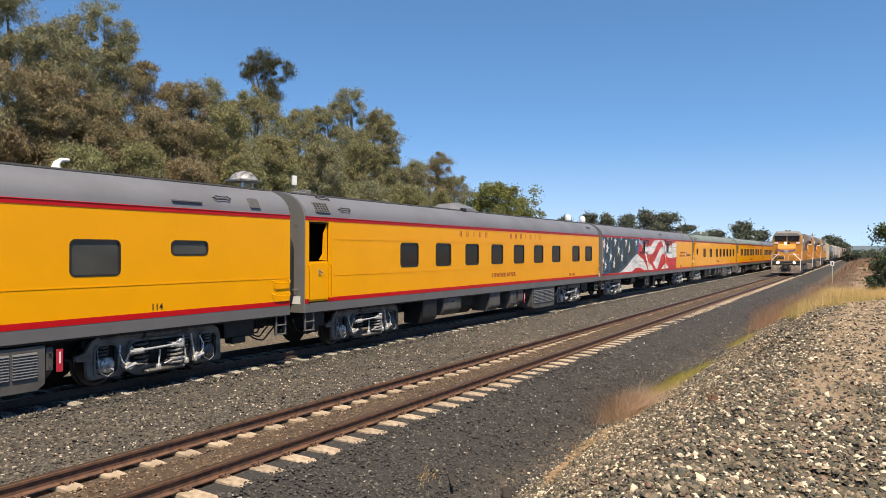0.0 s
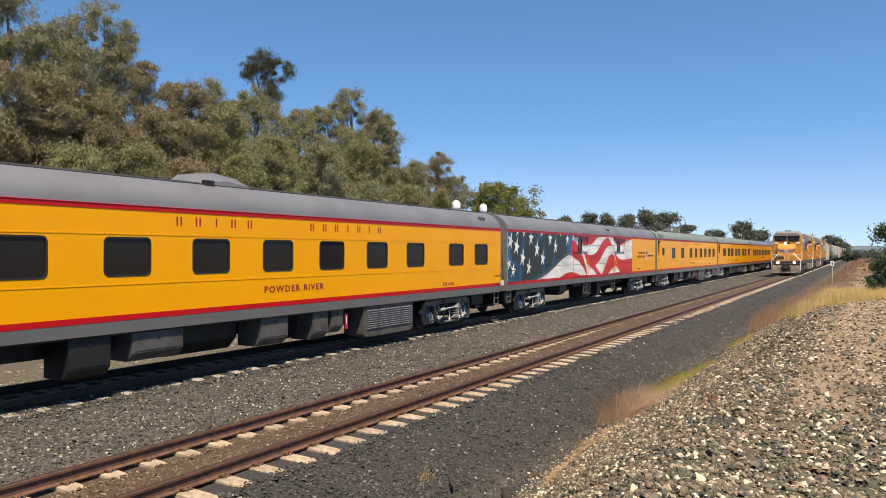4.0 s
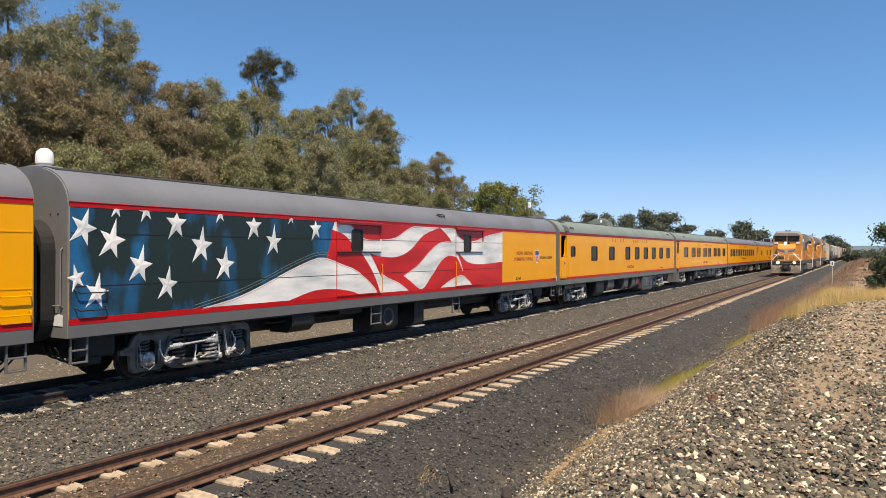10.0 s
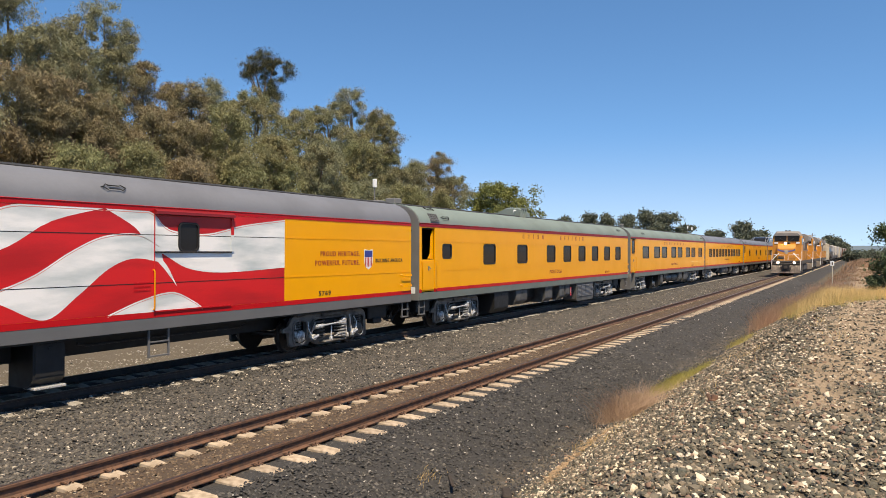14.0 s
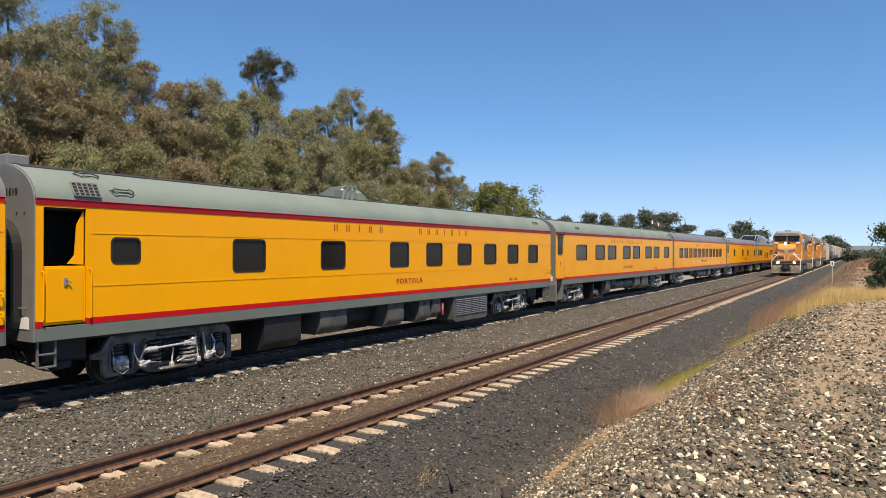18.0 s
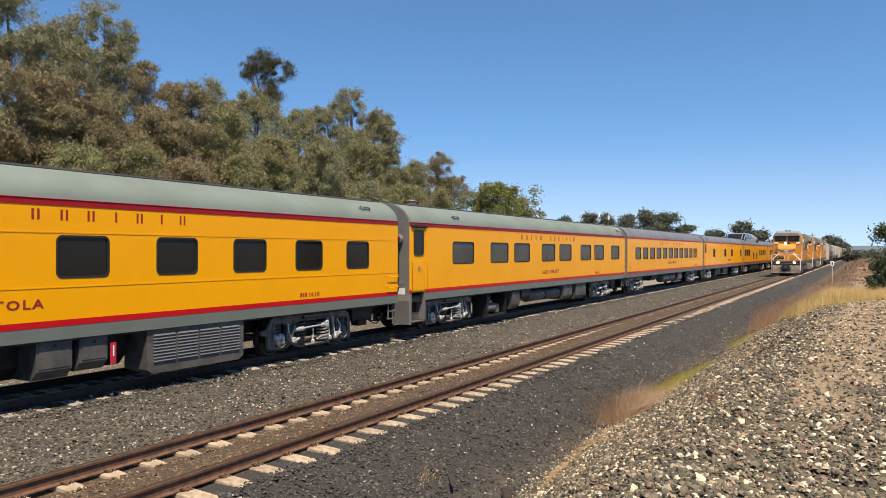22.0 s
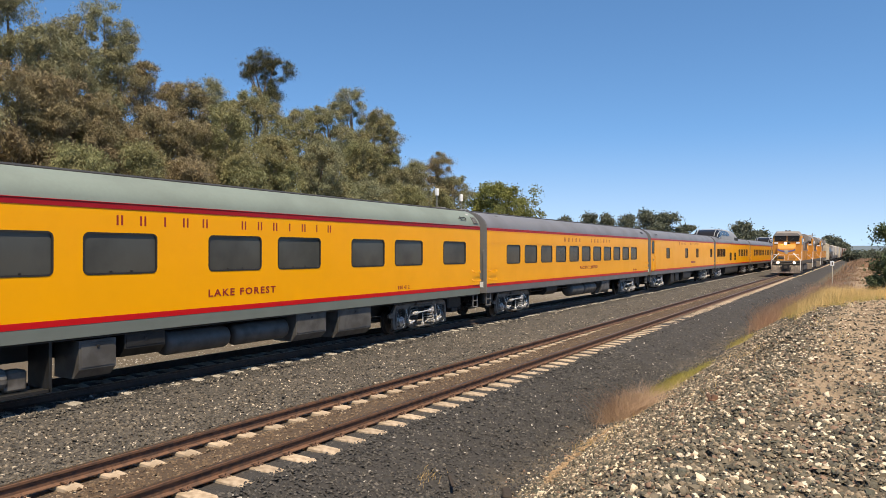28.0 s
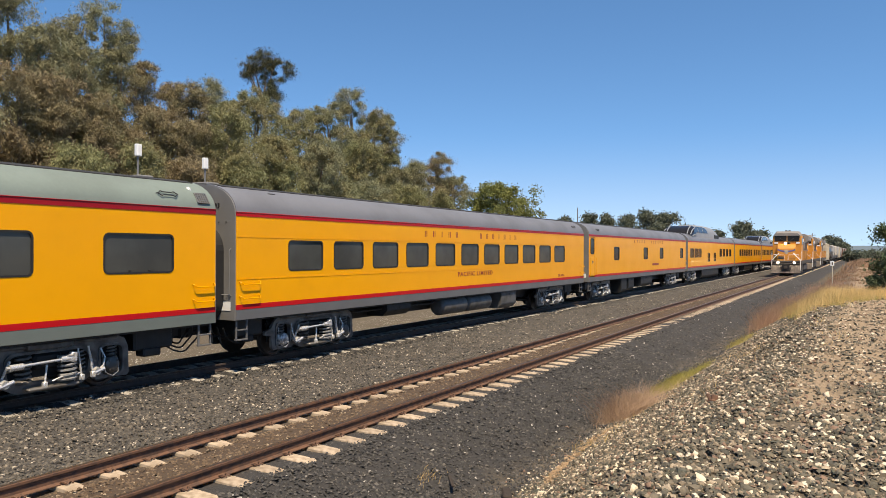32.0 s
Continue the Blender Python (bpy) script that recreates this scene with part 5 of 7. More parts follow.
# small silver flecks added to imitate glints along the far coach's side
for k in range(9):
    part("glint_fleck", Shape().box(3.0 + 2.4 * k, -HW - 0.01, 2.10, 3.06 + 2.4 * k, -HW - 0.001, 2.14), SILVER, car_i)


def dome(car, x0, x1, glass_to):
    """Raised dome on the roof: a pale grey arched shell with three broad panes on its side, the outer ones rounded."""
    def ring(x, h):
        arc = [(x, -1.36 * (1 - 0.35 * k / 5 * k / 5), 4.0 + (h - 4.0) * math.sin(k / 5 * math.pi / 2)) for k in range(6)]
        return arc + [(p, -q, r) for p, q, r in arc[::-1]]
    rings = [ring(x0 + (x1 - x0) * u, 4.3 + 1.0 * v) for u, v in ((0, 0), (0.04, 0.5), (0.10, 0.8), (0.2, 0.97), (0.35, 1), (0.62, 1), (0.78, 0.9), (0.9, 0.66), (0.97, 0.35), (1.0, 0.05))]
    d = part("dome", Shape().loft(rings), DOME_GREY, car, "pale grey dome shell", smooth=True)
    bow = [[(p[0] - 0.06, p[1] * 1.02, p[2] + 0.04) for p in ring(x0 + (x1 - x0) * u, 4.3 + v)] for u, v in ((0.0, 0.06), (0.04, 0.5), (0.10, 0.8), (0.13, 0.85))]
    part("dome_front", Shape().loft([r[1:11] for r in bow]), DARK_GLASS, d, "dark curved front panes", smooth=True)
    for k in (1, 3, 5, 6, 8, 10):
        part("dome_rib", Shape().pipe([(r[k][0] - 0.03, r[k][1] * 1.01, r[k][2] + 0.02) for r in bow], 0.05, 6), DOME_GREY, d, "pale window rib")
    step = (glass_to - x0 - 0.9) / 3
    for k in range(3):
        a, b = x0 + 0.9 + step * k, x0 + 0.9 + step * (k + 0.9)
        top = {0: [(b, 5.14), (a + 0.45 * (b - a), 5.10), (a + 0.12 * (b - a), 4.94), (a, 4.76)], 1: [(b, 5.14), (a, 5.14)], 2: [(b, 4.76), (b - 0.12 * (b - a), 4.94), (b - 0.45 * (b - a), 5.10), (a, 5.14)]}[k]
        loop = [(a, 4.60), (b, 4.60), *top]
        for side in (-1, 1):
            near = [(p, side * (1.345 - (q - 4.6) * 0.31), q) for p, q in loop]
            back = [(p, q - side * 0.08, r) for p, q, r in near]
            part("dome_pane", Shape().loft([near, back], True, True), DARK_GLASS, d, "dark curved pane")
    part("dome_louvre", Shape().box(x1 - 3.4, -1.375, 4.15, x1 - 0.9, -1.30, 4.5, 0.01), DARK_STEEL, d, "black louvre")
    return d


DOME_GREY = material("pale_grey_dome_paint", (0.24, 0.25, 0.27), 0.5, vary=0.06, scale=0.8, bump=0.03)
dome(car_h, 2.6, 17.0, 10.2)
dome(car_j, 1.6, 16.6, 9.6)
part("roof_ball", Shape().disc_body((19.0, -0.3, PEAK - 0.03), [(0, 0.1), (0.12, 0.12), (0.16, 0.26), (0.34, 0.30), (0.50, 0.24), (0.58, 0.06)], 14, "z"), WHITE_PAINT, car_h, "white round roof fitting", smooth=True)


# ---- loose stones ----
rng = np.random.default_rng(7)
def mesh_from_arrays(name, verts, faces, mat, solid=1, smooth=0.0):
    me = bpy.data.meshes.new(name)
    k = faces.shape[1]
    me.vertices.add(len(verts))
    me.vertices.foreach_set("co", np.ascontiguousarray(verts, dtype=np.float32).ravel())
    me.loops.add(faces.size)
    me.loops.foreach_set("vertex_index", np.ascontiguousarray(faces, dtype=np.int32).ravel())
    me.polygons.add(len(faces))
    me.polygons.foreach_set("loop_start", np.arange(0, faces.size, k, dtype=np.int32))
    me.polygons.foreach_set("loop_total", np.full(len(faces), k, dtype=np.int32))
    me.polygons.foreach_set("use_smooth", rng.random(len(faces) // solid)[np.arange(len(faces)) // solid % max(1, len(faces) // solid)] < smooth)
    me.update(calc_edges=True)
    me.validate()
    me.materials.append(mat)
    return me


def rotations(n, tilt=1.0):
    """Random turns: free about z, tilted by a random share about x and y."""
    a, b, c = rng.uniform(0, 2 * np.pi, n), rng.normal(0, 0.6 * tilt, n), rng.normal(0, 0.6 * tilt, n)
    ca, sa, cb, sb, cc, sc = np.cos(a), np.sin(a), np.cos(b), np.sin(b), np.cos(c), np.sin(c)
    z0, o = np.zeros(n), np.ones(n)
    rz = np.stack([ca, -sa, z0, sa, ca, z0, z0, z0, o], 1).reshape(n, 3, 3)
    rx = np.stack([o, z0, z0, z0, cb, -sb, z0, sb, cb], 1).reshape(n, 3, 3)
    ry = np.stack([cc, z0, sc, z0, o, z0, -sc, z0, cc], 1).reshape(n, 3, 3)
    return rz @ rx @ ry


def stone_field(name, label, mat, xy, size, base, rough=0.48, sink=0.25, category="gravel", piled=0.0, tilt=0.45, round_share=0.25):
    n = len(xy)
    bv, bf = base
    scale = size[:, None] * np.stack([rng.uniform(0.8, 1.35, n), rng.uniform(0.65, 1.1, n), rng.uniform(0.4, 0.8, n)], 1)
    v = bv[None] * (1 + rng.uniform(-rough, rough, (n, len(bv)))[:, :, None]) * scale[:, None, :]
    v = np.einsum("nij,nkj->nki", rotations(n, tilt), v)
    z = np.array([bumpy(x, y) for x, y in xy])
    c = np.column_stack([xy, z + size * (0.5 - sink) + piled * rng.random(n) ** 1.5])
    v = (v + c[:, None, :]).reshape(-1, 3)
    f = (bf[None] + (np.arange(n) * len(bv))[:, None, None]).reshape(-1, 3)
    return tagged(new(name, mesh_from_arrays(name, v, f, mat, len(bf), round_share)), label, category, kind="stuff")


BANK_STONES = stones("bank_stones", [(0.0, (0.086, 0.078, 0.058)), (0.16, (0.140, 0.117, 0.084)), (0.31, (0.209, 0.166, 0.117)), (0.43, (0.058, 0.054, 0.043)), (0.55, (0.326, 0.265, 0.191)),
                                     (0.65, (0.100, 0.091, 0.068)), (0.76, (0.191, 0.123, 0.087)), (0.84, (0.577, 0.498, 0.381)), (0.945, (0.078, 0.079, 0.060))])
BED_STONES = stones("ballast_stones", [(0.0, (0.061, 0.056, 0.049)), (0.22, (0.085, 0.076, 0.064)), (0.42, (0.034, 0.032, 0.030)), (0.60, (0.109, 0.095, 0.078)), (0.76, (0.072, 0.067, 0.060)),
                                       (0.88, (0.178, 0.153, 0.123)), (0.975, (0.442, 0.391, 0.323))])
BROWN_STONES = stones("stained_ballast", [(0.0, (0.092, 0.060, 0.036)), (0.3, (0.120, 0.082, 0.051)), (0.55, (0.066, 0.045, 0.029)), (0.75, (0.150, 0.106, 0.069)), (0.95, (0.29, 0.23, 0.16))])
DARK_STONES = stones("dark_ballast", [(0.0, (0.039, 0.038, 0.037)), (0.3, (0.054, 0.051, 0.048)), (0.5, (0.026, 0.026, 0.027)), (0.70, (0.072, 0.067, 0.062)), (0.86, (0.111, 0.101, 0.090)), (0.985, (0.369, 0.344, 0.312))])
# broken stones without their buried undersides
CHIP = (np.array([(-0.85, -0.8, -0.6), (0.85, -0.75, -0.6), (0.8, 0.85, -0.6), (-0.8, 0.8, -0.6), (-0.55, -0.5, 0.65), (0.5, -0.55, 0.7), (0.55, 0.5, 0.65), (-0.5, 0.55, 0.7)]),
        np.array([(4, 5, 6), (4, 6, 7), (0, 1, 5), (0, 5, 4), (1, 2, 6), (1, 6, 5), (2, 3, 7), (2, 7, 6), (3, 0, 4), (3, 4, 7)]))
OCTA = (np.array([(math.cos(a), math.sin(a), -0.55) for a in (0, 1.2, 2.6, 3.7, 5.0)] + [(0.1, 0.05, 0.75)]), np.array([(k, (k + 1) % 5, 5) for k in range(5)]))


def spread(n, x0, x1, y0, y1, power=1.0):
    """Points thinning out with x."""
    return np.column_stack([x0 + (x1 - x0) * rng.random(n) ** power, rng.uniform(y0, y1, n)])


def sizes(n, lo, hi, skew=2.0):
    return lo + (hi - lo) * rng.random(n) ** skew


def dirt(xy):
    """Where the path on top of the bank shows bare trodden earth."""
    wob = np.array([noise.noise((x * 0.5, y * 0.9, 1.3)) + 0.5 * noise.noise((x * 1.4, y * 1.6, 4.1)) for x, y in xy])
    return (np.abs(xy[:, 1] - (0.83 - 0.05 * xy[:, 0]) + 0.3 * wob) < 0.10 + 0.032 * xy[:, 0]) & (xy[:, 0] > 7.7 + 0.8 * wob)


def ragged(p, by=0.0, strays=0.05):
    """Points of the bank side of an uneven line along its foot, and a few strays."""
    edge = foot_of_bank(p[:, 0]) + by + np.array([0.22 * noise.noise((x * 1.1, 0.5, 2.2)) + 0.1 * noise.noise((x * 3.1, 1.5, 2.2)) for x in p[:, 0]])
    return (p[:, 1] < edge) | (rng.random(len(p)) < strays)


def slumped(p):
    """Where bare earth shows in a small slip along the foot of the bank."""
    mid = np.interp(p[:, 0], (9.4, 11.0, 12.6, 13.8), (3.78, 4.06, 4.22, 4.12))
    wob = np.array([0.11 * noise.noise((x * 2.3, 0.4, 6.1)) + 0.05 * noise.noise((x * 6.3, 0.9, 6.1)) for x in p[:, 0]])
    return (np.abs(p[:, 1] - mid - wob) < 0.05 + 1.4 * wob) & (p[:, 0] > 9.4) & (p[:, 0] < 13.8)


def in_view(p, margin=0.6):
    """Leaves out the stones that lie far off to the side of the walk's outlook."""
    return p[:, 1] > -0.018 * p[:, 0] - margin - rng.exponential(0.35, len(p))


p = spread(104000, 3.2, 13, -2.0, 4.9, 1.2)
p = p[rng.random(len(p)) < np.clip((p[:, 0] - 3.1) / 1.2, 0, 1)]
p = p[(~dirt(p) | (rng.random(len(p)) < 0.20)) & ragged(p) & in_view(p) & ~slumped(p)]
size = sizes(len(p), 0.009, 0.028, 2.0)
small = size < 0.0155
stone_field("bank_gravel", "mixed grey, tan and white stones on the bank", BANK_STONES, p[~small], size[~small], CHIP, rough=0.42, piled=0.020, tilt=0.7, round_share=0.4)
stone_field("bank_gravel", "small mixed stone chips between the stones of the bank", BANK_STONES, p[small], size[small], OCTA, rough=0.42, piled=0.016, tilt=0.7, round_share=0.3)
p = spread(9000, 7.5, 19, 3.8, 5.3)
p = p[rng.random(len(p)) < 0.75 * np.exp(-np.maximum(0, p[:, 1] - foot_of_bank(p[:, 0]) + 0.1) / 0.16)]
stone_field("bank_gravel", "stones spilled from the bank onto the dark ballast", BANK_STONES, p, sizes(len(p), 0.011, 0.030, 1.8), CHIP, rough=0.42, piled=0.015, tilt=0.7, round_share=0.4)
p = spread(1500, 4.2, 24, -1.2, 4.6, 1.2)
p = p[(~dirt(p) | (rng.random(len(p)) < 0.25)) & ragged(p, 0, 0.1)]
stone_field("bank_gravel", "larger pale and dark stones strewn over the bank", BANK_STONES, p, sizes(len(p), 0.026, 0.044, 2.0), CHIP, rough=0.35, piled=0.02, tilt=0.7, round_share=0.4)
p = spread(52000, 12.5, 36, -2.2, 4.6, 1.3)
p = p[(~dirt(p) | (rng.random(len(p)) < 0.42)) & ragged(p) & in_view(p, 1.0)]
stone_field("bank_gravel", "mixed grey, tan and white stones further along the bank", BANK_STONES, p, sizes(len(p), 0.013, 0.038), OCTA, piled=0.02, tilt=0.7)
p = spread(29000, 5.0, 22, 3.7, 6.95, 1.3)
p = p[~ragged(p, -0.15, 0.0)]
stone_field("ballast", "dark grey crushed ballast on the shoulder of the track", DARK_STONES, p, sizes(len(p), 0.014, 0.034, 1.4), OCTA, piled=0.015, tilt=0.6)
p = spread(17000, 21, 95, 3.5, 6.95, 1.6)
p = p[~ragged(p, -0.2, 0.0)]
stone_field("ballast", "dark grey crushed ballast further along the shoulder", DARK_STONES, p, sizes(len(p), 0.024, 0.05), OCTA)
p = spread(34000, 4.0, 24, 9.0, 13.3, 1.25)
stone_field("ballast", "grey crushed ballast with white flecks between the tracks", BED_STONES, p, sizes(len(p), 0.016, 0.04, 1.5), OCTA, piled=0.015, tilt=0.6)
p = spread(16000, 22, 95, 9.0, 13.3, 1.6)
stone_field("ballast", "grey crushed ballast between the tracks in the distance", BED_STONES, p, sizes(len(p), 0.03, 0.06), OCTA)
p = spread(19000, 4.0, 95, 7.48, 8.80, 1.8)
stone_field("stained_ballast", "brown stained ballast between the rusty rails", BROWN_STONES, p, sizes(len(p), 0.014, 0.034, 1.4), OCTA)
p = spread(5000, 4.0, 40, 6.9, 7.45, 1.5)
stone_field("ballast", "dark ballast between the tie ends", DARK_STONES, p, sizes(len(p), 0.014, 0.034, 1.4), OCTA, sink=0.6)
# dark stones cover sunlit tie ends to widen the train's shade
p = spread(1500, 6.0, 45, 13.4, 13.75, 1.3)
stone_field("ballast", "dark ballast over the far tie ends, deepening the shade under the train", DARK_STONES, p, sizes(len(p), 0.02, 0.042, 1.4), OCTA, sink=0.3)
p = spread(9000, 4.0, 50, 16.2, 20.5, 1.3)
TAN_STONES = stones("tan_gravel", [(0.0, (0.20, 0.185, 0.16)), (0.3, (0.27, 0.25, 0.22)), (0.6, (0.15, 0.142, 0.13)), (0.85, (0.33, 0.31, 0.28))])
stone_field("gravel", "pale tan gravel beyond the passenger train", TAN_STONES, p, sizes(len(p), 0.016, 0.04), OCTA)
p = spread(9000, 9.3, 13.9, 3.4, 4.7)
p = p[slumped(p)]
SOIL = stones("tan_soil_crumbs", [(0.0, (0.24, 0.165, 0.095)), (0.35, (0.30, 0.205, 0.12)), (0.7, (0.17, 0.115, 0.066)), (0.9, (0.38, 0.28, 0.18))])
stone_field("loose_earth", "tan crumbly earth spilled at the foot of the bank", SOIL, p, sizes(len(p), 0.010, 0.040), OCTA, sink=-0.1, category="earth", piled=0.03)
p = spread(9000, -9, 3.7, -4.0, 4.4)
stone_field("bank_gravel", "mixed stones on the bank behind the viewpoint", BANK_STONES, p, sizes(len(p), 0.02, 0.05), OCTA)
p = np.concatenate([spread(5000, -12, 5.2, 4.4, 6.95), spread(6000, -14, 4.2, 9.0, 13.3)])
stone_field("ballast", "grey crushed ballast beside the tracks", BED_STONES, p, sizes(len(p), 0.025, 0.05), OCTA)


# ---- freight train waiting on the near track ----
HEADLIGHT = glowing("headlight_glow", (1.0, 0.80, 0.45), 40.0)
DITCH = glowing("ditch_light_glow", (1.0, 0.88, 0.66), 40.0)
WING_BLUE = material("blue_nose_emblem", (0.10, 0.12, 0.34), 0.5, vary=0.1)
GRIMY = material("grimy_black", (0.05, 0.042, 0.036), 0.75, vary=0.3, scale=3, other=(0.08, 0.07, 0.06))
PLOW = material("rust_grey_plow", (0.14, 0.115, 0.095), 0.7, vary=0.25, scale=2.5, other=(0.07, 0.055, 0.045))
PALE = material("pale_cream_car_paint", (0.50, 0.45, 0.36), 0.6, vary=0.15, scale=1.0, other=(0.38, 0.33, 0.26))
HOPPER = material("dusty_grey_hopper_paint", (0.36, 0.35, 0.33), 0.65, vary=0.2, scale=0.8, other=(0.24, 0.22, 0.20))
TANKBLACK = material("black_tank_paint", (0.03, 0.03, 0.034), 0.4, vary=0.2, scale=1.0)
FREIGHT_BROWN = material("brown_freight_paint", (0.16, 0.075, 0.05), 0.7, vary=0.2, scale=1.0)
GRIMY_YELLOW = material("grimy_yellow_paint", (0.34, 0.155, 0.035), 0.6, vary=0.25, scale=1.5, other=(0.14, 0.075, 0.03))
LOCO_ROOF = material("grey_loco_roof", (0.22, 0.205, 0.19), 0.6, vary=0.15, scale=1.0, other=(0.2, 0.18, 0.17))


def freight_truck(t, x, axles=2):
    s = Shape()
    half = 0.95 if axles == 2 else 1.9
    for side in (-1, 1):
        s.slab([(-half - 0.3, 0.55), (-half, 0.75), (half, 0.75), (half + 0.3, 0.55), (half, 0.40), (0.3, 0.28), (-0.3, 0.28), (-half, 0.40)], "y", side * 1.05 - 0.08, side * 1.05 + 0.08)
    tr = part("truck", s, GRIMY, t, at=pose(x, 0, 0))
    for k in range(axles):
        dx = -half + 2 * half * k / (axles - 1)
        part("wheelset", WHEELSET, None, tr, at=pose(dx, 0, 0.457))
    return tr


def locomotive(x, lit, label):
    t = thing("locomotive", label, "locomotive", "freight locomotives", at=pose(x, NEAR_Y, 0))
    part("frame", Shape().box(0.6, -1.5, 1.15, 21.6, 1.5, 1.55, 0.04), GRIMY, t)
    part("snow_plow", Shape().slab([(0.62, 1.12), (0.35, 0.9), (0.0, 0.22), (0.12, 0.16), (0.9, 0.5), (0.9, 1.12)], "y", -1.5, 1.5), PLOW, t, "grey-black pilot plow")
    for side in (-1, 1):
        part("steps", Shape().box(0.7, side * 1.55 - 0.12, 0.35, 1.3, side * 1.55 + 0.02, 1.5, 0.02).box(0.6, side * 1.55 - 0.2, 0.35, 1.35, side * 1.55, 0.40), GRIMY, t)
        part("handrail", Shape().pipe([(0.55, side * 1.52, 0.5), (0.5, side * 1.5, 1.6), (0.55, side * 0.75, 2.35)], 0.045, 6).pipe([(0.9, side * 1.55, 0.6), (0.95, side * 1.55, 2.4), (1.4, side * 1.55, 2.5)], 0.026, 6), WHITE_PAINT, t, "white handrail")
    nose = Shape().slab([(0.85, 1.55), (0.95, 2.85), (1.3, 3.25), (1.8, 3.35), (1.8, 1.55)], "y", -0.95, 0.95)
    part("nose", nose, YELLOW_LOCO, t, "yellow low nose")
    for side in (-1, 1):
        part("emblem_wing", Shape().slab([(side * 0.18, 2.62), (side * 0.5, 2.66), (side * 0.94, 2.80), (side * 0.92, 2.64), (side * 0.6, 2.54), (side * 0.18, 2.48)], "x", 0.905, 0.95), WING_BLUE, t, "plain blue emblem shape")
    part("emblem_shield", Shape().slab([(-0.2, 2.72), (0.2, 2.72), (0.2, 2.35), (0.0, 2.2), (-0.2, 2.35)], "x", 0.895, 0.94), PALE, t, "plain pale shield shape")
    cab = Shape()
    ring = lambda xx, side, top: [(xx, -1.52, 1.55), (xx, -1.52, side), (xx, -1.18, top), (xx, 1.18, top), (xx, 1.52, side), (xx, 1.52, 1.55)]
    cab.loft([ring(1.75, 4.1, 4.42), ring(2.1, 4.2, 4.6), ring(4.9, 4.2, 4.6)], True, True)
    c = part("cab", cab, YELLOW_LOCO, t, "yellow wide cab")
    part("cab_roof", Shape().loft([[(1.62, -1.42, 4.24), (1.62, -1.10, 4.52), (1.62, 1.10, 4.52), (1.62, 1.42, 4.24)], [(2.1, -1.5, 4.28), (2.1, -1.15, 4.74), (2.1, 1.15, 4.74), (2.1, 1.5, 4.28)],
                                   [(5.0, -1.5, 4.28), (5.0, -1.15, 4.76), (5.0, 1.15, 4.76), (5.0, 1.5, 4.28)]], True, True), LOCO_ROOF, c, "grey cab roof")
    part("horn", Shape().rod((2.6, 0.2, 4.82), (3.2, 0.2, 4.82), 0.06, 8).rod((2.7, -0.2, 4.82), (3.2, -0.2, 4.86), 0.05, 8).box(2.9, -0.3, 4.7, 3.1, 0.3, 4.84), GRIMY, c)
    for side in (-1, 1):
        a, b = sorted((side * 0.10, side * 1.26))
        w = part("cab_window", Shape().box(1.68, a, 3.66, 1.73, b, 4.22, 0.03), DARK_GLASS, c)
        part("window_frame", Shape().box(1.70, a - 0.06, 3.62, 1.735, b + 0.06, 4.26, 0.01), GRIMY, w)
        part("wiper", Shape().rod((1.66, side * 0.3, 3.64), (1.66, side * 0.75, 4.0), 0.012, 5), GRIMY, w)
        part("side_window", Shape().box(2.7, side * 1.52 - 0.02, 3.3, 4.2, side * 1.52 + 0.02, 4.0, 0.015), DARK_GLASS, c)
        part("number_board", Shape().box(1.70, side * 1.15 - 0.2, 3.38, 1.74, side * 1.15 + 0.2, 3.56), WHITE_PAINT, c)
        part("mirror", Shape().box(1.7, side * 1.72 - 0.05, 3.6, 1.76, side * 1.72 + 0.05, 3.9, 0.01), WHITE_PAINT, c)
        l = part("ditch_light", Shape().disc_body((0.55, side * 0.85, 1.34), [(0, 0.17), (-0.12, 0.17), (-0.12, 0.13)], 14, "x"), GRIMY, t)
        part("lens", Shape().disc_body((0.42, side * 0.85, 1.34), [(0, 0.12), (-0.04, 0.10)], 14, "x"), DITCH if lit else DARK_GLASS, l)
        part("nose_rail", Shape().pipe([(0.72, side * 0.2, 1.6), (0.7, side * 0.22, 2.15), (0.7, side * 1.3, 2.2), (0.72, side * 1.35, 1.6)], 0.022, 5), WHITE_PAINT, t, "white handrail")
    h = part("headlight", Shape().box(1.55, -0.34, 3.22, 1.76, 0.34, 3.56, 0.04), GRIMY, t)
    part("lens", Shape().disc_body((1.55, 0.16, 3.40), [(0, 0.14), (-0.05, 0.10)], 14, "x"), HEADLIGHT if lit else DARK_GLASS, h)
    part("lens", Shape().disc_body((1.55, -0.17, 3.40), [(0, 0.12), (-0.03, 0.1)], 14, "x"), DARK_GLASS, h)
    part("door", Shape().box(0.86, 0.25, 1.6, 0.90, 0.85, 2.0, 0.01), GRIMY, t)
    part("anti_climber", Shape().box(0.45, -1.45, 1.16, 0.85, 1.45, 1.26, 0.03).box(0.5, -1.45, 1.36, 0.8, 1.45, 1.44, 0.03), GRIMY, t)
    part("coupler", Shape().box(-0.15, -0.18, 0.68, 0.5, 0.18, 1.0, 0.05), GRIMY, t)
    part("coupler_pocket", Shape().box(0.05, -0.42, 0.42, 0.6, 0.42, 1.12, 0.04), DARK_STEEL, t)
    for side in (-1, 1):
        part("air_hose", Shape().pipe([(0.3, side * 0.55, 1.05), (0.12, side * 0.56, 0.9), (0.02, side * 0.5, 0.6), (0.05, side * 0.42, 0.42)], 0.03, 6), RUBBER, t)
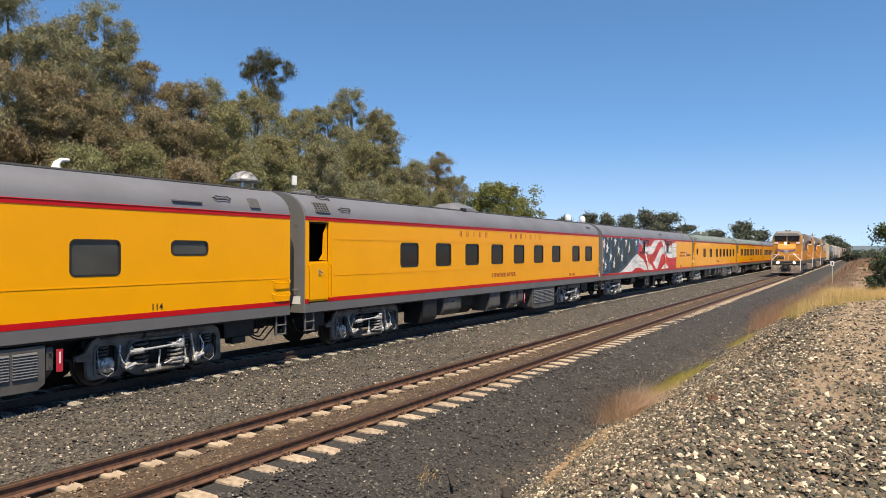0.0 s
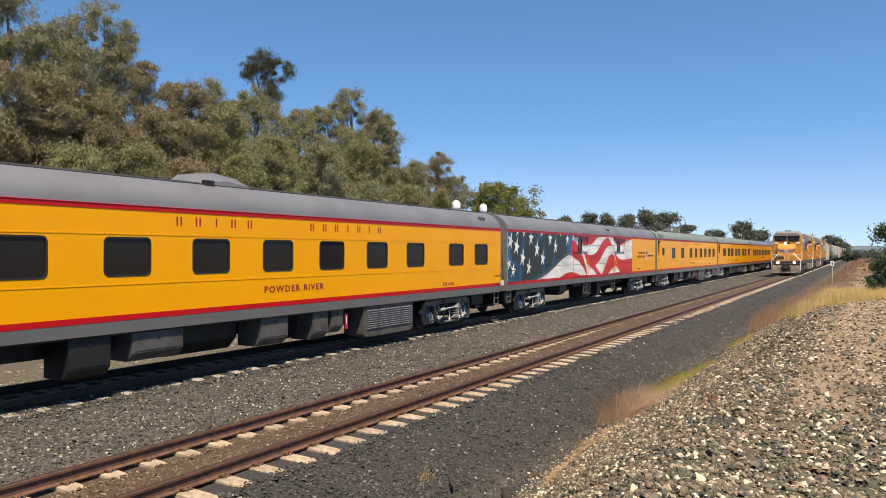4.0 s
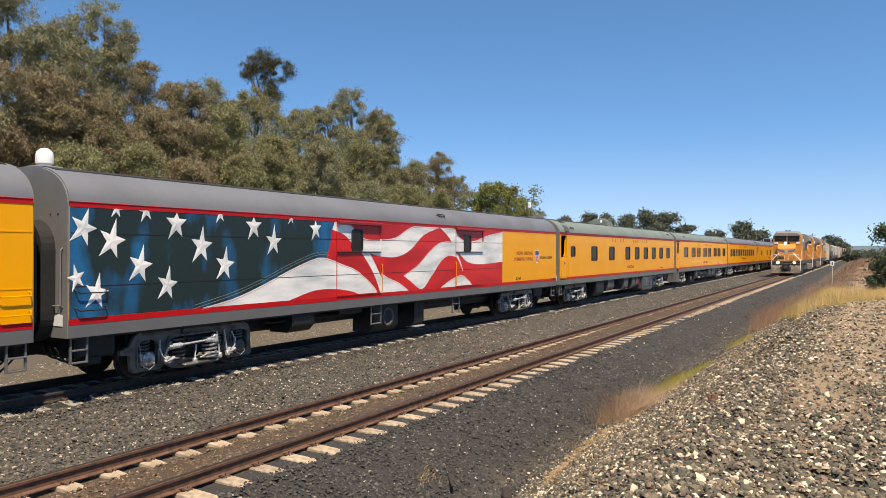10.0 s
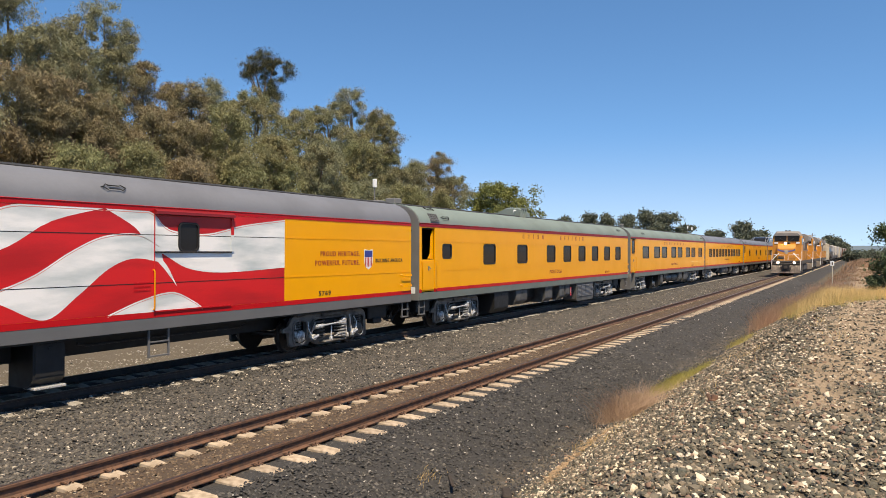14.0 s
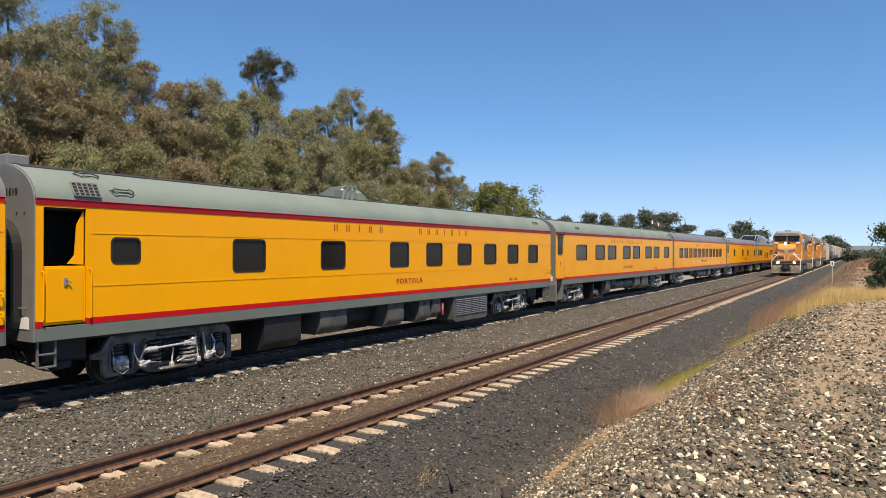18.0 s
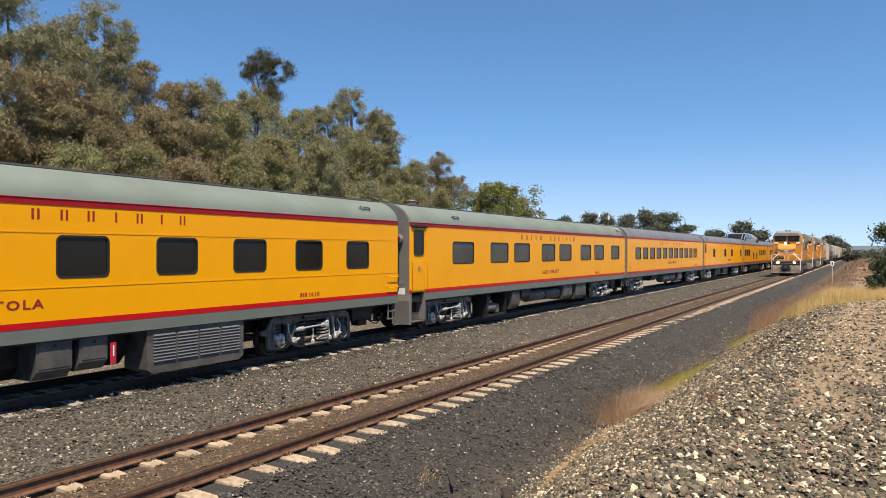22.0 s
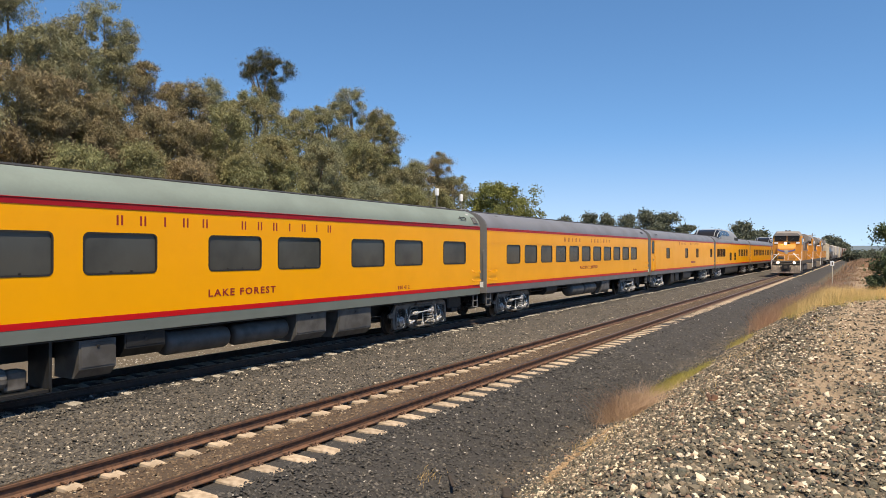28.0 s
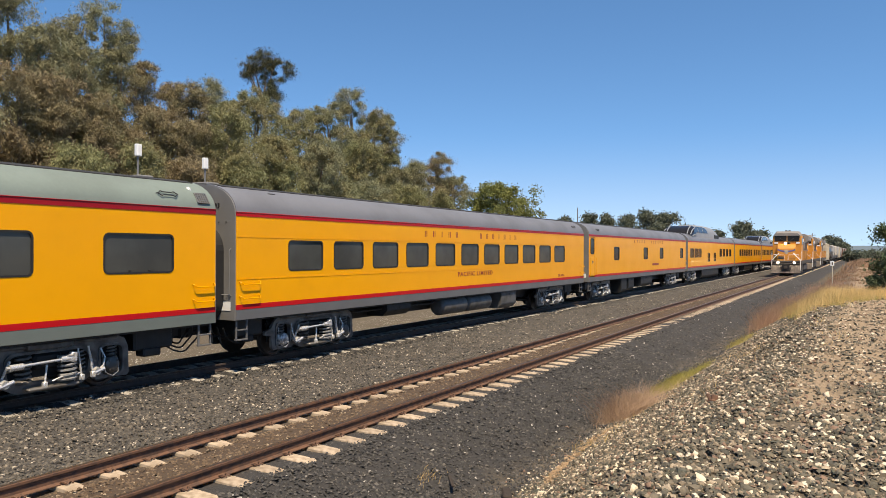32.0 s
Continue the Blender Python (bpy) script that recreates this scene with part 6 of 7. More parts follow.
    part("hood", Shape().box(5.0, -1.0, 1.55, 21.2, 1.0, 4.35, 0.12), GRIMY_YELLOW, t, "grimy yellow long hood")
    part("hood_roof", Shape().box(5.0, -0.95, 4.36, 21.2, 0.95, 4.55, 0.08), LOCO_ROOF, t)
    part("radiator", Shape().slab([(-1.5, 3.9), (-1.5, 4.4), (-1.0, 4.7), (1.0, 4.7), (1.5, 4.4), (1.5, 3.9), (1.0, 3.5), (-1.0, 3.5)], "x", 15.5, 20.8), LOCO_ROOF, t, "grey flared radiator")
    for k in range(9):
        part("grille", Shape().box(6.0 + 1.05 * k, -1.035, 2.4 + 0.6 * (k % 2), 6.8 + 1.05 * k, -1.001, 3.8), GRIMY if k % 3 == 0 else LOCO_ROOF, t)
    part("cabinet", Shape().box(5.0, -1.5, 1.55, 7.2, -1.0, 2.9, 0.04).box(5.0, -1.48, 3.3, 6.6, -1.0, 4.2, 0.04), GRIMY, t)
    part("side_rail", Shape().pipe([(2.0, -1.52, 2.5), (5.0, -1.53, 2.6), (21, -1.53, 2.6)], 0.025, 5), YELLOW_LOCO, t)
    for k in range(11):
        part("rail_post", Shape().rod((5.2 + 1.5 * k, -1.53, 1.55), (5.2 + 1.5 * k, -1.53, 2.6), 0.025, 5), YELLOW_LOCO, t)
    part("fuel_tank", Shape().box(8.2, -1.4, 0.35, 13.6, 1.4, 1.15, 0.15), GRIMY, t)
    for o in t.children_recursive:
        o.data.transform(Matrix.Diagonal((1, 1.05, 1.13, 1)))
    freight_truck(t, 4.2, 3)
    freight_truck(t, 17.8, 3)
    return t


LOCO_LABEL = "dusty yellow diesel locomotive with grey roof"
locomotive(96.3, True, LOCO_LABEL + " and lit headlights")
locomotive(119.4, False, LOCO_LABEL + " behind the leader")
locomotive(142.6, False, LOCO_LABEL + " third in line")


def box_car(x, length, mat, height, label, ribs=16):
    t = thing("box_car", label, "railway car", "freight cars", at=pose(x, NEAR_Y, 0))
    part("body", Shape().slab([(-1.5, 1.1), (-1.5, height - 0.25), (-0.9, height), (0.9, height), (1.5, height - 0.25), (1.5, 1.1)], "x", 0.3, length - 0.3), mat, t)
    for k in range(ribs):
        xx = 0.5 + (length - 1.0) * k / (ribs - 1)
        part("rib", Shape().box(xx - 0.05, -1.56, 1.2, xx + 0.05, -1.49, height - 0.3), mat, t)
    part("underframe", Shape().box(0, -0.4, 0.75, length, 0.4, 1.12), GRIMY, t)
    freight_truck(t, 2.2)
    freight_truck(t, length - 2.2)


def tank_car(x, length, label):
    t = thing("tank_car", label, "railway car", "freight cars", at=pose(x, NEAR_Y, 0))
    part("tank", Shape().disc_body((0.5, 0, 2.75), [(0, 0.1), (0.05, 0.9), (0.35, 1.4), (0.8, 1.53), (length - 1.8, 1.53), (length - 1.35, 1.4), (length - 1.05, 0.9), (length - 1.0, 0.1)], 24, "x"), TANKBLACK, t, smooth=True)
    part("hatch", Shape().rod((length / 2, 0, 4.2), (length / 2, 0, 4.6), 0.45, 14), TANKBLACK, t)
    part("walkway", Shape().box(length / 2 - 1.4, -1.3, 4.1, length / 2 + 1.4, 1.3, 4.15).box(length / 2 - 1.4, -1.32, 4.1, length / 2 + 1.4, -1.28, 4.9), GRIMY, t)
    part("underframe", Shape().box(0, -0.6, 0.8, length, 0.6, 1.15), GRIMY, t)
    freight_truck(t, 2.0)
    freight_truck(t, length - 2.0)


def hopper_car(x, length, mat, label):
    t = thing("hopper_car", label, "railway car", "freight cars", at=pose(x, NEAR_Y, 0))
    rings = []
    for u, lo in ((0.4, 3.0), (2.6, 1.3), (length - 2.6, 1.3), (length - 0.4, 3.0)):
        rings.append([(u, -1.2, lo), (u, -1.55, max(lo, 1.9)), (u, -1.5, 4.2), (u, -0.8, 4.6), (u, 0.8, 4.6), (u, 1.5, 4.2), (u, 1.55, max(lo, 1.9)), (u, 1.2, lo)])
    part("body", Shape().loft(rings, True, True), mat, t)
    part("underframe", Shape().box(0, -0.5, 0.8, length, 0.5, 1.25).box(0.3, -1.45, 1.2, length - 0.3, -1.3, 1.5), GRIMY, t)
    freight_truck(t, 2.0)
    freight_truck(t, length - 2.0)


box_car(165.6, 17.0, PALE, 4.75, "pale cream freight car with ribbed sides")
tank_car(183.4, 16.5, "black tank car in the freight train")
hopper_car(200.6, 17.0, HOPPER, "dusty grey covered hopper car")
hopper_car(218.2, 17.0, PALE, "pale covered hopper car")
hopper_car(235.8, 17.0, HOPPER, "dusty grey covered hopper car")
box_car(253.5, 17.0, PALE, 4.4, "pale boxcar in the freight train")
hopper_car(271.2, 17.0, HOPPER, "dusty grey covered hopper car")
box_car(289, 17.0, FREIGHT_BROWN, 4.4, "brown boxcar in the freight train")
for k in range(4):
    box_car(307 + 17.6 * k, 17.0, (HOPPER, FREIGHT_BROWN)[k % 2], 4.4, "boxcar far down the freight train", 8)


# ---- trees ----
rng = np.random.default_rng(21)
BARK = material("grey_brown_bark", (0.17, 0.125, 0.09), 0.9, vary=0.25, scale=5, bump=0.5, bump_scale=25, stretch=(1, 1, 0.25))
PALE_BARK = material("pale_gum_bark", (0.36, 0.31, 0.25), 0.85, vary=0.25, scale=4, other=(0.20, 0.16, 0.12), bump=0.3, stretch=(1, 1, 0.25))


def foliage(name, col, other):
    m = material(name, col, 0.6, vary=0.15, scale=0.35, other=other, island=0.2, bump=0.0, spec=0.25)
    nt = m.node_tree
    bs, out = nt.nodes["Principled BSDF"], nt.nodes["Material Output"]
    thin, both = nt.nodes.new("ShaderNodeBsdfTranslucent"), nt.nodes.new("ShaderNodeMixShader")
    nt.links.new(bs.inputs["Base Color"].links[0].from_socket, thin.inputs["Color"])
    both.inputs[0].default_value = 0.2
    nt.links.new(bs.outputs[0], both.inputs[1])
    nt.links.new(thin.outputs[0], both.inputs[2])
    nt.links.new(both.outputs[0], out.inputs["Surface"])
    return m


OLIVE = foliage("olive_gum_leaves", (0.205, 0.212, 0.102), (0.24, 0.212, 0.108))
BROWNISH = foliage("brown_olive_gum_leaves", (0.24, 0.188, 0.11), (0.195, 0.173, 0.096))
GREYGREEN = foliage("grey_green_gum_leaves", (0.214, 0.226, 0.134), (0.228, 0.21, 0.118))
LONE = foliage("dark_gum_leaves", (0.075, 0.08, 0.042), (0.09, 0.085, 0.045))
BRIGHT = foliage("yellow_green_leaves", (0.185, 0.195, 0.06), (0.14, 0.155, 0.055))
DARKOAK = foliage("dark_oak_leaves", (0.064, 0.094, 0.044), (0.076, 0.10, 0.05))
# distance haze is mixed into this paler, greyer leaf colour
HAZED_LEAF = foliage("haze_tinted_leaves", (0.105, 0.124, 0.09), (0.12, 0.132, 0.098))


def leaves(centers, spread_r, per, length, width, droop, mat, name="crown"):
    """Long narrow leaves, hanging by droop, thrown round every clump centre."""
    n = len(centers) * per
    c = np.repeat(centers, per, 0) + rng.normal(0, 1, (n, 3)) * np.repeat(spread_r, per)[:, None] * np.array([0.62, 0.62, 0.5])
    d = rng.normal(0, 1, (n, 3))
    d[:, 2] = d[:, 2] * (1 - 0.6 * droop) - 1.4 * droop
    d /= np.linalg.norm(d, axis=1)[:, None]
    side = np.cross(d, rng.normal(0, 1, (n, 3)))
    side /= np.linalg.norm(side, axis=1)[:, None] + 1e-9
    ln = length * rng.uniform(0.6, 1.3, n)[:, None]
    wd = width * rng.uniform(0.6, 1.3, n)[:, None]
    v = np.stack([c - side * wd * 0.5, c + side * wd * 0.5, c + d * ln], 1).reshape(-1, 3)
    f = np.arange(3 * n).reshape(n, 3)
    return mesh_from_arrays(name, v, f, mat)


def tree(x, y, height, radius, label, leaf, bark=None, name="gum_tree", crown_from=0.25, lobes=7, clumps=70, per=110, leaf_len=0.24, leaf_w=0.066, droop=0.8, clump_r=0.5,
         trunk_r=0.22, base_z=-0.45, lean=0.0, billows=16, own_billows=(), thin_below=0.0):
    """A tapered trunk with limbs that carry an uneven crown made of lobes of leaf clumps."""
    t = thing(name, label, "tree", at=pose(x, y, base_z))
    clumps = int(clumps * 1.6)
    cs, rs, lob = [], [], []
    ph = rng.uniform(0, 6.28, 3)
    for k in range(billows):
        q = (k + rng.random()) / billows
        belly = max(0.16, 1 - abs((q - 0.42) / 0.64) ** 2.8) ** 0.5
        a = rng.uniform(0, 2 * math.pi)
        ragged_r = 0.82 + 0.18 * math.sin(2 * a + ph[0] + 5 * q) + 0.14 * math.sin(3 * a + ph[1] - 9 * q)
        br = radius * rng.uniform(0.30, 0.48) * (0.7 + 0.3 * belly)
        rr = max(0.0, radius * belly * ragged_r - br) * rng.uniform(0.45, 1.0) ** 0.5
        zz = height * (crown_from + (1 - crown_from) * q)
        lob.append((np.array([rr * math.cos(a) + lean * zz, rr * math.sin(a), min(zz, height - br * 0.95)]), br))
    if own_billows:
        # given billows: sideways, up, radius
        lob = [(np.array([u * 0.504, -u * 0.864 + rng.uniform(-0.5, 0.5), z]), br) for u, z, br in own_billows]
    share = np.array([br ** 2 * (0.2 if c[2] < thin_below else 1.0) for c, br in lob])
    for k in np.repeat(np.arange(len(lob)), np.maximum(2, np.round(share / share.sum() * clumps)).astype(int)):
        c, br = lob[k]
        d = rng.normal(0, 1, 3)
        d[2] = d[2] * 0.9 + 0.35
        d /= np.linalg.norm(d)
        cs.append(c + d * br * rng.uniform(0.35, 1.0) ** 0.5)
        rs.append(clump_r * rng.uniform(0.5, 1.25))
    cs, rs = np.array(cs), np.array(rs)
    me = leaves(cs, rs, per, leaf_len, leaf_w, droop, leaf)
    lob = [lob[int(i)] for i in np.linspace(0, len(lob) - 1, min(lobes, len(lob)))]
    tr = Shape()
    pts = [Vector((lean * q * height + 0.35 * trunk_r * 6 * noise.noise((x, y, q * 3)) * q, 0.3 * noise.noise((y, x, q * 3)) * q, q * height * 0.82)) for q in [0, 0.12, 0.3, 0.5, 0.7, 0.85, 1]]
    tr.pipe(pts, [trunk_r * (1 - 0.85 * q) for q in [0, 0.12, 0.3, 0.5, 0.7, 0.85, 1]], 8)
    trunk = part("trunk", tr, bark or BARK, t, smooth=True)
    for c, r in lob:
        q = max(0.12, min(0.9, (c[2] - r) / (height * 0.82)))
        i = min(5, int(q * 6))
        p0 = pts[i].lerp(pts[i + 1], q * 6 - i) if q < 0.95 else pts[5]
        mid = (p0 + Vector(c)) / 2 + Vector((0, 0, -0.15 * r))
        lb = Shape().pipe([p0, mid, Vector(c)], [trunk_r * 0.42, trunk_r * 0.28, trunk_r * 0.12], 6)
        for k in range(5):
            j = int(rng.integers(0, len(cs)))
            if np.linalg.norm(cs[j] - c) < r * 1.6:
                lb.pipe([Vector(c) * 0.6 + mid * 0.4, (Vector(c) + Vector(cs[j])) / 2, Vector(cs[j])], [trunk_r * 0.16, trunk_r * 0.1, trunk_r * 0.04], 5)
        part("limb", lb, bark or BARK, t)
    part("crown", me, leaf, t, "hanging leaves with gaps")
    return t


GUM = "tall gum tree with drooping olive leaves behind the train"
GUMB = "gum tree with brownish drooping leaves behind the train"
GUMS = [(53.2, 40, 14.3, 2.3, 0), (58.5, 40.5, 13.2, 2.2, 1), (26.9, 42, 17.6, 2.3, 1), (38.6, 41, 14.6, 2.0, 0), (22.4, 41, 18.9, 2.6, 1), (22.9, 39, 15.6, 2.2, 1), (25.5, 40, 15.6, 2.3, 1), (28.9, 42, 18.9, 2.7, 1), (29.4, 41, 17.1, 1.9, 1), (30.2, 40, 15.3, 1.5, 2), (20.1, 36, 12.2, 2.3, 2), (22.4, 36, 12.2, 2.4, 2),
        (25.0, 36.5, 11.8, 2.4, 2), (33.1, 41, 14.9, 2.1, 2), (34.2, 40, 14.7, 1.8, 2), (38.6, 43, 16.1, 1.9, 1), (28.7, 37, 11.9, 2.2, 2), (30.6, 36, 11.4, 2.2, 2), (24.9, 33, 8.9, 1.7, 0), (35.4, 38, 13.3, 2.4, 0),
        (40.1, 40, 15.4, 3.0, 0), (41.8, 38, 14.2, 2.6, 0), (47.3, 41, 15.3, 2.4, 0), (49.1, 40, 16.3, 2.6, 1), (54.7, 42, 18.8, 2.9, 1), (56.8, 41, 17.1, 2.7, 0), (58.2, 40, 16.4, 2.0, 1), (36.6, 35, 11.1, 2.8, 0),
        (41.4, 35, 11.4, 3.0, 1), (48.3, 36, 12.4, 3.3, 0), (54.8, 37, 10.9, 2.2, 1), (61.3, 39, 12.3, 2.3, 1), (69.1, 41, 14.1, 2.7, 2), (70.8, 40, 11.8, 2.1, 1), (17.5, 37, 13.5, 2.6, 2), (18.5, 40, 17.0, 2.6, 1),
        (33.0, 34, 9.4, 2.2, 0), (45.0, 33, 8.6, 2.6, 1), (64.8, 38, 9.4, 2.4, 0), (52.5, 34, 8.8, 2.6, 0), (28.0, 33, 8.4, 2.0, 2), (21.0, 32.5, 8.2, 2.2, 0), (16.0, 34, 10.5, 2.4, 1), (10.0, 38, 15.0, 3.0, 1)]
for gx, gy, gh, gr, kind in GUMS:
    tree(gx, gy, gh, gr * 1.12, (GUM, GUM, GUMB)[kind], (OLIVE, GREYGREEN, BROWNISH)[kind], bark=PALE_BARK if kind == 0 else BARK, clumps=int(35 + 17 * gr), lobes=9, crown_from=0.30 if gy < 39 else 0.42, per=250 if gh > 9.6 else 150, leaf_len=0.17, leaf_w=0.054,
         trunk_r=0.16 + 0.004 * gh, clump_r=0.38, billows=int(13 + 5 * gr), thin_below=7.0)
tree(59.8, 58, 26.2, 3.9, "lone tall gum tree with a rounded dark crown", LONE, clumps=62, lobes=8, crown_from=0.81, trunk_r=0.36, per=170, clump_r=0.5,
     own_billows=((-1.9, 23.6, 0.9), (-1.1, 24.4, 1.0), (-0.1, 24.7, 1.1), (1.0, 24.2, 1.1), (2.0, 23.5, 0.9), (-1.5, 22.7, 0.6), (2.2, 22.4, 0.6), (0.3, 23.3, 1.1), (-0.5, 22.2, 0.7), (1.0, 22.2, 0.7), (0.1, 20.4, 1.1), (0.9, 20.8, 0.9), (-0.6, 20.0, 0.9), (0.2, 21.4, 0.6)))
tree(118.0, 57.5, 15.4, 11.0, "broad yellow-green tree behind the train", BRIGHT, name="broadleaf_tree", clumps=150, lobes=12, crown_from=0.1, billows=46, per=120, leaf_len=0.45, leaf_w=0.24, droop=0.2, clump_r=0.9)

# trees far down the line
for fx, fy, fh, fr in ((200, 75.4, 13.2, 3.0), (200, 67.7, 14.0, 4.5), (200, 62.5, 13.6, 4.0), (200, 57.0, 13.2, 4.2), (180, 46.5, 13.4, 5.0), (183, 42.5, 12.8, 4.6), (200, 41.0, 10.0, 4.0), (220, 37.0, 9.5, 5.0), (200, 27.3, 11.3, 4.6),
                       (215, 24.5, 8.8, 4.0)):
    tree(fx, fy, fh, fr, "dark round oak far down the line", HAZED_LEAF, name="oak_tree", clumps=46, lobes=6, crown_from=0.25, per=90, leaf_len=0.55, leaf_w=0.36, droop=0.1, clump_r=0.9, trunk_r=0.3)
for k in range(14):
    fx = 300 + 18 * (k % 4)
    tree(fx, 16 - 3.1 * k + 30 * (k % 2 == 0) * (k < 3), 2.8 + 1.4 * rng.random() + 2 * (k < 3), 3.6, "distant tree on the horizon", HAZED_LEAF, name="oak_tree", clumps=24, lobes=5, crown_from=0.1, per=40, leaf_len=0.8, leaf_w=0.5, droop=0.1,
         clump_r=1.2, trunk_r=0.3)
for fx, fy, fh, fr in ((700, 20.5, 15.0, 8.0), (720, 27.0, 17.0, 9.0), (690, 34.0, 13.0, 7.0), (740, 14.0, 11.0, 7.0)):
    tree(fx, fy, fh, fr, "hazy dark tree far beyond the freight train", HAZED_LEAF, name="oak_tree", clumps=34, lobes=5, crown_from=0.1, per=60, leaf_len=1.5, leaf_w=1.0, droop=0.1, clump_r=1.9, trunk_r=0.5)
# the oak on the bank
tree(34.4, -2.5, 4.1, 2.5, "dark oak with low spreading boughs on the bank", DARKOAK, name="oak_tree", clumps=190, lobes=12, crown_from=0.10, per=160, leaf_len=0.11, leaf_w=0.085, droop=0.15, clump_r=0.27,
     trunk_r=0.14, base_z=0.75, own_billows=((-1.9, 0.75, 0.45), (-1.2, 0.6, 0.6), (-0.3, 0.8, 0.7), (0.6, 0.7, 0.7), (-1.75, 1.5, 0.6), (-0.8, 1.6, 0.8), (0.3, 1.6, 0.9), (1.3, 1.5, 0.8), (-1.6, 2.2, 0.55), (-0.6, 2.4, 0.8),
                                             (0.5, 2.4, 0.9), (1.5, 2.3, 0.7), (-1.35, 2.8, 0.4), (-0.4, 2.9, 0.5), (0.5, 3.0, 0.7), (-1.9, 3.0, 0.22), (1.2, 3.0, 0.6)))


# ---- grass and weeds ----
rng = np.random.default_rng(31)
STRAW = foliage("dry_straw_grass", (0.70, 0.50, 0.22), (0.59, 0.42, 0.17))
DULL = foliage("dull_brown_brush", (0.34, 0.215, 0.145), (0.28, 0.19, 0.12))
BUSH = foliage("pale_russet_bush", (0.50, 0.345, 0.235), (0.41, 0.285, 0.195))
RUSSET = foliage("russet_dry_weeds", (0.43, 0.275, 0.19), (0.35, 0.24, 0.16))
GREEN_GRASS = foliage("yellow_green_grass", (0.36, 0.33, 0.095), (0.42, 0.35, 0.12))


def blades(name, label, category, mat, xy, height, width, lean=0.5, wiry=1):
    """Thin blades or stalks standing on the ground, each bent once."""
    n = len(xy)
    z = np.array([bumpy(x, y) for x, y in xy])
    base = np.column_stack([xy, z - 0.02])
    h = height * rng.uniform(0.45, 1.15, n)
    a = rng.uniform(0, 2 * np.pi, n)
    off = np.column_stack([np.cos(a), np.sin(a), np.zeros(n)]) * (h * lean * rng.random(n))[:, None]
    sd = np.column_stack([-np.sin(a + 1.2), np.cos(a + 1.2), np.zeros(n)]) * (width * rng.uniform(0.6, 1.3, n))[:, None]
    up = np.column_stack([np.zeros(n), np.zeros(n), h])
    v = np.stack([base - sd, base + sd, base + up * 0.55 + off * 0.4 + sd * 0.7, base + up * 0.55 + off * 0.4 - sd * 0.7, base + up + off], 1).reshape(-1, 3)
    i = np.arange(n) * 5
    f = np.concatenate([np.stack([i, i + 1, i + 2], 1), np.stack([i, i + 2, i + 3], 1), np.stack([i + 3, i + 2, i + 4], 1)])
    return tagged(new(name, mesh_from_arrays(name, v, f, mat)), label, category, kind="stuff")


def patch(n, cx, cy, rx, ry):
    q = rng.normal(0, 0.5, (n, 2))
    return np.column_stack([cx + rx * q[:, 0], cy + ry * q[:, 1]])


def tufts(n, per, pts, r):
    c = pts[rng.integers(0, len(pts), n)]
    return np.repeat(c, per, 0) + rng.normal(0, r, (n * per, 2))


def clumps(n, per, x0, x1, y0, y1, r):
    """Uneven clumps strewn over a strip."""
    return tufts(n, per, np.column_stack([rng.uniform(x0, x1, n), rng.uniform(y0, y1, n)]), r)


def past_edge(p, lo, hi):
    """Keep what grows within a band behind the edge of the bare gravel."""
    edge = np.interp(p[:, 1], (-6, -2.2, -0.63, 0.66, 1.47, 2.0, 2.7), (37, 31, 27.5, 23.6, 20.6, 24, 31))
    gap = p[:, 0] - edge + np.array([1.2 * noise.noise((x * 0.4, y * 0.6, 8.8)) for x, y in p])
    return p[(gap > lo) & (gap < hi)]


blades("dry_grass", "straw-yellow dry grass along the top of the bank", "grass", STRAW, past_edge(clumps(2800, 30, 18, 46, -6.0, 2.7, 0.17), 0.3, 9.5), 0.42, 0.0042, 0.9)
blades("green_grass", "yellow-green grass at the edge of the dry grass on the bank", "grass", GREEN_GRASS, past_edge(clumps(700, 24, 18, 46, -6.0, 2.7, 0.15), -0.4, 3.2), 0.24, 0.004, 1.0)
blades("russet_weeds", "russet dry weeds in the ditch beside the track", "weeds", RUSSET,
       np.concatenate([clumps(230, 34, 33, 48, 2.5, 3.8, 0.26), clumps(150, 30, 44, 75, 1.5, 4.0, 0.4), patch(1500, 35, 3.75, 3.2, 0.5)]), 0.95, 0.0036, 0.8)
blades("russet_bush", "twiggy russet dry bush at the foot of the bank", "bush", BUSH,
       np.concatenate([patch(1500, 14.9, 4.38, 0.62, 0.42), patch(800, 15.4, 4.2, 0.5, 0.3)]), 0.62, 0.0034, 1.7)
blades("russet_weeds", "short russet stalks round the dry bush", "weeds", BUSH, clumps(36, 20, 13.8, 18.5, 3.9, 4.5, 0.15), 0.22, 0.0024, 1.5)
blades("green_grass", "short yellow-green grass at the foot of the bank", "grass", GREEN_GRASS,
       np.concatenate([clumps(190, 26, 17.4, 20.6, 4.0, 4.5, 0.11), clumps(40, 22, 19.0, 22.5, 3.85, 4.2, 0.12), clumps(60, 22, 25.5, 29, 3.55, 3.95, 0.14), clumps(16, 20, 15.5, 18, 4.6, 5.0, 0.10)]), 0.22, 0.0032, 1.1)
blades("dry_grass", "sparse dry grass blades among the stones", "grass", STRAW,
       np.concatenate([patch(40, 9.2, 5.65, 0.35, 0.15), clumps(60, 7, 11, 22, 3.6, 4.4, 0.1), clumps(50, 6, 9, 20, 0.2, 3.5, 0.08)]), 0.15, 0.0035, 1.3)

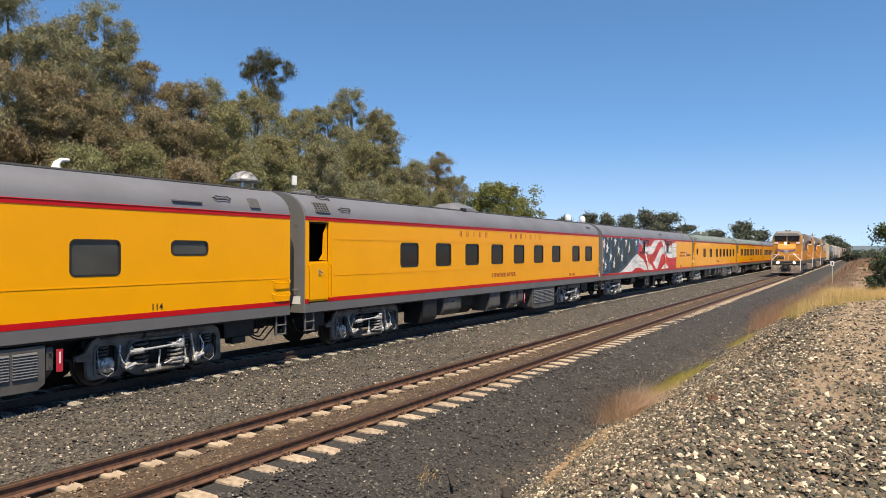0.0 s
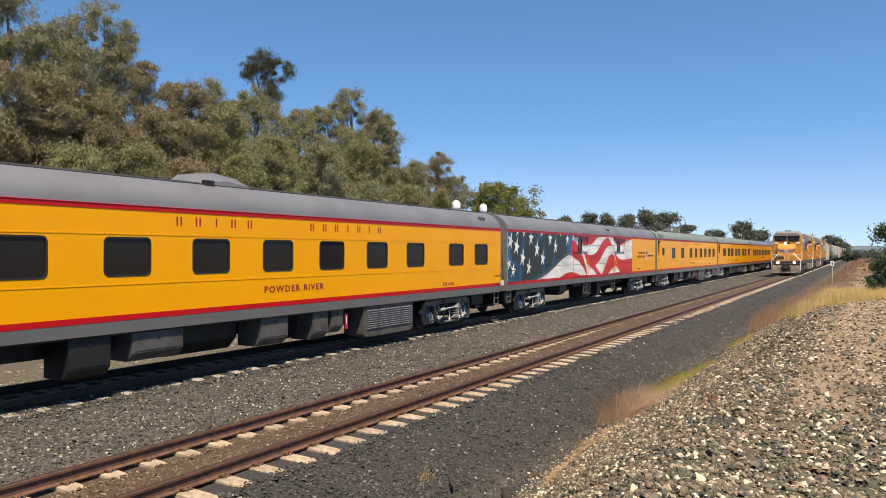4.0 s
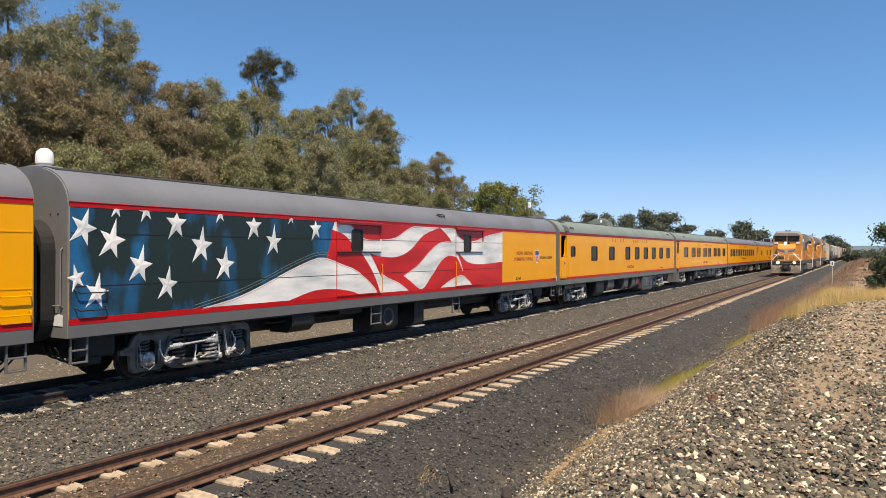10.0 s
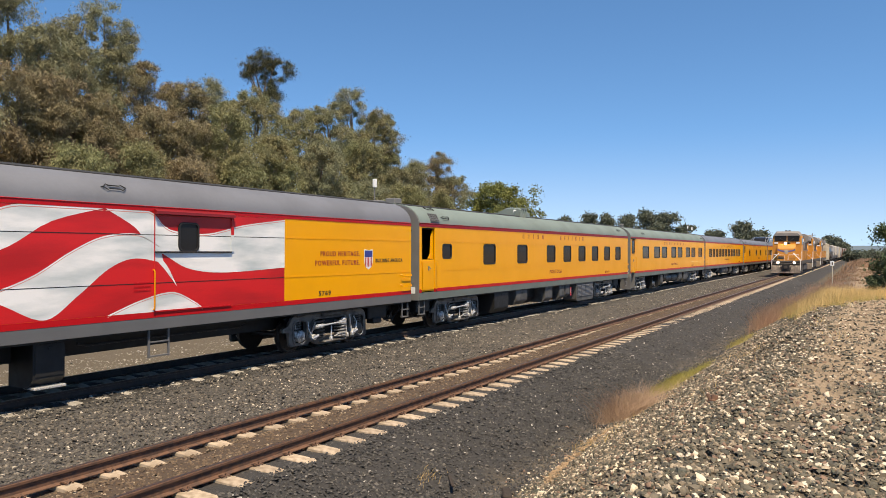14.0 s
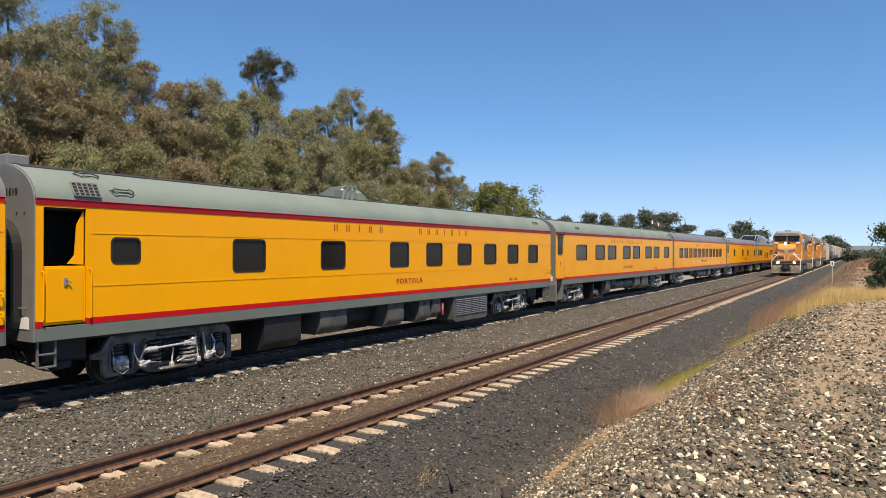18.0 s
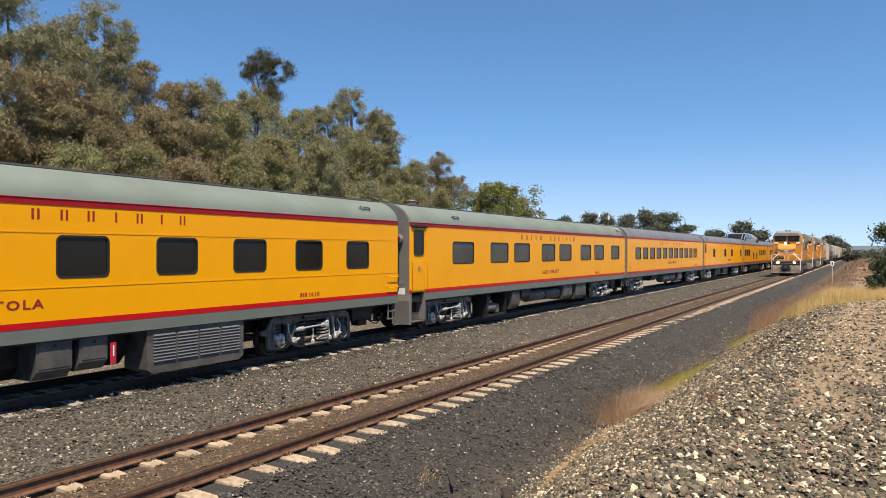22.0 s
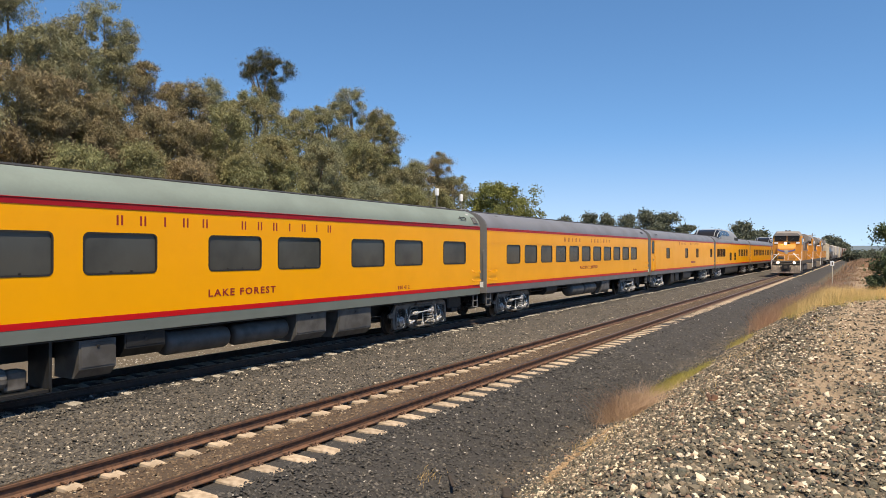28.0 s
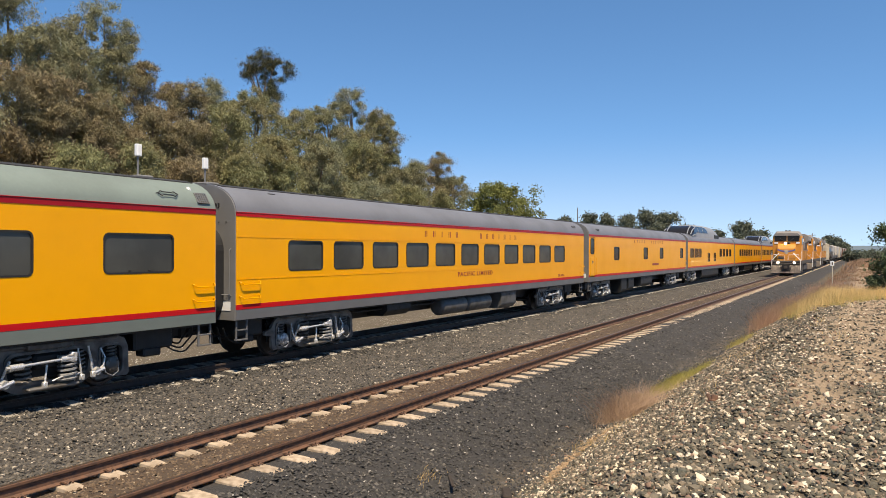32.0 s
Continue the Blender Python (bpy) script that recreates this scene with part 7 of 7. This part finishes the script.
# rusty scrap on the bank
scrap = Shape().box(-0.06, -0.03, 0, 0.06, 0.03, 0.05, 0.015).box(-0.02, -0.07, 0.02, 0.03, 0.01, 0.12, 0.012).rod((0.02, 0, 0.04), (0.07, 0.03, 0.11), 0.02, 6)
tagged(part("rusty_scrap", scrap, RAIL_RUST, at=pose(9.35, 1.62, bumpy(9.35, 1.62) + 0.02, 20, 15, 40)), "small rusty iron scrap lying on the stones", "scrap metal")
stick = material("charred_wood", (0.035, 0.026, 0.02), 0.9, vary=0.3, scale=6, bump=0.6, stretch=(0.3, 1, 1))
for bx, by, ln, wd, turn in ((9.15, 4.30, 0.22, 0.065, 28), (9.42, 5.34, 0.30, 0.025, 35)):
    board = Shape().box(-ln, -wd, 0, ln, wd, wd * 0.9, wd * 0.3)
    tagged(part("old_wood", board, stick, at=pose(bx, by, bumpy(bx, by) + 0.05, 4, 3, turn)), "dark weathered piece of wood at the foot of the bank", "driftwood")

# marker post beside the track
post = thing("marker_post", "white marker plate on a slim pale post", "sign", at=pose(82, 2.7, bumpy(82, 2.7)))
part("post", Shape().box(-0.04, -0.04, 0, 0.04, 0.04, 2.5, 0.01), PALE, post)
part("plate", Shape().box(-0.06, -0.17, 2.02, -0.041, 0.17, 2.5, 0.008), WHITE_PAINT, post, "white plate")
part("bar", Shape().box(-0.066, -0.06, 2.12, -0.061, 0.06, 2.38), GRIMY, post)

# utility pole and ridge far off
pole = thing("utility_pole", "tall thin wooden pole far down the line", "pole", at=pose(320, 17.5, -0.3))
part("shaft", Shape().rod((0, 0, 0), (0, 0, 10.5), 0.18, 8, 0.12), BARK, pole)
part("crossarm", Shape().box(-0.08, -1.2, 9.6, 0.08, 1.2, 9.8), BARK, pole)
# the blue of the haze is painted straight into the ridge colour
RIDGE = material("hazy_ridge", (0.085, 0.125, 0.165), 0.95, vary=0.1, scale=0.01, other=(0.10, 0.135, 0.165), bump=0.0)
rs = Shape()
line = [(-1500 + 60 * k) for k in range(60)]
rs.loft([[(2600, y, -5) for y in line], [(2700, y, 23 + 14 * noise.noise((y * 0.002, 1, 1)) + 6 * noise.noise((y * 0.012, 2, 1))) for y in line], [(3000, y, -5) for y in line]])
tagged(part("ridge", rs, RIDGE), "low blue hazy ridge on the horizon", "hills", kind="structure")

blades("brown_brush", "low brown brush covering the ground beside the distant track", "brush", DULL, tufts(420, 26, np.column_stack([rng.uniform(56, 150, 420), 3.2 - 14 * rng.random(420) ** 1.7]), 0.4), 0.34, 0.02, 0.9)
blades("brown_brush", "brown brush in the distance beside the track", "brush", DULL, tufts(500, 24, np.column_stack([150 + 200 * rng.random(500), rng.uniform(-45, 3.0, 500)]), 0.9), 1.1, 0.07, 0.8)


# ---- motion ----
def gone(t):
    """Metres that the passenger train has rolled towards -x after t seconds."""
    return 3.201147 * t + 6.27238e-3 * t ** 2 - 1.939754e-4 * t ** 3 + 2.80043e-6 * t ** 4


def motions():
    beats = [0.5 * k for k in range(65)]
    for car, start in CARS:
        walk(car, [(t, pose(start - gone(t), FAR_Y, 0)) for t in beats])
    ticks = [0.2 * k for k in range(161)]
    for w, dx in WHEELS:
        walk(w, [(t, pose(dx, 0, 0.457, 0, -math.degrees(gone(t) / 0.457), 0)) for t in ticks])


motions()
